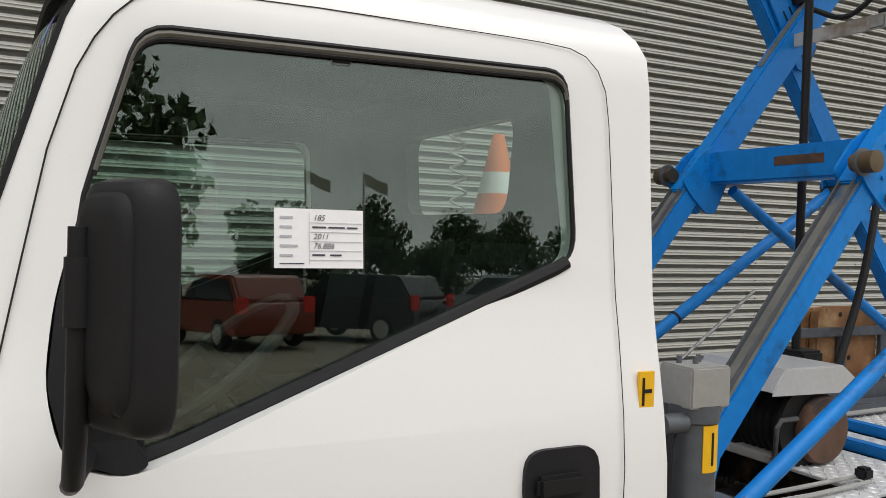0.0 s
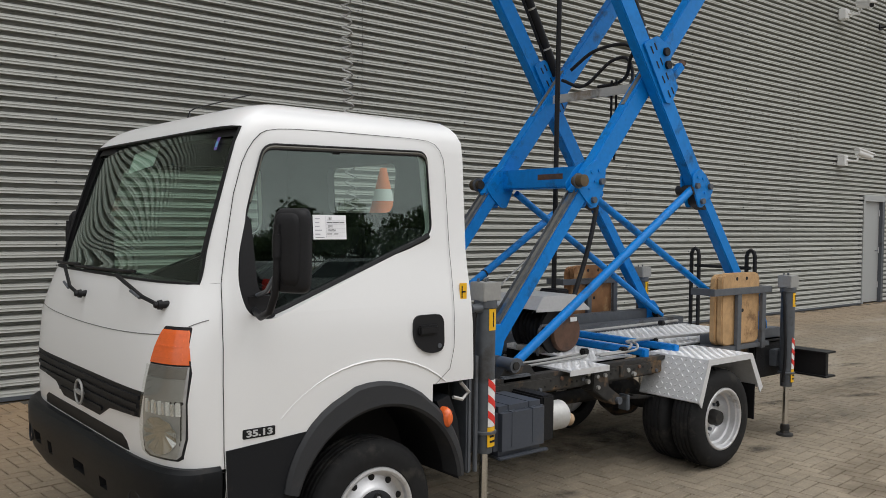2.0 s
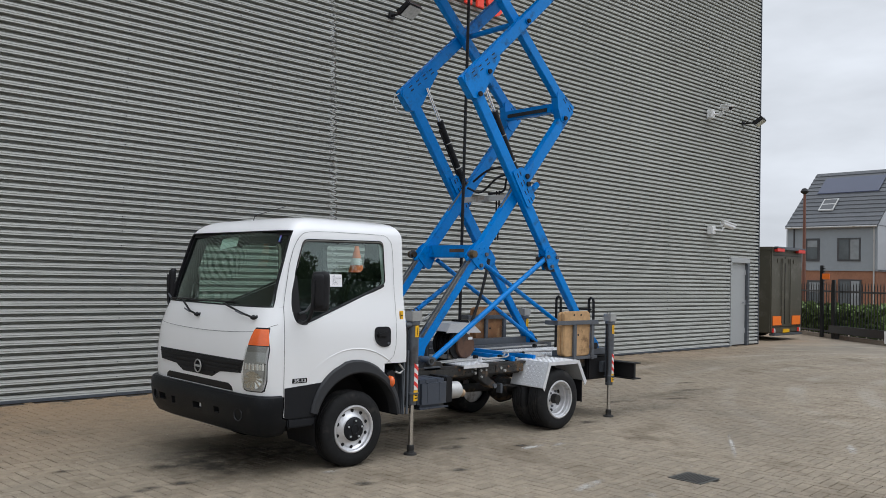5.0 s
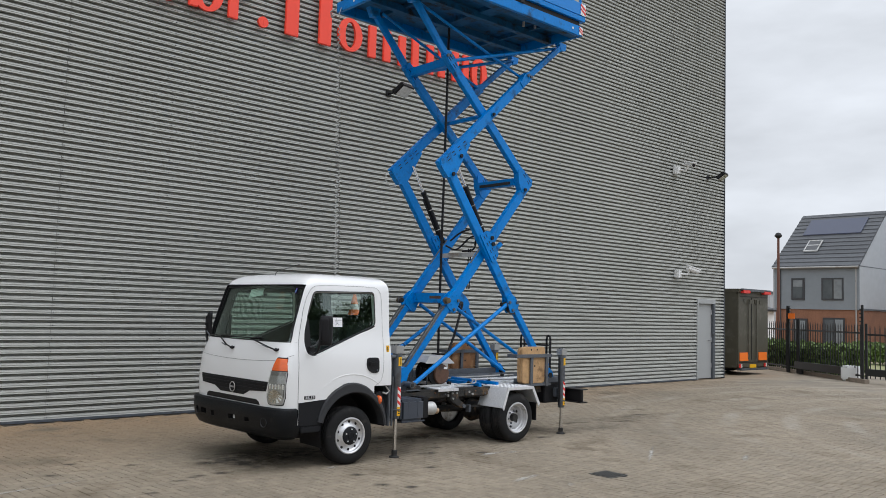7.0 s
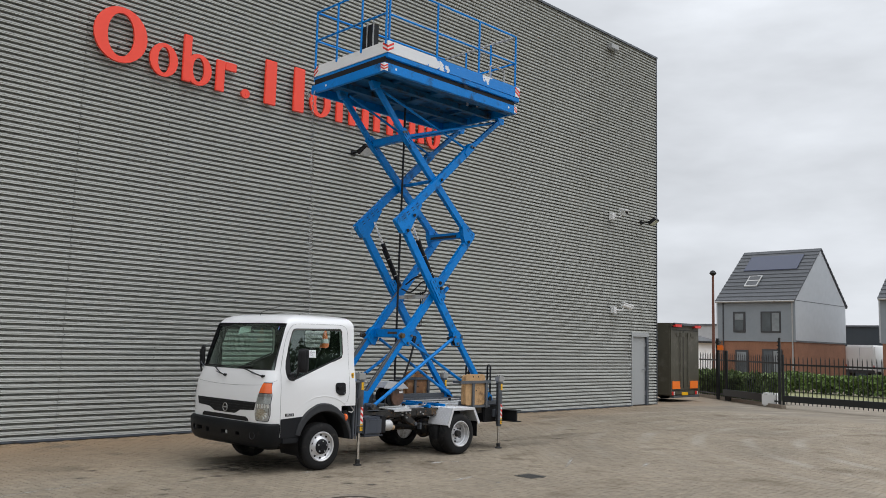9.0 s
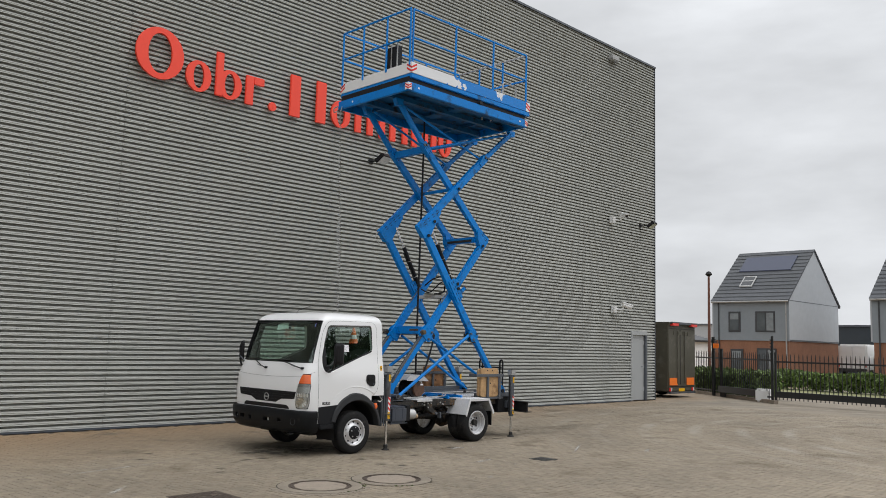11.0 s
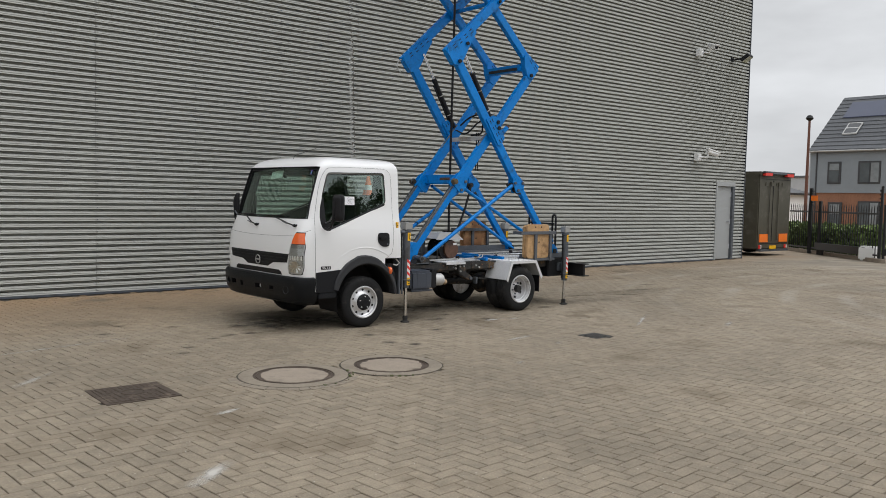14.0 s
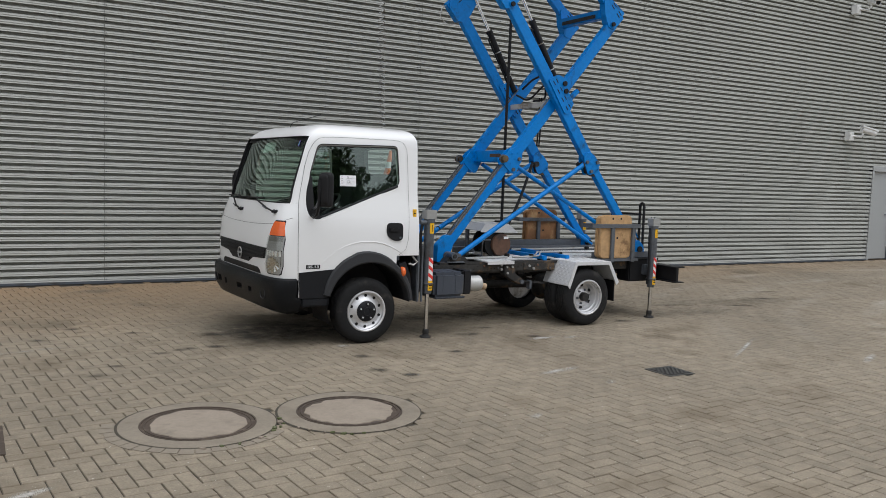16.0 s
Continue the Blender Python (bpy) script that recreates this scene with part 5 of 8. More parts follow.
    part("lamp_surround", bm if near else mirror_y(bm), TRIM, cab)

# nose: grille, slot, panel lines, emblem, wipers
grille = part("grille", nose_patch([(0.702, YC - 0.24, YC + 0.24), (0.752, YC - 0.36, YC + 0.36), (0.758, YC - 0.45, YC + 0.45), (0.768, YC - 0.655, YC + 0.655), (0.866, YC - 0.685, YC + 0.685)], 0.02, 24, 0.002), BLACK, cab, "black slatted grille")
for z, half in ((0.728, 0.28), (0.769, 0.63), (0.801, 0.645), (0.833, 0.66)):
    part("slat", nose_patch([(z, YC - half, YC + half), (z + 0.016, YC - half, YC + half)], 0.004, 20, 0.010), BUMPER, cab)
EMBLEM_Y, EMBLEM_Z = 0.885, 0.768
emblem = part("emblem", bm_tube([(nose_x(EMBLEM_Y, EMBLEM_Z) - 0.022, EMBLEM_Y + 0.054 * math.cos(k * math.tau / 24), EMBLEM_Z + 0.050 * math.sin(k * math.tau / 24)) for k in range(24)], 0.0055, 8, True), GREYCAST, cab, "plain metal ring emblem")
part("emblem_bar", bm_box(nose_x(EMBLEM_Y, EMBLEM_Z) - 0.03, EMBLEM_Y - 0.052, EMBLEM_Z - 0.008, nose_x(EMBLEM_Y, EMBLEM_Z) - 0.012, EMBLEM_Y + 0.052, EMBLEM_Z + 0.008, 0.003), GREYCAST, cab)
part("lower_slot", nose_patch([(0.622, YC - 0.545, YC + 0.545), (0.655, YC - 0.53, YC + 0.53), (0.676, YC - 0.485, YC + 0.485)], 0.01, 20, 0.003), BLACK, cab)
for side in (1, -1):
    for run in ([(YC - 0.044 * k, 1.058 + 0.00009 * k * k) for k in range(18)], [(0.075 - 0.0012 * k, 1.1185 + 0.00084 * k) for k in range(29)], [(0.115 - 0.0018 * k, 1.266 + 0.000216 * k) for k in range(28)]):
        line = [(YC + side * (y - YC), z) for y, z in run]
        part("panel_line", bm_tube([(nose_x(y, z) - 0.0012, y, z) for y, z in line], 0.0018, 5), PANEL_GAP, cab)
screen = bmesh.new()
layers = []
for depth in (0.010, 0.015):
    rows = []
    for i in range(13):
        z = 1.258 + 0.605 * i / 12
        half = 0.834 - 0.036 * i / 12
        row = []
        for k in range(-24, 25):
            y = YC + half * k / 24
            edge = nose_x(YC + math.copysign(half, k), z)
            middle = nose_x(YC, z) - 0.004 + SKEW * (y - YC) * 0.5
            row.append(screen.verts.new((middle + (edge - middle) * abs(k / 24) ** 4 + depth, y, z)))
        rows.append(row)
    layers.append(rows)
for rows, flip in zip(layers, (1, -1)):
    for a, b in zip(rows, rows[1:]):
        for k in range(48):
            screen.faces.new((a[k], a[k + 1], b[k + 1], b[k])[::flip])
pane = part("windscreen", screen, SCREEN_GLASS, cab, "curved green-tinted windscreen")
pane.visible_shadow = False
half_at = lambda z: 0.824 - 0.034 * (z - 1.268) / 0.59
across = lambda half, k: YC + (half - (FAR_IN if k > 0 else 0)) * k / 24
low_edge = [(nose_x(across(0.824, k), 1.268), across(0.824, k), 1.268) for k in range(-24, 25)]
far_edge = [(nose_x(YC + half_at(z) - FAR_IN, z), YC + half_at(z) - FAR_IN, z) for z in [1.268 + 0.59 * k / 10 for k in range(1, 10)]]
top_edge = [(nose_x(across(0.790, k), 1.858), across(0.790, k), 1.858) for k in range(24, -25, -1)]
near_edge = [(nose_x(YC - half_at(z), z), YC - half_at(z), z) for z in [1.858 - 0.59 * k / 10 for k in range(1, 10)]]
loop = low_edge + far_edge + top_edge + near_edge
part("screen_seal", bm_tube(loop, 0.006, 6, True), TRIM, cab, "black windscreen seal")
for side, inset in ((-1, 0.006), (1, 0.006 + FAR_IN)):
    edge = []
    for k in range(9):
        z = 1.275 + 0.575 * k / 8
        edge.append((z, YC + side * (half_at(z) - inset), YC + side * (half_at(z) - inset - 0.028)))
    part("frit_edge", nose_patch(edge, 0.034, 8, -0.026), BLACK, cab, "black printed edge of the windscreen")
part("frit_band", nose_patch([(1.822, YC - 0.785, YC + 0.76), (1.853, YC - 0.783, YC + 0.76)], 0.024, 30, -0.018), BLACK, cab)
for y0, z0, ya, y1 in ((0.20, 1.19, 0.62, 1.22), (1.0, 1.175, 1.30, 1.66)):
    elbow = (nose_x(ya, 1.265) - 0.03, ya, 1.278)
    part("wiper_arm", bm_tube([(nose_x(y0, z0) - 0.03, y0, z0), (nose_x(y0 + 0.1, z0) - 0.035, y0 + 0.1, z0 + 0.025), elbow], 0.008, 8), TRIM, cab)
    part("wiper_pivot", bm_turned([(0.001, -0.048), (0.009, -0.046), (0.012, -0.040), (0.012, -0.034), (0.017, -0.032), (0.019, -0.018), (0.012, -0.016), (0.016, 0.01)], (nose_x(y0, z0), y0, z0), 16, "X"), TRIM, cab)
    part("wiper_spring", bm_rod((nose_x(y0 + 0.1, z0) - 0.042, y0 + 0.1, z0 + 0.020), (nose_x(y0 + 0.2, z0 + 0.03) - 0.040, y0 + 0.2, z0 + 0.040), 0.006, 8), STEEL, cab)
    part("wiper_blade", bm_tube([(nose_x(y, z) - 0.012, y, z) for y, z in ((ya - 0.12, 1.296), (ya + 0.02, 1.292), ((ya + y1) / 2, 1.288), (y1, 1.285))], 0.007, 6), TRIM, cab)
part("washer_nozzle", bm_box(0.0, 0.6, 1.985, 0.03, 0.63, 2.0, 0.004), TRIM, cab)
part("aerial", bm_tube([(-0.40, 0.95, 1.955), (-0.385, 0.95, 2.005), (-0.36, 0.95, 2.022), (-0.08, 0.95, 2.115)], 0.0035, 6), BLACK, cab)
# writing on the door
font = bpy.data.curves.new("badge_text", "FONT")
font.body, font.size, font.extrude, font.align_x, font.align_y = "35.13", 0.049, 0.002, "CENTER", "CENTER"
font.offset = 0.0014
font_ob = bpy.data.objects.new("badge_text", font)
scene.collection.objects.link(font_ob)
bpy.context.view_layer.update()
text_mesh = bpy.data.meshes.new_from_object(font_ob.evaluated_get(bpy.context.evaluated_depsgraph_get()))
bpy.data.objects.remove(font_ob)
part("model_badge", bm_box(-0.558, side_y(0.715, 0.004), 0.697, -0.426, side_y(0.715, -0.004), 0.733, 0.003), BLACK, cab, "black model badge reading 35.13")
text_mesh.transform(Matrix.Translation((-0.492, side_y(0.715, 0.0055), 0.715)) @ pose(0, 0, 0, 90, 0, 0) @ Matrix.Diagonal((1.0, 0.66, 1, 1)))
text_mesh.materials.clear()
text_mesh.materials.append(ALU)
badge_text = new("badge_text", text_mesh)
badge_text.parent = cab
part("cab_label", bm_box(0.500, side_y(1.2, 0.002), 1.155, 0.536, side_y(1.2, -0.006), 1.232), YELLOW, cab, "small yellow warning label")
part("label_mark", bm_box(0.506, side_y(1.2, 0.004), 1.165, 0.511, side_y(1.2, 0.0), 1.22), BLACK, cab)
part("label_mark", bm_box(0.511, side_y(1.2, 0.004), 1.19, 0.529, side_y(1.2, 0.0), 1.197), BLACK, cab)

# mirrors on their stalks
for near in (True, False):
    fix = (lambda b: b) if near else (lambda b: mirror_y(b, -0.10, 0.03))
    turn = Matrix.Translation((-0.474, -0.208, 1.398)) @ pose(0, 0, 0, 0, 0, -62) @ Matrix.Diagonal((0.94, 0.62, 1, 1))
    head = bmesh.new()
    rings = []
    for y, w, h in ((-0.046, 0.042, 0.118), (-0.043, 0.058, 0.133), (-0.032, 0.069, 0.144), (-0.01, 0.074, 0.149), (0.026, 0.075, 0.15), (0.034, 0.072, 0.147), (0.034, 0.064, 0.138), (0.024, 0.06, 0.134)):
        ring_pts = []
        for k in range(40):
            c, s = math.cos(k * math.tau / 40), math.sin(k * math.tau / 40)
            ring_pts.append(head.verts.new((w * math.copysign(abs(c) ** 0.36, c), y, h * math.copysign(abs(s) ** 0.30, s))))
        rings.append(ring_pts)
    for a, b in zip(rings, rings[1:]):
        for k in range(40):
            head.faces.new((a[k], a[(k + 1) % 40], b[(k + 1) % 40], b[k]))
    head.faces.new(rings[0])
    head.faces.new(rings[-1])
    head.transform(turn)
    mirror = part("wing_mirror", fix(head), TRIM, cab, "black rounded wing mirror on a stalk", 50)
    dome = bmesh.new()
    rims = []
    for y, k in ((-0.044, 1.0), (-0.056, 0.95), (-0.062, 0.8), (-0.064, 0.4)):
        loop_pts = []
        for j in range(40):
            c, q = math.cos(j * math.tau / 40), math.sin(j * math.tau / 40)
            px, pz = 0.056 * math.copysign(abs(c) ** 0.42, c), 0.128 * math.copysign(abs(q) ** 0.36, q)
            if pz < -0.03 and px < 0:
                px += 0.030 * min(1.0, (-0.03 - pz) / 0.08)
            loop_pts.append(dome.verts.new((px * k - 0.004, y, pz * k + 0.004)))
        rims.append(loop_pts)
    for a, b in zip(rims, rims[1:]):
        for j in range(40):
            dome.faces.new((a[j], a[(j + 1) % 40], b[(j + 1) % 40], b[j]))
    dome.faces.new(rims[-1])
    dome.transform(turn)
    part("mirror_shell", fix(dome), TRIM, mirror, "", 50)
    face = bm_box(-0.052, 0.022, -0.126, 0.052, 0.027, 0.126)
    face.transform(turn)
    part("mirror_glass", fix(face), REFLECTOR, mirror)
    part("mirror_stalk", fix(bm_tube([(-0.49, 0.06, 1.17), (-0.525, -0.07, 1.155), (-0.526, -0.14, 1.18), (-0.526, -0.178, 1.24), (-0.526, -0.192, 1.32), (-0.526, -0.194, 1.49)], 0.0135, 12)), TRIM, cab)
    part("mirror_stalk", fix(bm_tube([(-0.48, 0.06, 1.22), (-0.518, -0.10, 1.25), (-0.526, -0.182, 1.31)], 0.009, 8)), STEEL, cab)
    part("mirror_clamp", fix(bm_rod((-0.525, -0.193, 1.375), (-0.525, -0.193, 1.455), 0.018, 16)), TRIM, cab)
    part("mirror_foot", fix(bm_box(-0.535, 0.035, 1.15, -0.42, 0.10, 1.235, 0.015)), TRIM, cab)

# inside the cab
part("dashboard", bm_box(-0.70, 0.12, 0.75, -0.36, 1.74, 1.22, 0.05), DARK_TRIM, cab, "dark dashboard")
wheel_c = Vector((-0.22, 0.50, 1.22))
tilt = pose(*wheel_c, 0, -40, 0)
part("steering_wheel", bm_tube([tilt @ Vector((0.19 * math.cos(k * math.tau / 28), 0.19 * math.sin(k * math.tau / 28), 0)) for k in range(28)], 0.014, 8, True), STEERING, cab, "dark grey steering wheel")
part("steering_spoke", bm_tube([tilt @ Vector((0, -0.18, 0)), tilt @ Vector((0, 0, -0.03)), tilt @ Vector((0, 0.18, 0))], 0.016, 8), TRIM, cab)
part("steering_column", bm_rod(tilt @ Vector((0, 0, -0.02)), tilt @ Vector((0, 0, -0.28)), 0.035, 12), DARK_TRIM, cab)
for y in (0.24, 0.72, 1.14):
    w = 0.44
    part("seat_cushion", bm_box(-0.12, y, 0.86, 0.36, y + w - 0.02, 1.0, 0.04), SEAT, cab)
    b = bm_box(-0.05, y, 0.0, 0.06, y + w - 0.02, 0.50, 0.04)
    b.transform(pose(0.36, 0, 0.98, 0, 10, 0))
    part("seat_back", b, SEAT, cab)
bm = bm_box(-0.001, -0.115, -0.052, 0.001, 0.115, 0.052)
bm.transform(pose(nose_x(YC + 0.10, 1.785) + 0.045, YC + 0.10, 1.775, -9, 24, 6))
part("sun_blind", bm, BLIND, cab, "pale card hanging behind the windscreen")
part("blind_clip", bm_box(nose_x(YC, 1.76) + 0.07, YC - 0.05, 1.735, nose_x(YC, 1.76) + 0.10, YC - 0.01, 1.765, 0.006), TRIM, cab)
part("screen_sticker", nose_patch([(1.772, 0.232, 0.252), (1.822, 0.236, 0.256)], 0.0182, 4, -0.0172), STICKER, cab, "small violet sticker")
part("sticker_field", nose_patch([(1.783, 0.237, 0.248), (1.806, 0.239, 0.25)], 0.0170, 4, -0.0164), CYAN, cab)

cab.location = CAB_OFFSET

# bumper
BUMP = [(0.295, 0.77, -0.66, -0.74), (0.31, 0.83, -0.66, -0.815), (0.335, 0.875, -0.66, -0.868), (0.40, 0.912, -0.66, -0.908), (0.44, 0.919, -0.66, -0.914), (0.455, 0.921, -0.66, -0.916), (0.52, 0.932, -0.66, -0.925), (0.59, 0.935, -0.66, -0.925), (0.615, 0.93, -0.66, -0.915), (0.628, 0.915, -0.66, -0.895)]
def bumper_x(y, half=0.926, front=-0.92):
    """The bumper's face at its middle height."""
    ahead = (1 - (abs(y - YC) / half) ** 4) ** 0.25
    return -0.66 - (-0.66 - front) * ahead + SKEW * (y - YC) * ahead - 0.028 * max(0.0, y - YC)


bumper_bm = loft([ring(z, hw, xs, xf, -0.592 if z < 0.45 else -0.636, 4.0) for z, hw, xs, xf in BUMP])
for v in bumper_bm.verts:
    if v.co.x < -0.70:
        v.co.x -= 0.028 * max(0.0, v.co.y - YC)
bumper = part("bumper", bumper_bm, [BUMPER_DARK, BLACK], truck, "dark grey moulded front bumper")
holes = []
for y, z, w, h in ((0.86, 0.472, 0.14, 0.05), (0.56, 0.475, 0.08, 0.045), (1.25, 0.468, 0.06, 0.06), (1.45, 0.478, 0.12, 0.055)):
    holes.append(part("cutter", bm_box(-1.1, y - w / 2, z - h / 2, -0.84, y + w / 2, z + h / 2), BLACK))
for y in (0.262, 1.60):
    holes.append(part("cutter", bm_rod((-1.1, y, 0.475), (-0.76, y, 0.475), 0.044, 24), BLACK))
cut(bumper, holes)
part("tow_eye", bm_box(-0.885, 0.815, 0.452, -0.86, 0.885, 0.49, 0.004), SIGNAL_WHITE, bumper)
part("parting_line", bm_tube([(-0.80 + 0.06 * k, 0.055 - 0.012 * k, 0.60) for k in range(4)], 0.003, 5), BLACK, bumper)

for y in (0.262, 1.60):
    x = bumper_x(y) + 0.035
    rim_path = [(bumper_x(y + 0.046 * math.cos(k * math.tau / 28)) - 0.001, y + 0.046 * math.cos(k * math.tau / 28), 0.475 + 0.046 * math.sin(k * math.tau / 28)) for k in range(28)]
    # added rim in lighter plastic, painting the lit crescent of the recess
    part("fog_lamp_rim", bm_tube(rim_path, 0.0045, 6, True), FLARE, bumper)
    part("fog_lamp", bm_turned([(0.001, -0.012), (0.024, -0.010), (0.034, -0.002), (0.036, 0.03)], (x, y, 0.475), 24, "X"), SMOKE, bumper, "round fog lamp in its recess")
# chassis
rail_near = part("chassis_rail", bm_box(-0.6, 0.45, 0.565, 4.02, 0.52, 0.665, 0.006), RAIL, truck, "grimy steel chassis rail with rust")
part("subframe_rail", bm_box(0.93, 0.392, 0.588, 2.45, 0.447, 0.666, 0.006), RAIL, truck, "grimy drilled subframe rail with rust")
part("chassis_rail", bm_box(-0.6, 1.34, 0.50, 4.02, 1.41, 0.665, 0.006), CHASSIS, truck)
for x in (0.65, 1.35, 2.05, 3.15, 3.85):
    part("cross_member", bm_box(x, 0.52, 0.53, x + 0.08, 1.34, 0.64, 0.004), CHASSIS, truck)
dice = random.Random(8)
for k in range(34):
    x, z = 0.97 + 0.043 * k, 0.604 + 0.046 * dice.random()
    if k % 4 == 1:
        part("rail_bolt", bm_rod((x, 0.381, z), (x, 0.394, z), 0.011, 8), STEEL if k % 8 == 1 else RUSTY, rail_near)
    else:
        part("rail_hole", bm_rod((x, 0.3895, z), (x, 0.394, z), 0.0045 + 0.004 * dice.random(), 10), BLACK, rail_near)
for x, z in ((1.74, 0.655), (1.74, 0.61), (2.10, 0.64), (2.16, 0.61)):
    part("rail_bolt", bm_rod((x, 0.372, z), (x, 0.394, z), 0.014, 8), GREYCAST, rail_near)
part("rail_clip", bm_box(2.03, 0.380, 0.60, 2.10, 0.394, 0.672, 0.004), CHASSIS, rail_near)
part("prop_shaft", bm_rod((0.6, YC, 0.42), (2.55, YC, 0.36), 0.045), CHASSIS, truck)
part("rear_axle", bm_rod((2.70, 0.25, 0.33), (2.70, 1.61, 0.33), 0.06), CHASSIS, truck)
part("differential", bm_turned([(0.03, -0.16), (0.12, -0.1), (0.155, 0), (0.12, 0.1), (0.03, 0.16)], (2.7, YC, 0.33), 24), CHASSIS, truck)
part("front_axle", bm_rod((0.0, 0.15, 0.30), (0.0, 1.71, 0.30), 0.05), CHASSIS, truck)
for y in (0.50, 1.36):
    for k in range(4):
        a, d = 0.32 * k, 0.016 * k
        path = [(x, y - 0.05, z - d) for x, z in ((1.98 + 0.7 * a, 0.48), (2.25 + 0.45 * a, 0.445), (2.6, 0.41), (3.0 - 0.3 * a, 0.445), (3.25 - 0.7 * a, 0.50))]
        leaf = bmesh.new()
        for p, q in zip(path, path[1:]):
            join(leaf, bm_beam(p, q, 0.06, 0.012, 0.002))
        part("spring_leaf", leaf, CHASSIS, truck)
    part("spring_clip", bm_box(2.14, y - 0.085, 0.38, 2.17, y - 0.015, 0.475, 0.004), STEEL, truck)
    hanger = part("spring_hanger", bm_prism([(1.77, 0.665), (1.90, 0.66), (1.92, 0.56), (2.03, 0.49), (2.03, 0.45), (1.97, 0.445), (1.86, 0.50), (1.78, 0.55)], y - 0.13, y - 0.03, bevel=0.006), CHASSIS, truck, "cast spring hanger")
    part("hanger_pin", bm_rod((1.995, y - 0.15, 0.47), (1.995, y - 0.02, 0.47), 0.022, 12), STEEL, hanger)
    for x, z in ((1.80, 0.635), (1.87, 0.635), (1.81, 0.57)):
        part("hanger_bolt", bm_rod((x, y - 0.145, z), (x, y - 0.128, z), 0.012, 8), GREYCAST, hanger)
part("engine_block", bm_box(-0.5, 0.46, 0.30, 0.55, 1.40, 0.72, 0.06), CHASSIS, truck)
part("oil_sump", bm_box(-0.35, 0.60, 0.22, 0.25, 1.26, 0.31, 0.04), CHASSIS, truck)
part("gearbox", bm_rod((0.5, YC, 0.46), (1.3, YC, 0.44), 0.16, 20, r1=0.11), CHASSIS, truck)
part("radiator", bm_box(-0.70, 0.30, 0.34, -0.62, 1.56, 0.62, 0.02), TRIM, truck)
part("muffler", bm_rod((1.30, 1.16, 0.40), (2.0, 1.16, 0.40), 0.12, 20), CHASSIS, truck)
part("exhaust_pipe", bm_tube(bend([(2.0, 1.16, 0.40), (2.25, 1.12, 0.44), (2.6, 1.10, 0.50), (3.2, 1.12, 0.42), (3.9, 1.2, 0.40)]), 0.03, 8), CHASSIS, truck)
part("rear_spare", bm_turned([(0.1, 0.38), (0.28, 0.38), (0.32, 0.42), (0.32, 0.52), (0.28, 0.56), (0.1, 0.56)], (3.4, YC, 0), 28, "Z"), RUBBER, truck)
tank = part("fuel_tank", bm_box(0.78, 0.10, 0.385, 1.125, 0.47, 0.63, 0.03), TANK, truck, "blue-grey plastic fuel tank")
for x in (0.845, 0.985):
    part("tank_rib", bm_box(x, 0.0975, 0.405, x + 0.075, 0.468, 0.6325, 0.028), TANK, tank)
part("tank_lip", bm_box(0.79, 0.096, 0.374, 1.13, 0.12, 0.39, 0.006), TANK, tank)
part("tank_bracket", bm_box(0.82, 0.14, 0.365, 1.13, 0.45, 0.3775, 0.004), STEEL, tank)
part("battery_box", bm_box(1.145, 0.16, 0.40, 1.235, 0.44, 0.635, 0.01), TRIM, truck)
part("air_tank", bm_turned([(0.02, 0.0), (0.07, 0.006), (0.078, 0.02), (0.078, 0.15), (0.066, 0.166), (0.02, 0.17)], (1.24, 0.27, 0.49), 28, "X"), OFFWHITE, truck, "dull white cylindrical tank")
part("tank_nozzle", bm_rod((1.40, 0.27, 0.47), (1.47, 0.27, 0.45), 0.035, 14), mat("tan_cap", (0.38, 0.27, 0.17), 0.7), truck)
part("cab_rear_hose", bm_tube(bend([(0.60, 0.12, 0.95), (0.59, 0.10, 0.8), (0.62, 0.12, 0.62), (0.66, 0.16, 0.48), (0.78, 0.2, 0.42)]), 0.012, 8), TRIM, truck)
part("cab_rear_hose", bm_tube(bend([(0.63, 0.10, 1.1), (0.60, 0.14, 0.9), (0.61, 0.13, 0.7), (0.68, 0.2, 0.55)]), 0.01, 8), TRIM, truck)
part("support_bracket", bm_box(0.56, 0.20, 0.40, 0.64, 0.45, 0.85, 0.008), CHASSIS, truck)
part("support_bracket", bm_box(0.57, 0.08, 0.36, 0.60, 0.20, 0.86, 0.008), STEEL, truck)
part("hydraulic_tank", bm_box(0.59, 0.60, 0.66, 0.76, 1.26, 1.545, 0.02), STEEL, truck)
part("white_pipe", bm_tube([(0.50, 0.05, 0.80), (0.56, 0.06, 0.745), (0.51, 0.05, 0.72), (0.46, 0.05, 0.735)], 0.009, 6), OFFWHITE, truck)


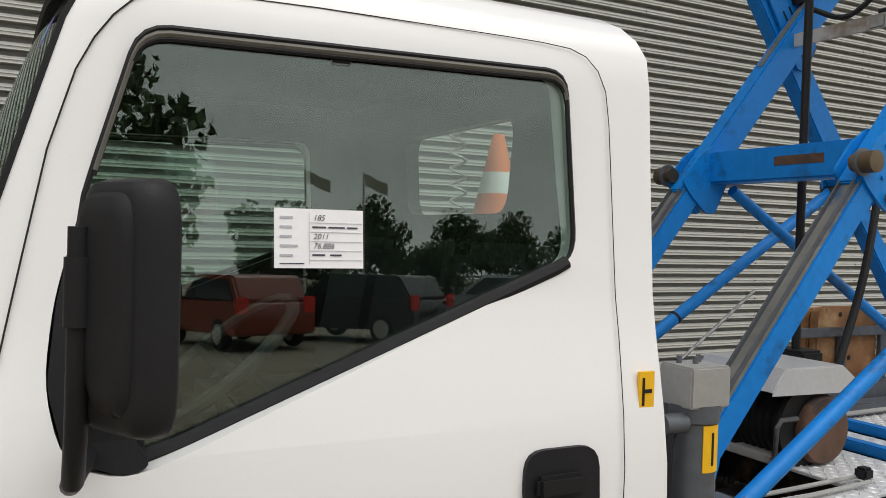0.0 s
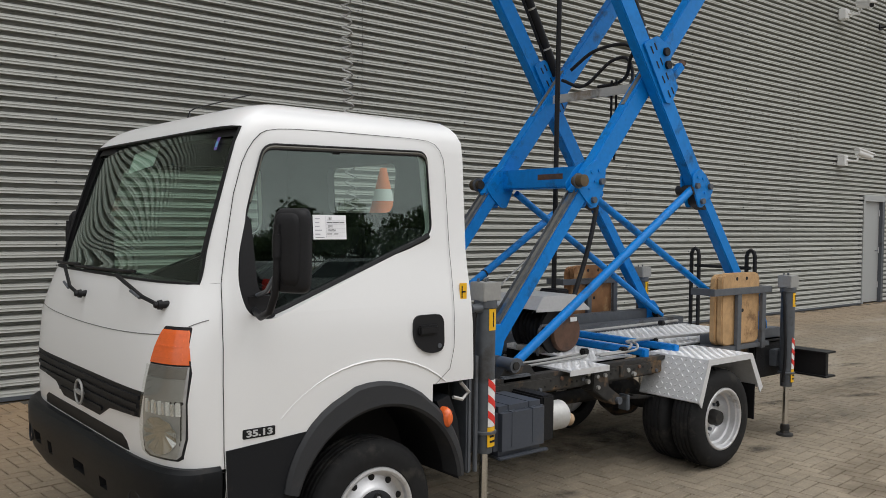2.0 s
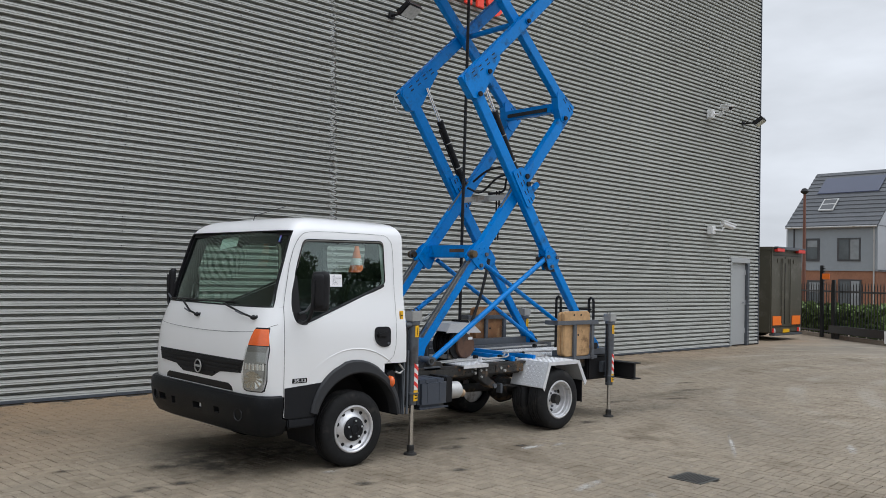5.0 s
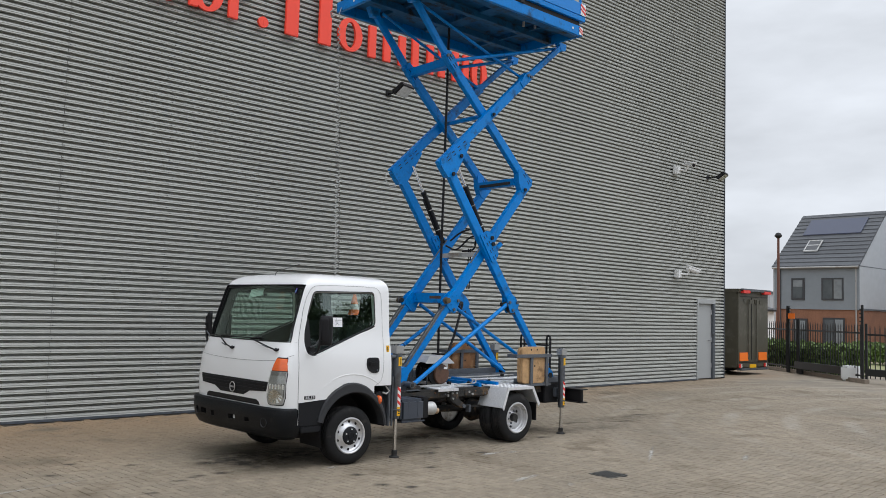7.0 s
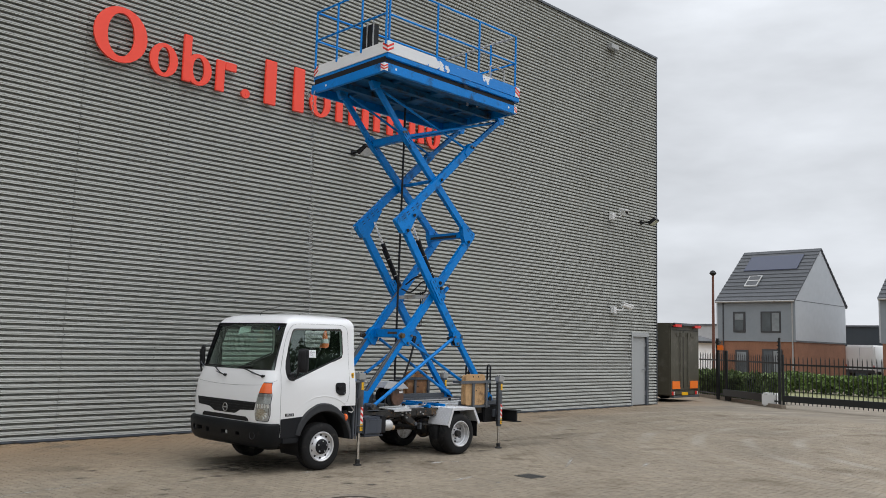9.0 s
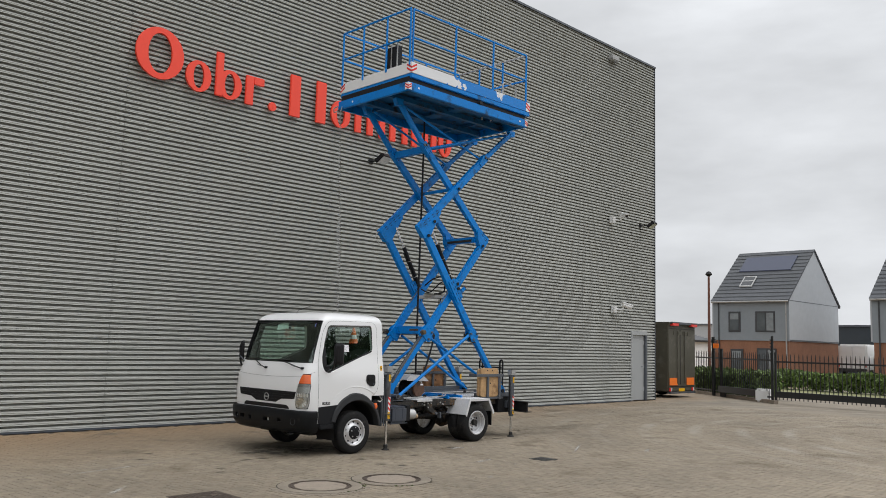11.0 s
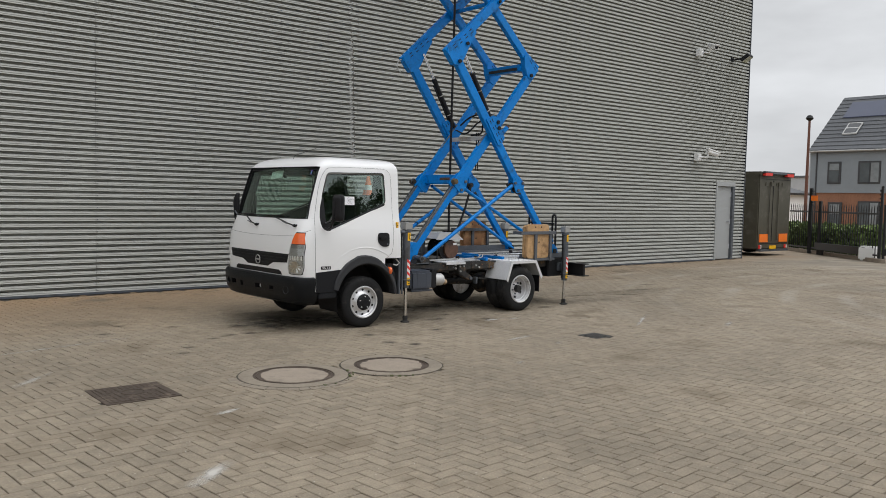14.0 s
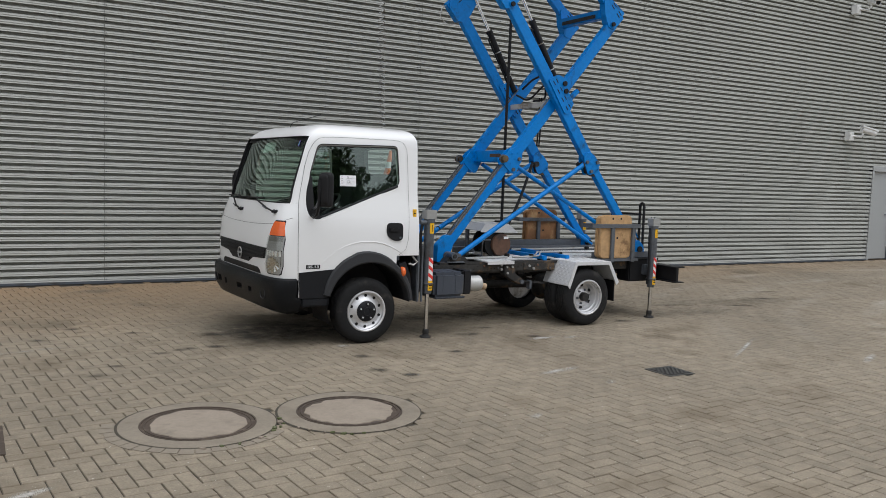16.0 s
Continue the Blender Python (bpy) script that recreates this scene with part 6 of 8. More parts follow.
# wheels
def wheel(name, x, y, front, inner=False):
    """A tyre from y inwards, with its rim, hub and nuts."""
    tread = [(0.205, 0.02), (0.215, 0.004), (0.25, 0.0), (0.295, 0.006), (0.312, 0.016), (0.328, 0.034)]
    for a in (0.055, 0.085, 0.115, 0.145):
        tread += [(0.331, a - 0.008), (0.322, a - 0.005), (0.322, a + 0.003), (0.331, a + 0.006)]
    tread += [(0.328, 0.166), (0.312, 0.184), (0.295, 0.194), (0.25, 0.2), (0.215, 0.196), (0.205, 0.18)]
    tyre = part(name, bm_turned(tread, (x, y, 0.331), 56, caps=False), RUBBER, truck, "black tyre on a silver steel wheel")
    for k in range(56):
        a = k * math.tau / 56
        for s in ((0.036, 0.05), (0.15, 0.164)):
            bm = bm_box(-0.0085, s[0], 0.30, 0.0085, s[1], 0.3305)
            bm.transform(Matrix.Translation((x, y, 0.331)) @ Matrix.Rotation(a, 4, "Y"))
            if k == 0 and s[0] < 0.1:
                lugs = bm
            else:
                join(lugs, bm)
    tagged(part("tread_lug", lugs, RUBBER, tyre), kind="stuff")
    if inner:
        part("rim", bm_turned([(0.21, 0.05), (0.16, 0.06), (0.05, 0.06)], (x, y, 0.331), 40), RIM, tyre)
        return tyre
    prof = [(0.212, 0.012), (0.207, 0.002), (0.196, 0.0), (0.186, 0.006), (0.184, 0.03), (0.165, 0.042), (0.14, 0.034), (0.118, 0.018), (0.108, 0.012), (0.02, 0.012)] if front else [(0.212, 0.012), (0.207, 0.002), (0.196, 0.0), (0.189, 0.004), (0.186, 0.022), (0.176, 0.026), (0.173, 0.06), (0.160, 0.066), (0.155, 0.105), (0.14, 0.122), (0.115, 0.122), (0.09, 0.10), (0.07, 0.09), (0.02, 0.088)]
    rim = part("rim", bm_turned(prof, (x, y, 0.331), 48, caps=False), RIM, tyre, "silver painted steel rim")
    n, r = (10, 0.158) if front else (6, 0.135)
    for k in range(n):
        a = (k + 0.5) * math.tau / n
        d = 0.038 if front else 0.118
        part("vent_hole", bm_rod((x + r * math.cos(a), y + d - 0.003, 0.331 + r * math.sin(a)), (x + r * math.cos(a), y + d + 0.02, 0.331 + r * math.sin(a)), 0.0155 if front else 0.02, 14), BLACK, tyre)
    if front:
        part("hub_cover", bm_turned([(0.001, -0.012), (0.05, -0.010), (0.085, -0.004), (0.104, 0.006), (0.106, 0.02)], (x, y, 0.331), 36), BUMPER, tyre, "dark grey hub cover")
        part("hub_ring", bm_tube([(x + 0.036 * math.cos(k * math.tau / 20), y - 0.013, 0.331 + 0.042 * math.sin(k * math.tau / 20)) for k in range(20)], 0.004, 6, True), TRIM, tyre)
    else:
        part("hub", bm_turned([(0.001, 0.03), (0.045, 0.032), (0.05, 0.05), (0.055, 0.10)], (x, y, 0.331), 24), CHASSIS, tyre)
    for k in range(5 if front else 6):
        a = (k + 0.2) * math.tau / (5 if front else 6)
        r, d = (0.075, -0.006) if front else (0.083, 0.09)
        if front:
            part("nut_cup", bm_turned([(0.001, d - 0.0035), (0.017, d - 0.0035), (0.0185, d - 0.006), (0.0205, d - 0.005), (0.021, d + 0.004)], (x + r * math.cos(a), y, 0.331 + r * math.sin(a)), 18), BLACK, tyre)
        part("wheel_nut", bm_rod((x + r * math.cos(a), y + d - 0.012, 0.331 + r * math.sin(a)), (x + r * math.cos(a), y + d + 0.01, 0.331 + r * math.sin(a)), 0.009 if front else 0.0125, 6), ALU if front else STEEL, tyre)
    return tyre


def sized(tyre, x, k):
    """Brings a wheel to its true radius, still standing on the ground."""
    m = Matrix.Translation((x, 0, 0)) @ Matrix.Diagonal((k, 1, k, 1)) @ Matrix.Translation((-x, 0, 0))
    for ob in [tyre] + list(tyre.children):
        ob.data.transform(m)


sized(wheel("front_wheel", 0.035, 0.03, True), 0.035, 0.915)
sized(wheel("front_wheel", 0.035, 1.63, True), 0.035, 0.915)
for y, inner in ((0.10, False), (0.32, True), (1.34, True), (1.56, True)):
    sized(wheel("rear_wheel", 2.70, y, False, inner), 2.70, 0.935)


# tread-plate fenders
def tread_marks(bm, origin, u, v, nu, nv, step):
    """Raised lens-shaped marks, turned to and fro, on a plate spanned by u and v."""
    u, v = Vector(u).normalized(), Vector(v).normalized()
    n = u.cross(v).normalized()
    for i in range(nu):
        for j in range(nv):
            c = Vector(origin) + u * (step * (i + 0.5)) + v * (step * (j + 0.5))
            d = (u + v).normalized() if (i + j) % 2 else (u - v).normalized()
            e = n.cross(d)
            vs = [bm.verts.new(c + d * a + e * b + n * h) for a, b, h in ((-0.014, 0, 0.0002), (0, -0.005, 0.0002), (0.014, 0, 0.0002), (0, 0.005, 0.0002), (0, 0, 0.005))]
            for k in range(4):
                bm.faces.new((vs[k], vs[(k + 1) % 4], vs[4]))


FENDER = [(2.405, 0.45), (2.50, 0.70), (2.985, 0.70), (3.115, 0.47)]
for near in (True, False):
    fix = (lambda b: b) if near else mirror_y
    inside = [(2.75 + (x - 2.75) * 0.985, z - 0.006) for x, z in FENDER[::-1]]
    bm = bm_prism(FENDER + inside, 0.092, 0.53)
    fender = part("rear_fender", fix(bm), TREAD, truck, "aluminium tread-plate fender")
    lip = [(x, z) for x, z in FENDER] + [(x + dx, z - 0.035) for (x, z), dx in zip(FENDER[::-1], (-0.03, -0.025, 0.025, 0.03))]
    part("fender_lip", fix(bm_prism(lip, 0.086, 0.094)), TREAD, fender)
    if near:
        marks = bmesh.new()
        for (xa, za), (xb, zb) in zip(FENDER, FENDER[1:]):
            length = math.hypot(xb - xa, zb - za)
            tread_marks(marks, (xa, 0.524, za), (0, -1, 0), (xb - xa, 0, zb - za), 13, int(length / 0.033), 0.033)
        tagged(part("tread_relief", marks, TREAD, fender), kind="stuff")
    part("mud_flap", fix(bm_box(3.085, 0.13, 0.25, 3.095, 0.50, 0.48)), TRIM, fender)


# jacks
def jack(name, x, y, top, low, face=-100, near=True):
    body = part(name, bm_turned([(0.04, low), (0.042, low + 0.005), (0.042, low + 0.09), (0.049, low + 0.095), (0.049, top - 0.125), (0.055, top - 0.12), (0.055, top - 0.085)], (x, y, 0), 24, "Z"), STEEL, truck, "grey hydraulic jack with red and white stripes")
    part("jack_box", bm_box(x - 0.056, y - 0.05, top - 0.088, x + 0.056, y + 0.05, top, 0.004), GREYCAST, body)
    for k in (-1, 0, 1):
        part("box_bolt", bm_rod((x + 0.028 * k, y + 0.02 * (k % 2), top), (x + 0.028 * k, y + 0.02 * (k % 2), top + 0.016), 0.006, 8), STEEL, body)
    part("collar", bm_turned([(0.045, low + 0.09), (0.06, low + 0.095), (0.06, low + 0.105), (0.045, low + 0.11)], (x, y, 0), 24, "Z", caps=False), STEEL, body)
    part("ram", bm_rod((x, y, 0.05), (x, y, low + 0.02), 0.021, 18), CHROME, body, "bare steel ram")
    part("ram_joint", bm_turned([(0.022, 0.085), (0.03, 0.08), (0.034, 0.05), (0.028, 0.035)], (x, y, 0), 18, "Z"), CHASSIS, body)
    part("foot_plate", bm_turned([(0.022, 0.05), (0.03, 0.035), (0.034, 0.022), (0.056, 0.016), (0.060, 0.002), (0.056, 0.0)], (x, y, 0), 28, "Z"), CHASSIS, body, "dark round foot plate")
    part("warning_label", bm_ring_patch(x, y, 0.049, face - 10, face + 48, top - 0.225, top - 0.125), YELLOW, body, "yellow label with black mark")
    part("label_mark", bm_ring_patch(x, y, 0.0505, face + 14, face + 20, top - 0.21, top - 0.14), BLACK, body)
    part("stripe_plate", bm_ring_patch(x, y, 0.049, face - 10, face + 55, low + 0.13, low + 0.35), SIGNAL_WHITE, body)
    for k in range(3):
        part("stripe", bm_ring_patch(x, y, 0.0505, face - 10, face + 55, low + 0.145 + 0.075 * k + 0.03, low + 0.18 + 0.075 * k + 0.03, -0.045), SIGNAL_RED, body)
    part("maker_label", bm_ring_patch(x, y, 0.049, face - 12, face + 55, low + 0.035, low + 0.128), YELLOW, body)
    part("label_bar", bm_ring_patch(x, y, 0.0505, face + 2, face + 40, low + 0.08, low + 0.09), BLACK, body)
    part("label_bar", bm_ring_patch(x, y, 0.0505, face + 2, face + 44, low + 0.055, low + 0.065), BLACK, body)
    return body


for x, y, top, low in ((0.708, 0.12, 1.24, 0.43), (3.80, 0.30, 1.165, 0.36), (0.708, 1.74, 1.24, 0.43), (3.80, 1.60, 1.165, 0.36)):
    body = jack("jack", x, y, top, low)
    yin = 0.46 if y < YC else 1.40
    part("outrigger_beam", bm_box(x - 0.06, min(y, yin) + (0.05 if y < YC else 0), 0.50, x + 0.06, max(y, yin) - (0 if y < YC else 0.05), 0.62, 0.006), STEEL, body)
part("jack_hose", bm_tube(bend([(0.62, 0.10, 1.13), (0.605, 0.09, 1.0), (0.61, 0.10, 0.7), (0.60, 0.10, 0.45)]), 0.013, 8), TRIM, truck)
part("jack_pipe", bm_tube([(0.628, 0.09, 0.90), (0.628, 0.09, 0.36)], 0.011, 8), STEEL, truck)
part("jack_fitting", bm_rod((0.60, 0.10, 1.12), (0.66, 0.10, 1.12), 0.022, 12), STEEL, truck)
part("jack_hose", bm_tube(bend([(3.74, 0.30, 1.05), (3.72, 0.28, 0.9), (3.725, 0.27, 0.6), (3.72, 0.28, 0.4)]), 0.011, 8), TRIM, truck)

# deck
for x0, x1, y0, y1 in ((1.535, 1.868, 0.335, 0.60), (1.872, 2.29, 0.50, 1.32), (2.39, 2.60, 0.60, 1.32), (2.72, 4.0, 0.60, 1.34)):
    deck = part("deck_plate", bm_box(x0, y0, 0.688, x1, y1, 0.70, 0.002), TREAD, truck, "aluminium tread-plate deck")
    marks = bmesh.new()
    tread_marks(marks, (x0, y0, 0.7005), (1, 0, 0), (0, 1, 0), int((x1 - x0) / 0.035), int((y1 - y0) / 0.035), 0.035)
    tagged(part("tread_relief", marks, TREAD, deck), kind="stuff")
part("deck_edge", bm_box(1.535, 0.329, 0.668, 1.868, 0.334, 0.70), TREAD, truck)
for y in (0.40, 1.46):
    part("deck_bearer", bm_box(1.0, y, 0.665, 4.0, y + 0.06, 0.69, 0.003), CHASSIS, truck)
for x in (2.345, 2.66):
    part("blue_cross_rail", bm_box(x - 0.028, 0.44, 0.695, x + 0.028, 1.42, 0.738, 0.005), BLUE, truck, "blue steel cross rail")
    part("rail_post", bm_box(x - 0.024, 0.43, 0.62, x + 0.024, 0.47, 0.736, 0.004), BLUE, truck)
for path in ([(1.32, 0.60, 0.715), (1.62, 0.615, 0.715), (1.95, 0.62, 0.72)], [(1.32, 0.53, 0.712), (1.60, 0.55, 0.712), (1.93, 0.56, 0.72)], [(1.98, 0.50, 0.72), (2.25, 0.46, 0.735), (2.30, 0.47, 0.765), (2.40, 0.58, 0.765), (2.75, 0.66, 0.75), (3.5, 0.66, 0.73)], [(1.98, 0.53, 0.72), (2.22, 0.50, 0.735), (2.28, 0.50, 0.765), (2.38, 0.61, 0.765), (2.75, 0.69, 0.745), (3.5, 0.69, 0.73)]):
    part("grey_pipe", bm_tube(bend(path), 0.008, 8), GREYCAST, truck)
part("pivot_block", bm_box(1.09, 0.40, 0.664, 1.30, 0.54, 0.700, 0.006), STEEL, truck, "grey steel bearing block of the lift")
part("pivot_boss", bm_rod((1.166, 0.385, 0.757), (1.166, 0.50, 0.757), 0.038, 20), STEEL, truck)
part("pivot_pin", bm_rod((1.166, 0.376, 0.757), (1.166, 0.40, 0.757), 0.022, 16), CHASSIS, truck)
for y0, x0, x1 in ((1.30, 2.5, 3.9),):
    part("grey_pipe", bm_tube([(x0, y0, 0.725), ((x0 + x1) / 2, y0 + 0.02, 0.725), (x1, y0 + 0.01, 0.73)], 0.011, 8), GREYCAST, truck)
for x, y in ((1.95, 0.60), (2.72, 0.66), (2.20, 0.50), (2.35, 1.15), (3.60, 1.25)):
    part("coupling", bm_box(x - 0.02, y - 0.02, 0.715, x + 0.03, y + 0.025, 0.755, 0.008), TRIM, truck)
part("side_beam", bm_box(1.7, 1.44, 0.70, 3.75, 1.50, 0.83, 0.006), STEEL, truck, "dark grey steel side beam")
part("track_channel", bm_box(3.1, 0.46, 0.69, 4.0, 0.56, 0.76, 0.005), STEEL, truck)
part("track_channel", bm_box(1.0, 1.32, 0.69, 4.0, 1.42, 0.76, 0.005), STEEL, truck)
part("rear_box", bm_box(3.55, 0.40, 0.42, 3.98, 0.62, 0.69, 0.012), TRIM, truck)
part("rear_beam", bm_box(4.02, 0.12, 0.425, 4.06, 1.74, 0.605, 0.003), BLACK, truck, "black rear under-run beam")
for z in (0.425, 0.60):
    part("beam_flange", bm_box(3.99, 0.10, z, 4.13, 1.76, z + 0.012), BLACK, truck)
part("plate_stay", bm_box(3.60, 0.45, 0.45, 4.03, 0.53, 0.57, 0.004), CHASSIS, truck)
part("plate_stay", bm_box(3.60, 1.33, 0.45, 4.03, 1.41, 0.57, 0.004), CHASSIS, truck)
for y in (0.72, 1.22):
    part("hoop_handle", bm_tube([(4.0, y - 0.035, 0.66), (4.0, y - 0.035, 1.28), (4.0, y - 0.025, 1.315), (4.0, y, 1.33), (4.0, y + 0.025, 1.315), (4.0, y + 0.035, 1.28), (4.0, y + 0.035, 0.66)], 0.016, 8), BLACK, truck, "black tubular grab hoop")
part("hoop_bar", bm_rod((4.0, 0.72, 1.19), (4.0, 1.22, 1.19), 0.013, 10), BLACK, truck)
# hose reel under a sheet-metal cover
RX, RY, RZ = 1.96, 0.86, 0.84
reel = part("hose_reel", bm_turned([(0.05, -0.03), (0.150, -0.028), (0.153, -0.01), (0.105, 0.0), (0.105, 0.20), (0.153, 0.21), (0.150, 0.235), (0.05, 0.24)], (RX, RY, RZ), 44, "Y"), BLACK, truck, "black hose reel with a rusty side disc")
for k in range(6):
    part("hose_turn", bm_tube([(RX + 0.118 * math.cos(a * math.tau / 32), RY + 0.016 + 0.034 * k, RZ + 0.118 * math.sin(a * math.tau / 32)) for a in range(32)], 0.016, 6, True), TRIM, reel)
part("rusty_disc", bm_turned([(0.01, -0.066), (0.118, -0.064), (0.126, -0.052), (0.126, -0.034), (0.02, -0.03)], (RX + 0.05, RY, RZ - 0.01), 36, "Y"), RUSTY, reel)
part("disc_label", bm_box(RX + 0.075, RY - 0.0675, RZ + 0.055, RX + 0.135, RY - 0.064, RZ + 0.082), SIGNAL_WHITE, reel)
part("reel_stand", bm_box(RX - 0.13, RY + 0.02, 0.70, RX + 0.14, RY + 0.22, 0.735, 0.006), OFFWHITE, reel)
part("reel_bracket", bm_tube([(RX - 0.20, RY - 0.05, 0.70), (RX - 0.20, RY - 0.06, 0.86), (RX - 0.18, RY - 0.06, 0.885), (RX - 0.10, RY - 0.06, 0.885)], 0.009, 8), STEEL, reel)
HOOD = [(RX - 0.23, 0.985), (RX - 0.17, 1.065), (RX + 0.13, 1.065), (RX + 0.26, 0.975)]
bm = bmesh.new()
for (xa, za), (xb, zb) in zip(HOOD, HOOD[1:]):
    bm.faces.new([bm.verts.new(p) for p in ((xa, RY - 0.06, za), (xb, RY - 0.06, zb), (xb, RY + 0.32, zb), (xa, RY + 0.32, za))])
for y in (RY - 0.06, RY + 0.32):
    bm.faces.new([bm.verts.new((x, y, z)) for x, z in HOOD + [(RX + 0.26, 0.962), (RX - 0.23, 0.972)]])
bmesh.ops.remove_doubles(bm, verts=bm.verts, dist=0.001)
bmesh.ops.solidify(bm, geom=bm.faces[:], thickness=0.004)
part("reel_cover", bm, ALU, reel, "bent aluminium reel cover")
for x in (RX - 0.20, RX + 0.22):
    part("cover_leg", bm_box(x - 0.012, RY + 0.24, 0.69, x + 0.012, RY + 0.29, 0.99), STEEL, reel)
for x in (1.12, 1.20):
    part("yellow_block", bm_box(x, 0.60, 0.70, x + 0.06, 0.68, 0.92, 0.006), YELLOW, truck)


# pad holders and their wooden pads
def pad_and_holder(near):
    fix = (lambda b: b) if near else (lambda b: (bmesh.ops.translate(b, vec=(-0.16, 1.20, 0), verts=b.verts), b)[1])
    y0 = 0.355
    holder = part("pad_holder", fix(bm_box(2.90, y0 - 0.035, 1.05, 3.62, y0 - 0.005, 1.095, 0.003)), STEEL, truck, "dark grey angle-iron pad holder")
    for x in (2.92, 3.56):
        part("holder_side", fix(bm_box(x, y0 - 0.005, 1.05, x + 0.04, y0 + 0.16, 1.095, 0.003)), STEEL, holder)
    for x in (3.19, 3.50):
        part("holder_post", fix(bm_box(x, y0 - 0.03, 0.66, x + 0.05, y0 - 0.004, 1.06, 0.003)), STEEL, holder)
    part("holder_tray", fix(bm_box(3.0, y0 - 0.02, 0.668, 3.62, y0 + 0.16, 0.70, 0.003)), STEEL, holder)
    for k, (dx, top, bottom) in enumerate(((0.0, 1.195, 0.702), (-0.008, 1.185, 0.702))):
        ya = y0 + 0.002 + 0.050 * k
        outline = rounded([(3.055 + dx, bottom), (3.515 + dx, bottom), (3.515 + dx, top), (3.055 + dx, top)], 0.06)
        bm = bm_prism(outline, ya, ya + 0.046, bevel=0.008)
        pad = solo("wooden_pad", fix(bm), WOOD if near else OLD_WOOD, "worn pale wooden jack pad with rounded corners, in a steel holder" if near else "rust-stained wooden jack pad standing in a steel holder", "wooden pad", "wooden jack pads")
        if k == 0:
            for x, z in ((3.225, 1.155), (3.345, 1.155), (3.30, 0.935)):
                part("grip_hole", fix(bm_rod((x, ya - 0.0015, z), (x, ya + 0.01, z), 0.013, 12)), BLACK, pad)


pad_and_holder(True)
pad_and_holder(False)

# card in the door window, and the cone behind the cab
NOTE = lambda x0, z0, x1, z1, d: side_sheet([(x0, z0), (x1, z0), (x1, z1), (x0, z1)], True, d, 0.0008)
note = solo("paper_note", NOTE(-0.222, 1.43, -0.068, 1.528, 0.009), PAPER, "white handwritten card taped to the side window", "card")
for k in range(5):
    z = 1.513 - 0.0155 * k
    part("rule", NOTE(-0.162, z - 0.0078, -0.07, z - 0.0073, 0.0078), RULE, note)
    part("print_bar", NOTE(-0.213, z - 0.002, -0.213 + (0.022, 0.02, 0.02, 0.03, 0.022)[k], z + 0.002, 0.0078), RULE, note)
part("rule", NOTE(-0.1635, 1.437, -0.163, 1.522, 0.0078), RULE, note)
for x0, x1, z in ((-0.158, -0.134, 1.4965), (-0.130, -0.101, 1.4965), (-0.097, -0.078, 1.4965), (-0.158, -0.136, 1.4505), (-0.127, -0.107, 1.4505)):
    part("writing_bar", NOTE(x0, z, x1, z + 0.0028, 0.0078), INK, note)
part("drawing_bar", NOTE(-0.213, 1.437, -0.172, 1.4385, 0.0078), INK, note)
for text, z in (("185", 1.513), ("2011", 1.482), ("76.886", 1.4665)):
    c = bpy.data.curves.new("handwriting", "FONT")
    c.body, c.size, c.shear, c.align_y = text, 0.0135, 0.3, "CENTER"
    o = bpy.data.objects.new("handwriting", c)
    scene.collection.objects.link(o)
    bpy.context.view_layer.update()
    me = bpy.data.meshes.new_from_object(o.evaluated_get(bpy.context.evaluated_depsgraph_get()))
    bpy.data.objects.remove(o)
    me.transform(Matrix.Translation((-0.157, side_y(z) + 0.0077, z)) @ pose(0, 0, 0, 90 - 8, 0, 0))
    me.materials.clear()
    me.materials.append(INK)
    ob = new("handwriting", me)
    ob.parent = note
note.location = CAB_OFFSET
cone = thing("traffic_cone", (0.675, 0.93, 1.545), "orange and white plastic traffic cone standing behind the cab", "traffic cone")
part("cone_base", bm_box(0.582, 0.835, 1.545, 0.768, 1.025, 1.562, 0.006), CONE_ORANGE, cone)
for z0, z1, m in ((1.56, 1.63, CONE_ORANGE), (1.63, 1.695, SIGNAL_WHITE), (1.695, 1.765, CONE_ORANGE), (1.765, 1.81, CONE_ORANGE)):
    r = lambda z: 0.075 - 0.058 * (z - 1.56) / 0.25
    part("cone_band", bm_turned([(r(z0), z0), (r(z1), z1)], (0.675, 0.93, 0), 24, "Z"), m, cone)

# ---- the scissor lift ----
lift = thing("scissor_lift", (2.4, YC, 0.66), "blue steel scissor lift raised high over the truck", "scissor lift")

YL = 1.0


def both(name, make, material, label=""):
    """A part on the near side, and its mirror image on the far side."""
    for near in (True, False):
        bm = make()
        part(name, bm if near else mirror_y(bm, 0.0, 2 * (YL - YC)), material, lift, label)


def xz(p, y):
    return (p[0], y, p[1])


FOOT_F, FOOT_R, KNEE_F, KNEE_R = (1.14, 0.80), (3.735, 0.80), (1.915, 1.75), (2.985, 1.757)
JOINT_L, JOINT_R, TIP_L, TIP_R = (1.81, 3.37), (3.265, 3.37), (1.60, 3.455), (3.37, 3.40)
ELBOW_F, ELBOW_R, TOP_F, TOP_R = (1.78, 4.88), (3.168, 4.90), (1.15, 5.55), (3.94, 5.56)
YA, YB = 0.60, 0.52
GRIMY_TOP = mat("grey_grimy_beam_top", (0.16, 0.16, 0.15), 0.7, vary=0.3, grain=20, blotch=4, dirt=(0.03, 0.09, 0.20), dirt_amount=0.3, dirt_scale=6, spec=0.25)
both("lower_leg", lambda: bm_beam(xz(FOOT_F, YA), xz(KNEE_F, YA), 0.085, 0.088), BLUE, "blue box-section leg")
both("lower_leg", lambda: bm_beam(xz(FOOT_R, YB), xz(KNEE_R, YB), 0.075, 0.088), BLUE)
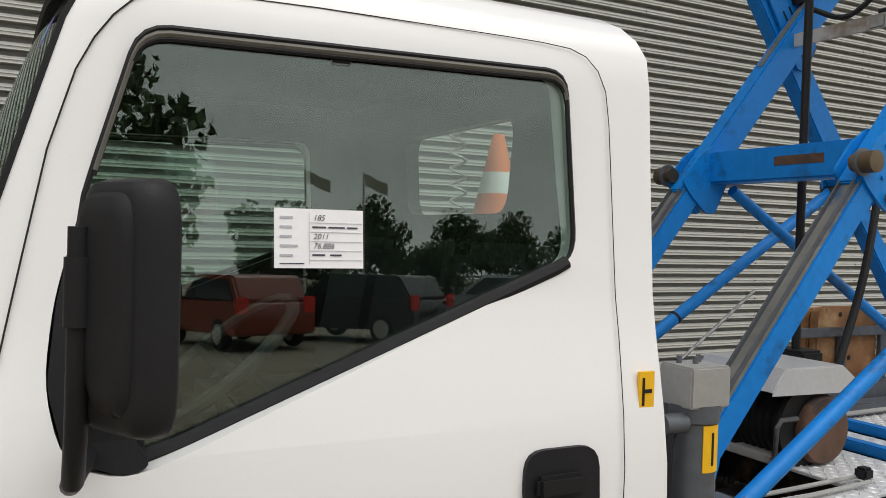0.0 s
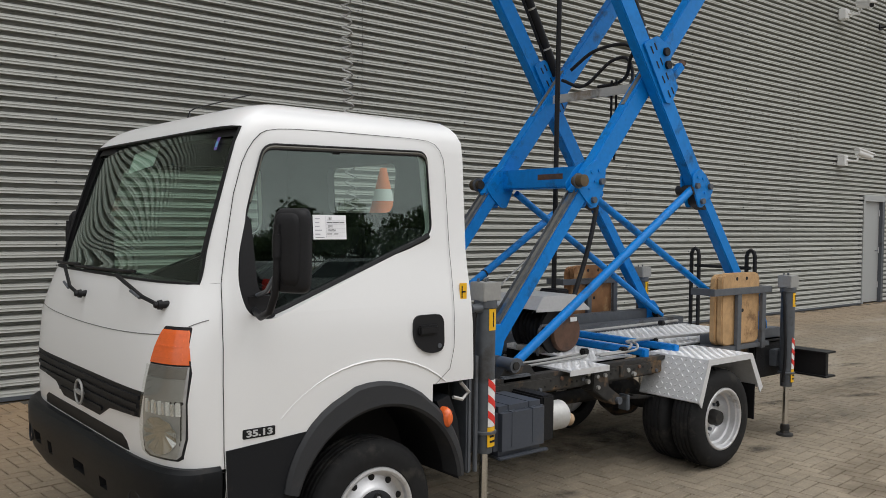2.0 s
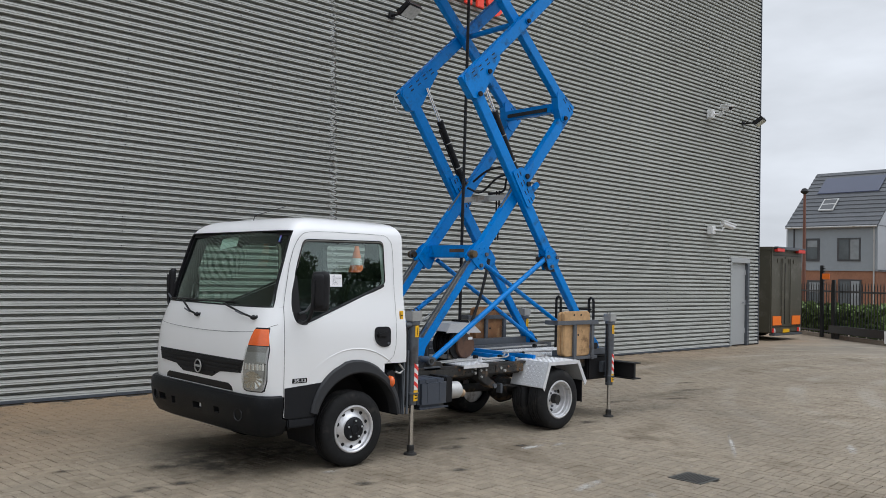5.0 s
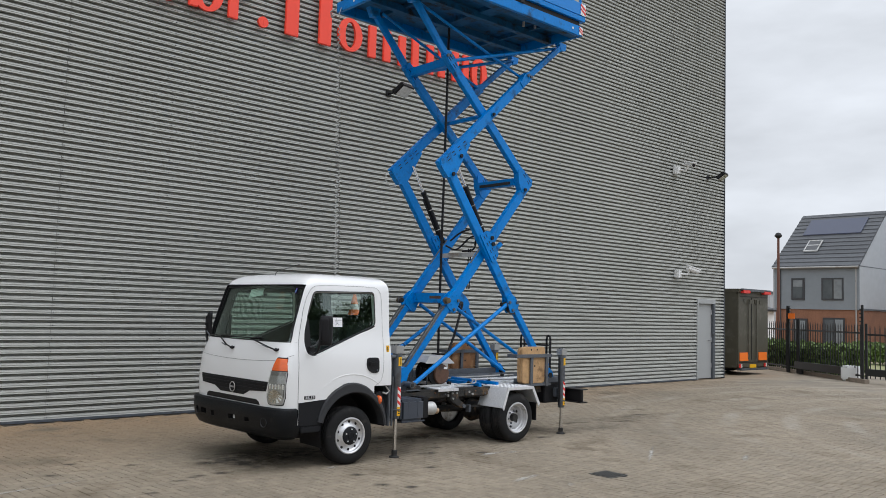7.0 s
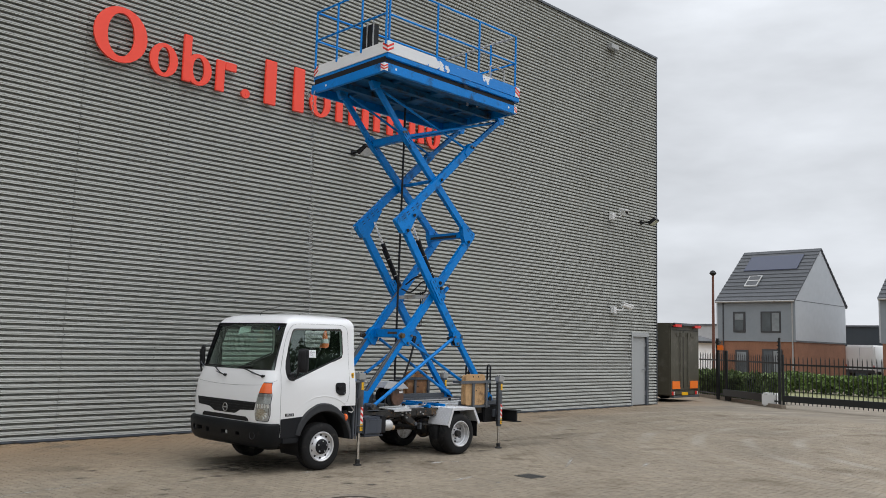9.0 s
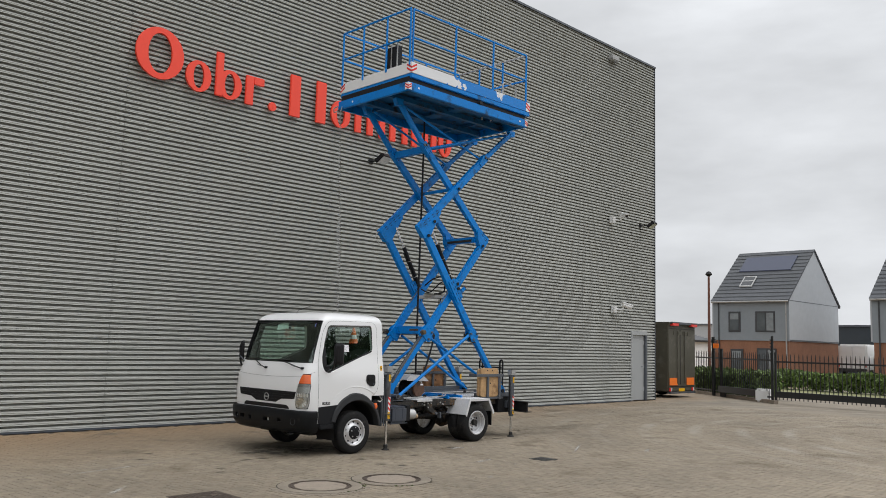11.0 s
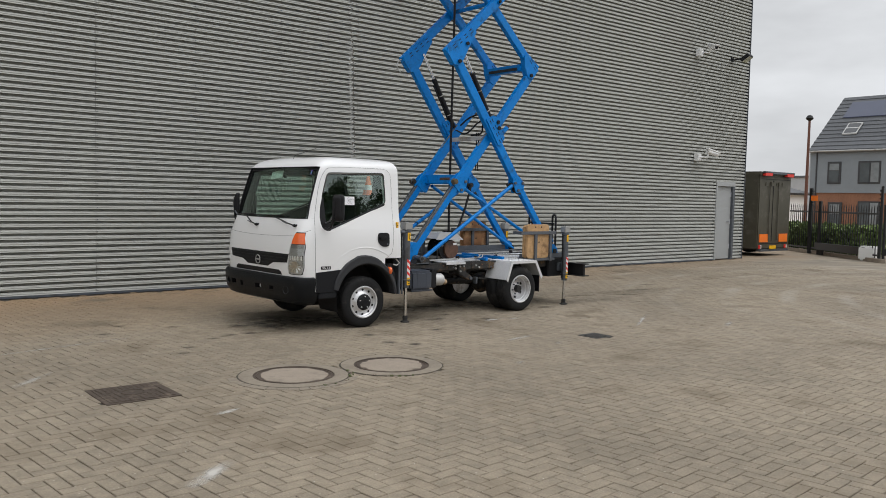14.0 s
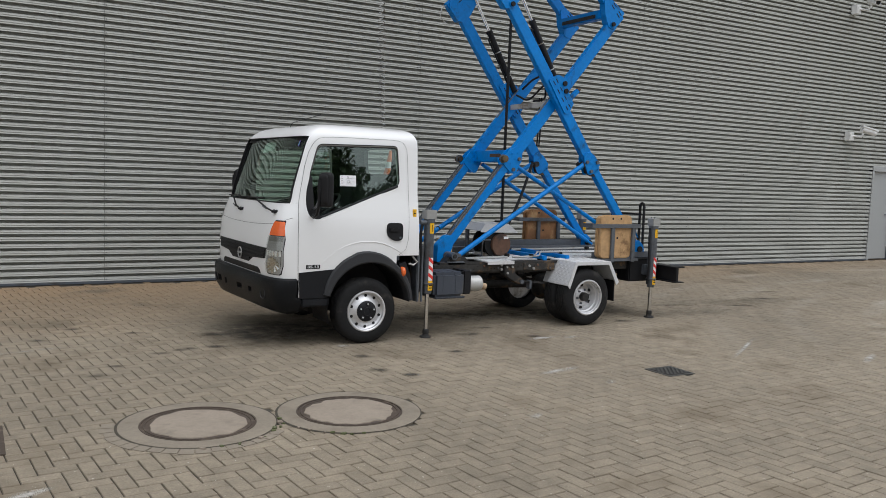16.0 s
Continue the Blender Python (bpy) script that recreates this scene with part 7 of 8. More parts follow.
both("arm", lambda: bm_beam(xz(KNEE_F, YA), xz(JOINT_R, YA), 0.075, 0.125, before=0.10), BLUE, "blue box-section scissor arm")
both("arm", lambda: bm_beam(xz(KNEE_R, YB), xz(JOINT_L, YB), 0.075, 0.125, before=0.10), BLUE)
both("upper_arm", lambda: bm_beam(xz(TIP_L, YB), xz(ELBOW_R, YB), 0.075, 0.125, after=0.09), BLUE)
both("upper_arm", lambda: bm_beam(xz(TIP_R, YA), xz(ELBOW_F, YA), 0.075, 0.115, after=0.09), BLUE)
both("top_leg", lambda: bm_beam(xz(ELBOW_R, YB), xz(TOP_R, YB), 0.06, 0.078), BLUE)
both("top_leg", lambda: bm_beam(xz(ELBOW_F, YA), xz(TOP_F, YA), 0.06, 0.085), BLUE)


def on_top(a, b, f0, f1, rise):
    """A stretch along the line a to b, lifted square to it."""
    a, b = Vector(a), Vector(b)
    d = (b - a).normalized()
    n = Vector((-d.y, d.x)) if d.x > 0 else Vector((d.y, -d.x))
    return a.lerp(b, f0) + n * rise, a.lerp(b, f1) + n * rise


for a, b, y, w, f0, f1, rise in ((FOOT_F, KNEE_F, YA, 0.078, 0.12, 0.94, 0.047), (KNEE_F, JOINT_R, YA, 0.03, 0.30, 0.52, 0.0635)):
    p, q = on_top(a, b, f0, f1, rise)
    both("leg_guide", lambda: bm_beam((p.x, y, p.y), (q.x, y, q.y), w, 0.006, 0.001), GRIMY_TOP, "grey grimy strip on the beam's top")
p, q = on_top(FOOT_F, KNEE_F, 0.14, 0.93, 0.055)
for dy in (-0.026, 0.026):
    both("guide_lip", lambda: bm_beam((p.x, YA + dy, p.y), (q.x, YA + dy, q.y), 0.008, 0.018, 0.001), STEEL)
for c, y, s, size in ((KNEE_F, YA, 1, 0.95), (KNEE_R, YB, -1, 0.85)):
    pts = rounded([(c[0] + s * dx * size, c[1] + dz * size) for dx, dz in ((-0.12, 0.0), (-0.07, -0.06), (0.02, -0.135), (0.07, -0.14), (0.15, 0.02), (0.155, 0.12), (0.06, 0.17), (-0.03, 0.11))], 0.022)
    both("knee_plate", lambda: bm_prism(pts, y - 0.052, y - 0.040), BLUE, "bolted blue knee plate")
    both("knee_plate", lambda: bm_prism(pts, y + 0.040, y + 0.052), BLUE)
    for dx, dz, r in ((-0.065, 0.03, 0.021), (0.11, 0.03, 0.02), (0.035, -0.09, 0.02), (0.09, 0.10, 0.011), (0.02, 0.09, 0.011), (0.05, 0.03, 0.008), (0.0, -0.02, 0.008)):
        both("bolt", lambda: bm_rod((c[0] + s * dx * size, y - 0.072 if r > 0.012 else y - 0.058, c[1] + dz * size), (c[0] + s * dx * size, y - 0.046, c[1] + dz * size), r, 10), STEEL if r > 0.012 else BLUE)
BRONZE = mat("greasy_bronze_roller", (0.13, 0.095, 0.055), 0.5, 0.5, vary=0.3, grain=20, dirt=(0.04, 0.035, 0.03), dirt_amount=0.3)
both("knee_roller", lambda: bm_turned([(0.02, -0.085), (0.036, -0.083), (0.036, -0.035), (0.03, -0.03), (0.03, 0.0)], (1.815, YA - 0.02, 1.775), 24), BRONZE, "greasy bronze roller")
both("roller_flange", lambda: bm_turned([(0.02, -0.04), (0.046, -0.038), (0.046, -0.028), (0.02, -0.026)], (1.815, YA - 0.02, 1.775), 24), STEEL)
both("knee_pin", lambda: bm_rod((2.885, YB - 0.05, 1.755), (2.885, YB + 0.09, 1.755), 0.032, 20), CHASSIS, "dark steel pin")
both("knee_underside", lambda: bm_prism(rounded([(2.90, 1.80), (2.93, 1.66), (3.03, 1.62), (3.06, 1.68), (3.0, 1.80)], 0.015), YB - 0.036, YB + 0.036), CHASSIS, "dark block under the rear knee")
both("foot_pin", lambda: bm_rod((1.235, YA - 0.16, 0.735), (1.235, YA, 0.735), 0.028, 20), STEEL, "grey pivot pin")
both("bearing_ring", lambda: bm_turned([(0.02, -0.008), (0.048, -0.008), (0.048, 0.008), (0.02, 0.008)], (1.235, YA - 0.15, 0.735), 24), STEEL, "grey bearing plate")
both("bearing_ring", lambda: bm_turned([(0.02, -0.008), (0.048, -0.008), (0.048, 0.008), (0.02, 0.008)], (1.17, YA - 0.06, 0.745), 24), STEEL)
both("foot_bracket", lambda: bm_prism([(1.06, 0.66), (1.38, 0.66), (1.32, 0.74), (1.14, 0.75)], YA - 0.17, YA + 0.02), CHASSIS)
both("foot_gusset", lambda: bm_prism(rounded([(1.05, 0.68), (1.19, 0.70), (1.24, 0.86), (1.23, 0.96), (1.16, 0.955), (1.06, 0.86)], 0.02), YA - 0.046, YA + 0.046), BLUE)
both("rear_foot", lambda: bm_prism(rounded([(3.66, 0.73), (3.84, 0.73), (3.82, 0.83), (3.74, 0.90), (3.66, 0.86)], 0.02), YB - 0.045, YB + 0.045), BLUE)
both("rear_roller", lambda: bm_rod((3.76, YB - 0.06, 0.79), (3.76, YB + 0.10, 0.79), 0.036, 18), CHASSIS)
# joint gussets at the sides
both("joint_gusset", lambda: bm_prism(rounded([(1.592, 3.53), (1.605, 3.455), (1.72, 3.325), (1.80, 3.325), (1.88, 3.41), (1.97, 3.58), (2.10, 3.80), (2.03, 3.86)], 0.012), YB - 0.046, YB + 0.046), BLUE, "blue triangular joint plate")
both("joint_gusset", lambda: bm_prism(rounded([(3.40, 3.50), (3.33, 3.36), (3.25, 3.295), (3.18, 3.315), (3.12, 3.45), (3.10, 3.62), (3.16, 3.66)], 0.012), YA - 0.046, YA + 0.046), BLUE)
for x, z, y, r in ((1.80, 3.375, YB, 0.025), (1.93, 3.625, YB, 0.024), (3.235, 3.35, YA, 0.024), (2.525, 2.62, YB, 0.027), (2.545, 2.54, YB, 0.027), (2.50, 4.27, YB, 0.022)):
    both("pivot_cap", lambda: bm_rod((x, y - 0.072, z), (x, y - 0.035, z), r, 16), TRIM, "dark pivot cap")
    both("cap_washer", lambda: bm_rod((x, y - 0.052, z), (x, y - 0.04, z), r + 0.012, 16), BLUE)
for c, y, s in ((ELBOW_F, YA, 1), (ELBOW_R, YB, -1)):
    both("elbow_plate", lambda: bm_prism(rounded([(c[0] + s * dx, c[1] + dz) for dx, dz in ((-0.09, 0.05), (-0.03, 0.11), (0.06, 0.05), (0.15, -0.09), (0.09, -0.15), (-0.02, -0.05))], 0.015), y - 0.05, y - 0.038), BLUE, "slotted blue elbow plate")
    both("elbow_plate", lambda: bm_prism(rounded([(c[0] + s * dx, c[1] + dz) for dx, dz in ((-0.09, 0.05), (-0.03, 0.11), (0.06, 0.05), (0.15, -0.09), (0.09, -0.15), (-0.02, -0.05))], 0.015), y + 0.038, y + 0.05), BLUE)
    for dx, dz in ((-0.055, 0.03), (0.0, 0.04)):
        both("pivot_cap", lambda: bm_rod((c[0] + s * dx, y - 0.072, c[1] + dz), (c[0] + s * dx, y - 0.045, c[1] + dz), 0.021, 14), STEEL)
LUG = rounded([(2.31, 2.645), (2.44, 2.71), (2.565, 2.665), (2.59, 2.53), (2.665, 2.415), (2.60, 2.30), (2.545, 2.30)], 0.015)
for shift in (0.0, 2 * (YL - YB)):
    part("cross_plate", bm_prism(LUG, YB - 0.053 + shift, YB - 0.041 + shift), BLUE, lift, "slotted blue cover plate")


def slots(p0, p1, y, rows, count, long=0.05):
    """Rows of dark slots between two points of a plate."""
    p0, p1 = Vector(p0), Vector(p1)
    d = (p1 - p0).normalized()
    n = Vector((-d.y, d.x))
    for r in rows:
        for k in range(count):
            c = p0.lerp(p1, (k + 0.5) / count) + n * r
            a, b = c - d * long / 2, c + d * long / 2
            part("slot", bm_beam((a.x, y, a.y), (b.x, y, b.y), 0.003, 0.010, 0), BLACK, lift)


for shift in (0.0, 2 * (YL - YB)):
    slots((2.375, 2.67), (2.62, 2.33), YB - 0.0535 + shift, (-0.022, 0.022), 4)
    slots((1.68, 3.52), (2.05, 3.83), YB - 0.0465 + shift, (-0.012, 0.03), 4)
for shift in (0.0, 2 * (YL - YA)):
    slots((3.20, 3.60), (3.36, 3.43), YA - 0.0465 + shift, (-0.018, 0.02), 2, 0.06)
    slots((1.74, 4.92), (1.90, 4.77), YA - 0.0505 + shift, (-0.02, 0.02), 2, 0.06)
both("top_bracket", lambda: bm_prism([(1.06, 5.58), (1.24, 5.58), (1.20, 5.47), (1.12, 5.46)], YA - 0.04, YA + 0.05), BLUE)
both("top_bracket", lambda: bm_prism([(3.83, 5.58), (4.0, 5.58), (3.98, 5.48), (3.89, 5.46)], YB - 0.035, YB + 0.045), BLUE)
# cross beams
part("cross_beam", bm_box(1.95, YA + 0.04, 1.745, 2.07, 2 * YL - YA - 0.04, 1.875, 0.008), BLUE, lift, "blue cross beam")
part("beam_rust", bm_box(1.9485, 0.80, 1.80, 1.9495, 1.02, 1.835), RUSTY, lift, "rubbed rusty patch on the cross beam")
part("cross_beam", bm_beam((3.15, YA + 0.04, 3.46), (3.15, 2 * YL - YA - 0.04, 3.46), 0.10, 0.10), BLUE, lift)
# thin dark strip that paints a shadow on the beam's front face
part("beam_shadow_plate", bm_box(3.09, YA + 0.10, 3.425, 3.0985, 2 * YL - YA - 0.10, 3.465), CHASSIS, lift, "grimy dark strip painting a shadow on the cross beam")
part("cross_beam", bm_beam((1.82, YA + 0.04, 4.86), (1.82, 2 * YL - YA - 0.04, 4.86), 0.09, 0.11), BLUE, lift)
part("cross_strip", bm_beam((2.44, YB + 0.05, 2.405), (2.44, 2 * YL - YB - 0.05, 2.405), 0.010, 0.06, 0.002), OFFWHITE, lift, "bare flat steel cross strip")
part("strip_clip", bm_box(2.432, 0.93, 2.38, 2.448, 1.0, 2.43, 0.003), GREYCAST, lift)
part("cross_tube", bm_rod((2.48, YB, 4.27), (2.48, 2 * YL - YB, 4.27), 0.03, 16), BLUE, lift)
part("stop_arm", bm_beam((2.62, YB - 0.01, 2.45), (2.735, YB - 0.02, 2.565), 0.05, 0.05), BLUE, lift)
part("stop_cap", bm_rod((2.735, YB - 0.02, 2.565), (2.755, YB - 0.02, 2.585), 0.024, 10), RUSTY, lift)
# tie rods
for a, b, r in (((1.235, YA - 0.115, 0.735), (2.885, YB - 0.02, 1.76), 0.027), ((1.235, 2 * YL - YA + 0.115, 0.735), (2.885, 2 * YL - YB + 0.02, 1.76), 0.027), ((2.05, YA + 0.08, 1.72), (3.76, YB + 0.08, 0.79), 0.024), ((2.05, 2 * YL - YA - 0.08, 1.72), (3.80, 2 * YL - YB - 0.08, 0.77), 0.024),
                ((1.26, YA + 0.06, 5.53), (3.11, YB + 0.06, 4.93), 0.019), ((1.84, YA - 0.03, 4.87), (3.86, YB + 0.06, 5.51), 0.022), ((1.84, 2 * YL - YA + 0.03, 4.87), (3.86, 2 * YL - YB - 0.06, 5.51), 0.022), ((1.26, 2 * YL - YA - 0.06, 5.53), (3.11, 2 * YL - YB - 0.06, 4.93), 0.019)):
    part("tie_rod", bm_rod(a, b, r, 14), BLUE, lift, "blue tubular tie rod")
far_a, far_b = Vector((1.235, 2 * YL - YA + 0.115, 0.735)), Vector((2.885, 2 * YL - YB + 0.02, 1.76))
for f in (0.22, 0.42):
    c = far_a.lerp(far_b, f)
    part("rod_band", bm_rod(c, far_a.lerp(far_b, f + 0.006), 0.030, 14), TRIM, lift)
part("tie_cable", bm_tube(bend([(1.35, 1.30, 0.83), (1.62, 1.30, 0.93), (1.9, 1.31, 1.10), (2.2, 1.32, 1.30)]), 0.007, 6), GREYCAST, lift)
# rams
for y in (YB + 0.06, 2 * YL - YB - 0.06):
    a, b = Vector((1.925, y, 3.60)), Vector((2.525, y, 2.60))
    m = a.lerp(b, 0.34)
    part("ram_rod", bm_rod(a, m, 0.017, 16), CHROME, lift, "chromed ram rod")
    part("ram_barrel", bm_rod(m, b, 0.033, 18), TRIM, lift, "black hydraulic ram barrel")
    part("ram_collar", bm_rod(a.lerp(b, 0.335), a.lerp(b, 0.37), 0.038, 18), TRIM, lift)
    part("ram_port", bm_rod(a.lerp(b, 0.42), a.lerp(b, 0.42) + Vector((-0.05, 0, -0.02)), 0.014, 10), TRIM, lift)
    for f in (0.56, 0.82):
        part("ram_band", bm_rod(a.lerp(b, f), a.lerp(b, f + 0.01), 0.035, 18), OFFWHITE, lift)
    part("ram_hose", bm_tube(bend([a.lerp(b, 0.43) + Vector((-0.05, 0, -0.02)), a.lerp(b, 0.6) + Vector((-0.045, 0, -0.02)), a.lerp(b, 0.85) + Vector((-0.03, 0.01, -0.03)), b + Vector((-0.02, 0.05, 0.0))]), 0.010, 8), TRIM, lift)
# hoses
part("hose", bm_tube(bend([(2.55, 1.30, 2.62), (2.62, 1.15, 2.74), (2.72, 0.98, 2.78), (2.80, 0.90, 2.72), (2.76, 0.84, 2.60), (2.66, 0.80, 2.52)]), 0.013, 8), TRIM, lift, "black hydraulic hose")
part("hose", bm_tube(bend([(2.50, 1.34, 2.55), (2.58, 1.2, 2.50), (2.68, 1.05, 2.66), (2.74, 0.95, 2.68), (2.72, 0.88, 2.56), (2.6, 0.8, 2.46)]), 0.012, 8), TRIM, lift)
part("hose", bm_tube(bend([(2.45, 0.60, 2.72), (2.42, 0.66, 2.60), (2.46, 0.72, 2.50), (2.52, 0.85, 2.47), (2.5, 1.0, 2.46)]), 0.012, 8), TRIM, lift)
for dy in (0.0, 0.04):
    part("hose", bm_tube(bend([(2.50, 0.84 + dy, 2.49), (2.51, 0.85 + dy, 2.2), (2.49, 0.84 + dy, 1.95)]), 0.009, 6), TRIM, lift)
part("hose", bm_tube(bend([(2.23, 1.10, 5.52), (2.225, 1.10, 4.5), (2.215, 1.10, 3.4), (2.205, 1.10, 2.2), (2.20, 1.10, 1.06)]), 0.017, 10), TRIM, lift, "long black hanging supply hose")
part("hose", bm_tube(bend([(2.50, 0.97, 1.74), (2.31, 0.89, 1.38), (2.12, 0.84, 1.06)]), 0.016, 10), TRIM, lift)
part("hose_box", bm_box(2.14, 1.02, 0.99, 2.27, 1.18, 1.08, 0.01), TRIM, lift)
for k in range(4):
    part("spring_wire", bm_tube([(3.68 - 0.02 * k, YB - 0.055, 0.98 + 0.02 * k), (3.62, YB - 0.075 - 0.01 * k, 1.02), (3.70, YB - 0.07, 0.93)], 0.006, 6), BLUE, lift)
coil = [(0.86, 1.72, 5.60), (0.835, 1.725, 5.50)]
for k in range(460):
    f = k / 459
    z, a = 5.45 - 4.0 * f - 0.12 * math.sin(f * math.pi), k * math.tau / 8
    r = 0.012 + 0.019 * min(1.0, 2.2 * f)
    coil.append((0.832 + 0.10 * f + r * math.cos(a), 1.72 - 0.07 * f + r * math.sin(a), z))
coil += [(0.93, 1.62, 1.38), (0.92, 1.56, 1.1), (0.9, 1.5, 0.72)]
part("coiled_cable", bm_tube(coil, 0.0065, 5), GREYCAST, lift, "pale grey coiled cable hanging from the platform")
part("wire_loop", bm_tube([(1.60, 1.46, 3.50), (1.52, 1.47, 3.46), (1.50, 1.47, 3.36), (1.58, 1.46, 3.28), (1.68, 1.46, 3.29)], 0.006, 6), OFFWHITE, lift)

# ---- the platform ----
PX0, PX1, PY0, PY1 = 0.87, 3.83, 0.06, 1.84
UX0 = PX0 + 0.05
platform = thing("work_platform", (2.4, YC, 5.56), "blue and white work platform with a railing, on the scissor lift", "work platform")
for x0, y0, x1, y1, n in ((PX0, PY0, PX1, PY0 + 0.05, "lower_beam"), (PX0, PY1 - 0.05, PX1, PY1, "lower_beam"), (PX0, PY0 + 0.05, PX0 + 0.05, PY1 - 0.05, "lower_beam"), (PX1 - 0.05, PY0 + 0.05, PX1, PY1 - 0.05, "lower_beam")):
    part(n, bm_box(x0, y0, 5.56, x1, y1, 5.70, 0.006), BLUE, platform)
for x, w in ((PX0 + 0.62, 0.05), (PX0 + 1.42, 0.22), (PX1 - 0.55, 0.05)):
    part("floor_joist", bm_box(x, PY0 + 0.14, 5.63, x + w, PY1 - 0.14, 5.69, 0.004), SHADED_BLUE, platform)
part("under_plate", bm_box(PX0 + 0.05, PY0 + 0.05, 5.69, PX1 - 0.05, PY1 - 0.05, 5.699), SHADED_BLUE, platform, "grimy blue plate under the deck, shade painted in")
for x, y in ((PX0 + 1.5, 0.62), (PX0 + 1.5, 0.70), (PX1 - 0.75, 0.5), (PX1 - 0.6, 0.42)):
    part("under_bolt", bm_rod((x, y, 5.622), (x, y, 5.69), 0.018, 12), OFFWHITE, platform)
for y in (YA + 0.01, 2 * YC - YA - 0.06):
    part("runner", bm_box(PX0 + 0.05, y - 0.02, 5.57, PX1 - 0.05, y + 0.07, 5.66, 0.004), SHADED_BLUE, platform)
# black filler standing in for the shade in the gap between the frames
part("dark_panel", bm_box(PX0 + 0.04, PY0 + 0.03, 5.70, PX1 - 0.04, PY1 - 0.03, 5.80), BLACK, platform)
part("upper_edge", bm_box(UX0, PY0 - 0.01, 5.775, PX1 + 0.05, PY1 + 0.01, 5.85, 0.006), BLUE, platform)
part("deck", bm_box(UX0 + 0.03, PY0 + 0.03, 5.85, PX1 + 0.01, PY1 - 0.03, 5.98), ALU, platform)
part("kick_board", bm_box(UX0 - 0.004, PY0 + 0.02, 5.852, UX0 + 0.03, PY1 - 0.02, 6.03, 0.003), SIGNAL_WHITE, platform, "white painted front kick board")
part("kick_board", bm_box(PX1 + 0.02, PY0 + 0.02, 5.852, PX1 + 0.05, PY1 - 0.02, 6.03, 0.003), BLUE, platform)
part("kick_board", bm_box(UX0 - 0.004, PY0 - 0.014, 5.852, PX1 + 0.05, PY0 + 0.018, 6.03, 0.003), PEEL, platform, "side kick board with white paint flaking off blue")
part("kick_board", bm_box(UX0 - 0.004, PY1 - 0.018, 5.852, PX1 + 0.05, PY1 + 0.014, 6.03, 0.003), BLUE, platform)
part("latch", bm_box(2.52, PY0 - 0.02, 5.70, 2.60, PY0 - 0.005, 5.76, 0.003), BLACK, platform)
for x in (1.10, 3.62):
    part("side_hole", bm_rod((x, PY0 - 0.003, 5.635), (x, PY0 + 0.01, 5.635), 0.018, 14), SIGNAL_WHITE, platform)
part("end_hole", bm_rod((PX0 - 0.003, 1.45, 5.63), (PX0 + 0.01, 1.45, 5.63), 0.018, 14), SIGNAL_WHITE, platform)
part("wire_end", bm_tube([(PX0 - 0.01, 1.84, 5.62), (PX0 - 0.05, 1.9, 5.58), (PX0 - 0.02, 1.93, 5.52), (PX0 + 0.03, 1.88, 5.55)], 0.012, 6), GREYCAST, platform)
# flange takes the darker blue so that it reads as shaded
part("beam_flange", bm_box(PX0 + 0.05, PY0 + 0.05, 5.562, PX1 - 0.05, PY0 + 0.17, 5.57), SHADED_BLUE, platform)
for x, y, z, ax, turn in ((UX0 - 0.006, PY0 + 0.04, 5.855, "x", 1), (UX0 + 0.052, PY0 - 0.016, 5.855, "y", 1), (UX0 - 0.006, PY1 - 0.05, 5.855, "x", -1), (PX1 - 0.01, PY0 - 0.016, 5.855, "y", -1), (PX0 - 0.003, PY0 + 0.035, 5.575, "x", 1), (PX0 + 0.035, PY0 - 0.003, 5.575, "y", 1), (PX1 - 0.037, PY0 - 0.003, 5.575, "y", -1)):
    h, w = (0.165, 0.055) if z > 5.7 else (0.11, 0.036)
    box = (lambda a, b, c, d, o: bm_box(x - o, y + a, z + c, x + 0.004, y + b, z + d)) if ax == "x" else (lambda a, b, c, d, o: bm_box(x + a, y - o, z + c, x + b, y + 0.004, z + d))
    plate = part("corner_plate", box(-w, w, 0, h, 0.002), SIGNAL_WHITE, platform, "red and white chevron plate")
    for k in range(2):
        b = box(-w, w, h * (0.04 + 0.36 * k), h * (0.04 + 0.36 * k + 0.20), 0.0045)
        for v in b.verts:
            t = (v.co.y - y) if ax == "x" else (v.co.x - x)
            v.co.z = min(z + h, v.co.z + (w + turn * t) * 0.6)
        part("chevron", b, SIGNAL_RED, plate)
rail = thing("platform_railing", (2.4, YC, 5.98), "blue tubular railing round the raised work platform", "railing")
posts = [(PX0 + 0.04, PY0 + 0.03), (PX0 + 0.10, PY0 + 0.03), (1.95, PY0 + 0.03), (2.90, PY0 + 0.03), (PX1 - 0.02, PY0 + 0.03), (PX0 + 0.04, PY1 - 0.03), (1.95, PY1 - 0.03), (2.90, PY1 - 0.03), (PX1 - 0.02, PY1 - 0.03), (PX0 + 0.04, 0.66), (PX0 + 0.04, 1.26), (PX1 - 0.02, 0.66), (PX1 - 0.02, 1.26)]
for x, y in posts:
    part("rail_post", bm_rod((x, y, 5.98), (x, y, 6.92), 0.017, 10), BLUE, rail)
for z, m in ((6.92, BLUE), (6.45, BLUE)):
    for a, b in (((PX0 + 0.10, PY0 + 0.03), (PX1 - 0.02, PY0 + 0.03)), ((PX0 + 0.04, PY1 - 0.03), (PX1 - 0.02, PY1 - 0.03)), ((PX0 + 0.04, PY0 + 0.03), (PX0 + 0.04, PY1 - 0.03)), ((PX1 - 0.02, PY0 + 0.03), (PX1 - 0.02, PY1 - 0.03))):
        part("top_rail" if z > 6.6 else "mid_rail", bm_rod((*a, z), (*b, z), 0.017, 10), GREYCAST if (z > 6.6 and a[0] > 0.99) else BLUE, rail)
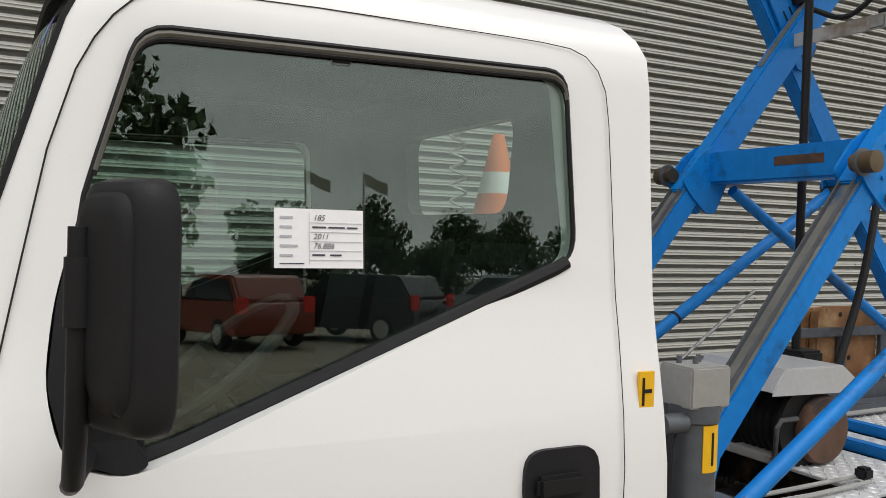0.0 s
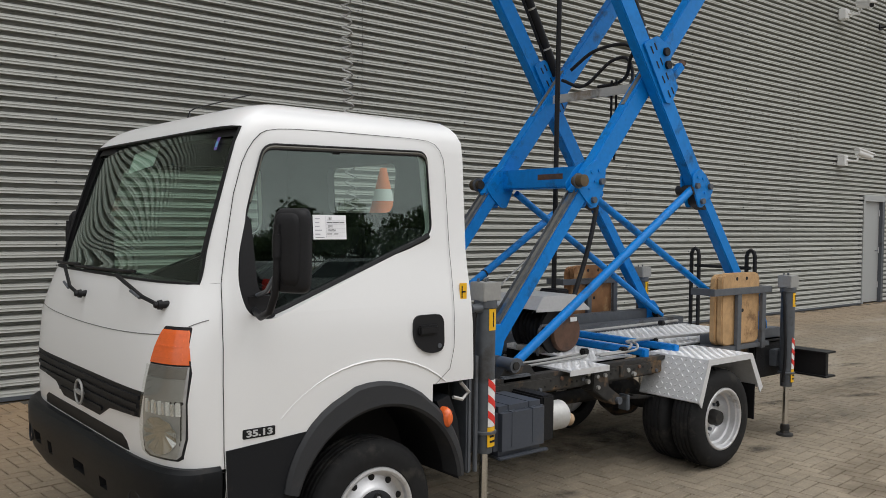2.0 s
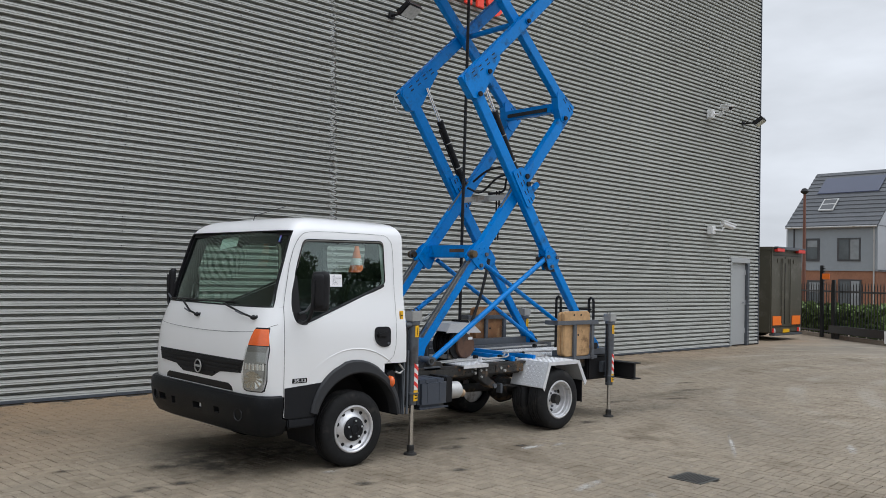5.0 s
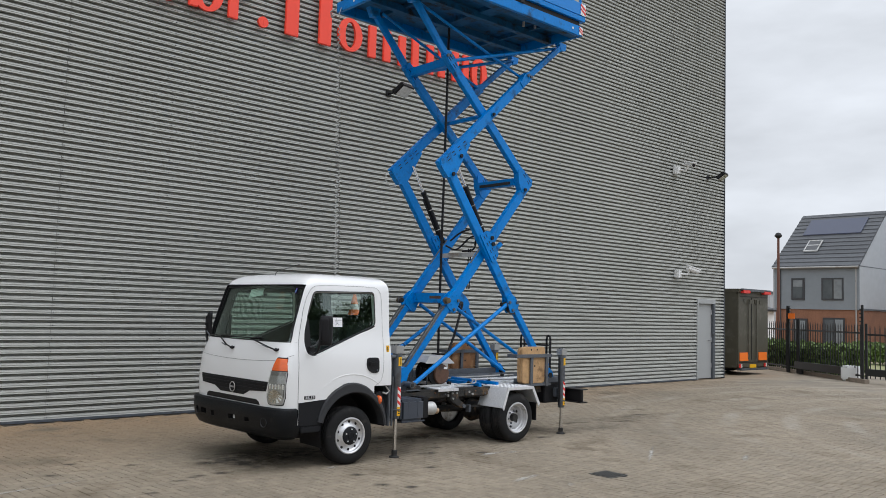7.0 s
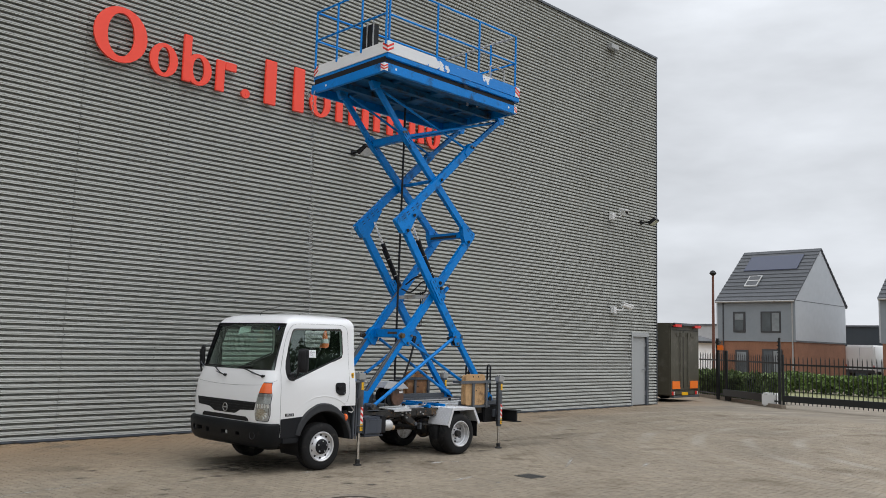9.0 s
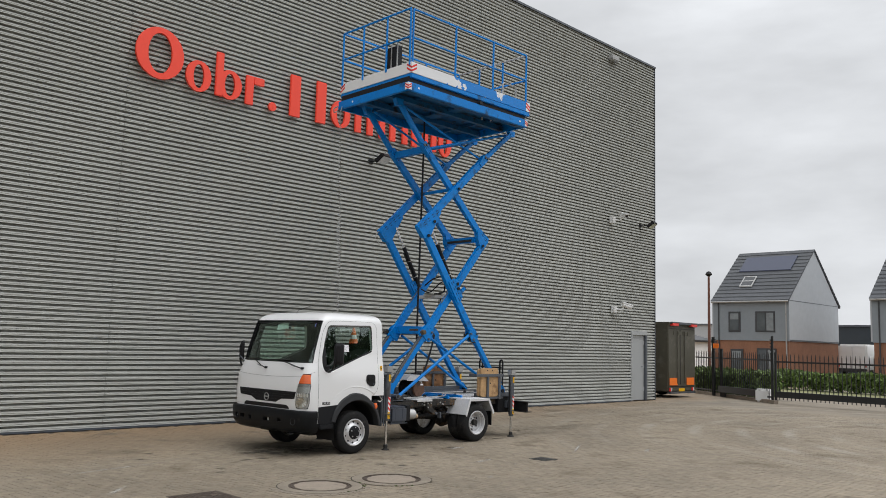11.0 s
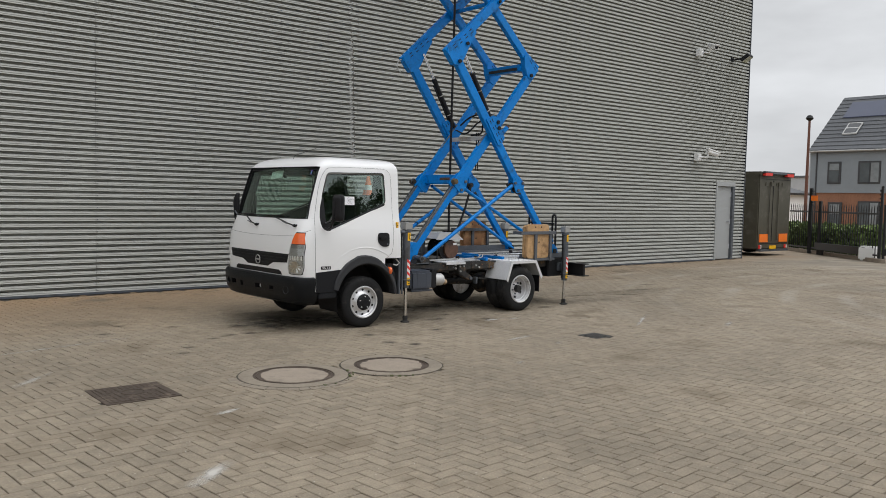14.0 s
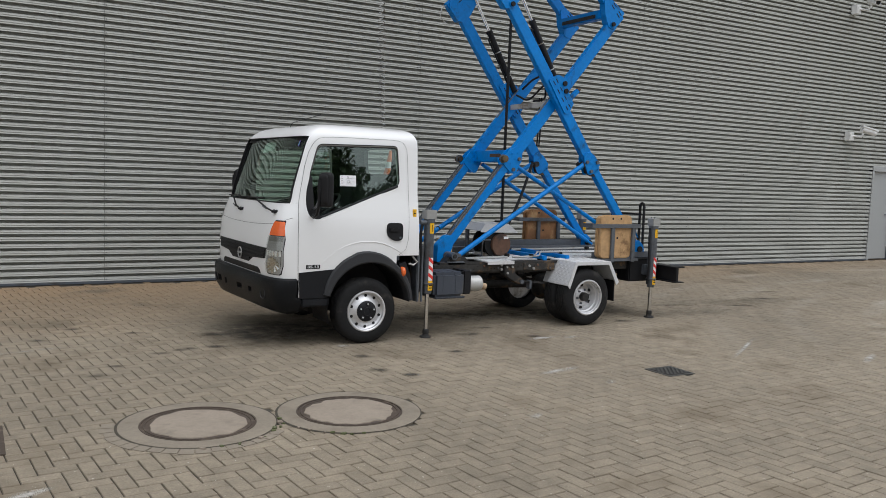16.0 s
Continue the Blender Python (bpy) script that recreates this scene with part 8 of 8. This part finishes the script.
gate = [(3.2, PY0 + 0.06, 5.98), (3.2, PY0 + 0.06, 6.24), (3.24, PY0 + 0.06, 6.27), (3.52, PY0 + 0.06, 6.27), (3.56, PY0 + 0.06, 6.24), (3.56, PY0 + 0.06, 5.98)]
part("grab_bar", bm_tube(gate, 0.014, 8), GREYCAST, rail)
control = thing("control_box", (1.02, 0.55, 5.98), "black control box with a pale frame standing on the platform", "control box")
part("box_body", bm_box(0.985, 0.48, 5.98, 1.10, 0.74, 6.42, 0.01), BLACK, control)
for y in (0.465, 0.61, 0.755):
    part("box_frame", bm_rod((0.975, y, 5.98), (0.975, y, 6.45), 0.011, 8), GREYCAST, control)

# ---- covers in the yard ----
for cx, cy in MANHOLES:
    m = thing("manhole", (cx, cy, -0.02), "round concrete manhole cover in a cast iron rim", "manhole cover", "manhole covers")
    first = cx == MANHOLES[0][0]
    part("concrete_collar", bm_turned([(0.348, -0.02), (0.348, 0.005), (0.354, 0.007), (0.458, 0.007), (0.467, 0.004), (0.47, -0.02)], (cx, cy, 0), 64, "Z", caps=False), COLLAR, m, "grey-brown concrete collar")
    part("iron_rim", bm_turned([(0.26, -0.02), (0.26, 0.001), (0.311, 0.001), (0.313, 0.006), (0.321, 0.006), (0.323, 0.001), (0.337, 0.001), (0.339, 0.008), (0.347, 0.008), (0.348, -0.02)], (cx, cy, 0), 64, "Z", caps=False), IRON, m, "rusty brown cast iron rim packed with dirt")
    wobble = random.Random(21 if first else 22)
    lobes = [(wobble.uniform(0.002, 0.006), k, wobble.uniform(0, 6.3)) for k in (2, 3, 5, 7, 11, 17)]
    bm = bmesh.new()
    lo, hi, crown = [], [], []
    for k in range(96):
        a = k * math.tau / 96
        r = 0.288 + sum(h * math.sin(f * a + p) for h, f, p in lobes)
        lo.append(bm.verts.new((cx + r * math.cos(a), cy + r * math.sin(a), 0.0)))
        hi.append(bm.verts.new((cx + (r - 0.004) * math.cos(a), cy + (r - 0.004) * math.sin(a), 0.0055)))
        crown.append(bm.verts.new((cx + 0.2 * math.cos(a), cy + 0.2 * math.sin(a), 0.0085)))
    for k in range(96):
        j = (k + 1) % 96
        bm.faces.new((lo[k], lo[j], hi[j], hi[k]))
        bm.faces.new((hi[k], hi[j], crown[j], crown[k]))
    bm.faces.new(crown)
    part("cover", bm, CONCRETE, m, "pale concrete cover with a broken edge")
    # dark joint ring, widened on one side to paint the collar's shadow gap
    bm = bmesh.new()
    inner, outer = [], []
    for k in range(120):
        a = k * math.tau / 120
        gap = 0.0035 + 0.009 * max(0.0, math.cos(a - radians(205))) + 0.004 * wobble.random()
        inner.append(bm.verts.new((cx + 0.466 * math.cos(a), cy + 0.466 * math.sin(a), 0.0036)))
        outer.append(bm.verts.new((cx + (0.47 + gap) * math.cos(a), cy + (0.47 + gap) * math.sin(a), 0.0036)))
    for k in range(120):
        j = (k + 1) % 120
        bm.faces.new((inner[k], outer[k], outer[j], inner[j]))
    part("earth_joint", bm, JOINT_SHADE, m, "dark joint with a painted shadow gap round the collar")
    for k in range(17 if first else 0):
        a0, a1 = radians(160 + k * 9.5), radians(160 + k * 9.5 + 8.7)
        bm = bmesh.new()
        far_r = 0.548 + 0.02 * wobble.random()
        lo, hi = [[bm.verts.new((cx + r * math.cos(a), cy + r * math.sin(a), z)) for r, a in ((0.486, a0), (far_r, a0), (far_r, a1), (0.486, a1))] for z in (-0.01, 0.0045)]
        bm.faces.new(hi)
        for j in range(4):
            bm.faces.new((lo[j], lo[(j + 1) % 4], hi[(j + 1) % 4], hi[j]))
        part("edge_stone", bm, COLLAR, m)
    for k in range(12):
        a = radians(wobble.uniform(255, 345) if first else wobble.uniform(150, 260))
        r, w, t = 0.478 + wobble.uniform(-0.004, 0.03), wobble.uniform(0.006, 0.02), wobble.uniform(0, 3)
        bm = bm_box(-w, -w * 0.6, -0.004, w, w * 0.6, 0.004 + w * 0.3, 0.002)
        bm.transform(Matrix.Translation((cx + r * math.cos(a), cy + r * math.sin(a), 0.003)) @ pose(0, 0, 0, 8, 5, 57 * t))
        part("moss_tuft" if k % 3 else "stone_chip", bm, MOSS if k % 3 else CONCRETE, m)
x0, y0, x1, y1 = GULLY
gully = thing("gully_cover", ((x0 + x1) / 2, (y0 + y1) / 2, -0.02), "square brown cast iron cover set in the paving", "manhole cover")
part("frame", bm_box(x0, y0, -0.02, x1, y1, 0.0055, 0.002), IRON, gully)
part("lid", bm_box(x0 + 0.035, y0 + 0.035, 0.0, x1 - 0.035, y1 - 0.035, 0.0095, 0.002), IRON, gully)
for i in range(11):
    for j in range(11):
        px, py = x0 + 0.065 + 0.043 * i, y0 + 0.062 + 0.043 * j
        if (i - 5) ** 2 + (j - 5) ** 2 > 5:
            part("stud", bm_box(px - 0.012, py - 0.005, 0.008, px + 0.012, py + 0.005, 0.0125) if (i + j) % 2 else bm_box(px - 0.005, py - 0.012, 0.008, px + 0.005, py + 0.012, 0.0125), IRON, gully)
part("lid_ring", bm_tube([((x0 + x1) / 2 + 0.085 * math.cos(k * math.tau / 28), (y0 + y1) / 2 + 0.085 * math.sin(k * math.tau / 28), 0.009) for k in range(28)], 0.006, 6, True), IRON, gully)
x0, y0, x1, y1 = DRAIN
drain = thing("drain_grate", ((x0 + x1) / 2, (y0 + y1) / 2, -0.02), "dark slotted iron drain grate set in the paving", "drain grate")
part("frame", bm_box(x0, y0, -0.02, x1, y1, 0.0045, 0.002), GRATE, drain)
part("well", bm_box(x0 + 0.03, y0 + 0.03, -0.002, x1 - 0.03, y1 - 0.03, 0.0055), BLACK, drain)
for k in range(-6, 8):
    a, b = (x0 + 0.04 * k + 0.02, y0 + 0.03), (x0 + 0.04 * k + 0.20, y1 - 0.03)
    lo = max(0.0, (x0 + 0.03 - a[0]) / 0.18)
    hi = min(1.0, (x1 - 0.03 - a[0]) / 0.18)
    if hi > lo:
        p, q = Vector((*a, 0.0045)).lerp(Vector((*b, 0.0045)), lo), Vector((*a, 0.0045)).lerp(Vector((*b, 0.0045)), hi)
        part("grate_bar", bm_beam(p, q, 0.017, 0.009, 0), GRATE, drain)


def stain(name, x, y, rx, ry, turn, material, label, z=0.0042):
    """A soft blot lying on the paving."""
    bm = bmesh.new()
    bm.faces.new([bm.verts.new((rx * math.cos(k * math.tau / 24), ry * math.sin(k * math.tau / 24), 0)) for k in range(24)])
    ob = tagged(part(name, bm, material), label, "stain", kind="structure")
    ob.location, ob.rotation_euler = (x, y, z), (0, 0, radians(turn))
    ob.visible_shadow = False


for x, y, rx, ry in ((-1.26, 0.36, 0.20, 0.07), (-1.57, 0.32, 0.10, 0.05), (-0.87, 0.91, 0.14, 0.07), (-1.82, 1.2, 0.16, 0.06), (-3.67, -1.0, 0.07, 0.04), (-0.13, -1.18, 0.13, 0.07), (1.79, -0.21, 0.16, 0.06), (-2.3, 1.57, 0.12, 0.05), (-1.75, 0.25, 0.14, 0.05), (-1.5, 0.36, 0.14, 0.05), (-2.6, 1.1, 0.16, 0.06), (-1.1, 0.9, 0.25, 0.09), (-0.2, -0.45, 0.16, 0.08), (0.65, -0.55, 0.15, 0.07), (1.2, 0.1, 0.25, 0.09), (1.5, 0.35, 0.2, 0.08), (4.8, 0.9, 0.5, 0.08), (5.8, 0.6, 0.5, 0.07), (7.2, 1.5, 0.6, 0.09), (-0.3, -0.95, 0.15, 0.09), (3.3, 0.2, 0.25, 0.09), (6.6, 1.0, 0.5, 0.07), (-2.35, -0.35, 0.15, 0.07), (-2.15, -0.1, 0.1, 0.05)):
    stain("oil_stain", x, y, rx * 0.75, ry, -14, OIL, "dark oil stain on the paving")
# the first four patches paint shade under the truck, the last two are grime
for k, (x, y, rx, ry, m) in enumerate(((-0.80, 0.82, 0.6, 0.85, SHADE_GRIME), (-0.1, 0.9, 1.0, 0.6, SHADE_GRIME), (1.6, 1.1, 0.9, 0.35, SHADE_GRIME), (2.7, 1.0, 0.8, 0.45, SHADE_GRIME), (4.4, 0.45, 1.2, 0.35, GRIME), (6.0, 0.9, 1.6, 0.3, GRIME))):
    stain("grime_patch", x, y, rx, ry, -4, m, "darkened patch of paving, grime and painted truck shade", 0.0046 + 0.0002 * k)
for x, y, rx, ry, turn in ((3.45, -1.39, 0.68, 0.03, 31), (1.1, -1.5, 0.28, 0.06, 12), (1.8, -0.31, 0.22, 0.06, 5), (-3.1, 0.6, 0.9, 0.03, 13), (0.1, -2.5, 0.12, 0.05, 30), (-2.9, -2.6, 0.14, 0.05, 20), (-0.2, 0.0, 0.1, 0.05, 0), (4.2, -2.2, 0.3, 0.05, 25), (-3.55, -3.78, 0.30, 0.07, 37), (-3.75, -0.8, 0.34, 0.05, 48), (2.1, -0.38, 0.12, 0.04, 10), (1.24, -1.96, 0.1, 0.04, 30)):
    stain("scuff_mark", x, y, rx, ry, turn, CHALK, "pale scuff mark on the paving", 0.0043)

# ---- the paving bricks, herringbone ----
BRICK_L, BRICK_W, TURNED = 0.194, 0.0893, radians(5.0)
rng = np.random.default_rng(11)
ct, st = math.cos(TURNED), math.sin(TURNED)
# steps (W, W) run along a zigzag, steps (L, -L) from one zigzag to the next
along_k, across_k = np.meshgrid(np.arange(-220, 221), np.arange(-90, 91))
along_k, across_k = along_k.ravel(), across_k.ravel()
step_u, step_v = along_k * BRICK_W + across_k * BRICK_L, along_k * BRICK_W - across_k * BRICK_L
cu = np.concatenate([step_u + BRICK_L / 2, step_u + BRICK_L + BRICK_W / 2])
cv = np.concatenate([step_v + BRICK_W / 2, step_v + BRICK_W - BRICK_L / 2])
flat = np.concatenate([np.ones(len(step_u), bool), np.zeros(len(step_u), bool)])
mid_x, mid_y = -1.3606 - (BRICK_L * ct - BRICK_W * st), -2.8353 - (BRICK_L * st + BRICK_W * ct)
bx, by = mid_x + ct * cu - st * cv, mid_y + st * cu + ct * cv
keep = (bx > AX0) & (bx < AX1) & (by > AY0) & (by < AY1 - 0.1)
for cx, cy in MANHOLES:
    keep &= (bx - cx) ** 2 + (by - cy) ** 2 > 0.43 ** 2
for x0, y0, x1, y1 in (GULLY, DRAIN):
    keep &= ~((bx > x0 + 0.07) & (bx < x1 - 0.07) & (by > y0 + 0.07) & (by < y1 - 0.07))
bx, by, flat = bx[keep], by[keep], flat[keep]
single = (bx > -3.6) & (bx < 0.6) & (by > -3.95) & (by < -2.5)
single &= np.cumsum(single) <= 290
corner = np.array([(-1, -1), (1, -1), (1, 1), (-1, 1)], float)


def brick_corners(is_flat, grow=1.0):
    hl, hw = BRICK_L / 2 - 0.003, BRICK_W / 2 - 0.003
    return corner * ((hl, hw) if is_flat else (hw, hl)) * grow


def brick_mesh():
    me = bpy.data.meshes.new("brick")
    top, low = brick_corners(True) - np.sign(brick_corners(True)) * 0.003, brick_corners(True)
    v = [(x, y, 0.0) for x, y in top] + [(x, y, -0.004) for x, y in low] + [(x, y, -0.02) for x, y in low]
    f = [(0, 1, 2, 3)] + [(k, k + 4, (k + 1) % 4 + 4, (k + 1) % 4) for k in range(4)] + [(k + 4, k + 8, (k + 1) % 4 + 8, (k + 1) % 4 + 4) for k in range(4)]
    me.from_pydata(v, [], f)
    me.materials.append(PAVER)
    return me


shared = brick_mesh()
for x, y, fl in zip(bx[single], by[single], flat[single]):
    ob = new("brick", shared)
    ob.parent = pavement
    ob.matrix_basis = Matrix.Translation((x, y, rng.normal() * 0.001)) @ Euler((rng.normal() * 0.006, rng.normal() * 0.006, TURNED + (0 if fl else math.pi / 2) + rng.normal() * 0.006)).to_matrix().to_4x4()
rest = ~single
bx, by, flat = bx[rest], by[rest], flat[rest]
n = len(bx)
size = np.where(flat[:, None, None], brick_corners(True)[None], brick_corners(False)[None])
top = size - np.sign(size) * 0.003
turn = TURNED + rng.normal(size=n) * 0.005
c, s = np.cos(turn)[:, None], np.sin(turn)[:, None]


def turned(p):
    return np.stack([bx[:, None] + c * p[..., 0] - s * p[..., 1], by[:, None] + s * p[..., 0] + c * p[..., 1]], -1)


lift_z = rng.normal(size=(n, 1)) * 0.0009
tilt_x, tilt_y = rng.normal(size=(n, 1)) * 0.006, rng.normal(size=(n, 1)) * 0.006
zt = lift_z + top[..., 0] * tilt_x + top[..., 1] * tilt_y
verts = np.concatenate([np.concatenate([turned(top), zt[..., None]], -1), np.concatenate([turned(size), zt[..., None] - 0.004], -1), np.concatenate([turned(size), np.full((n, 4, 1), -0.012)], -1)], 1).reshape(-1, 3)
quad = np.array([(0, 1, 2, 3)] + [(k, k + 4, (k + 1) % 4 + 4, (k + 1) % 4) for k in range(4)] + [(k + 4, k + 8, (k + 1) % 4 + 8, (k + 1) % 4 + 4) for k in range(4)])
faces = (np.arange(n)[:, None, None] * 12 + quad[None]).reshape(-1, 4)
me = bpy.data.meshes.new("brick_field")
me.from_pydata(verts.tolist(), [], faces.tolist())
me.materials.append(PAVER)
field = tagged(new("brick_field", me), kind="stuff")
field.parent = pavement
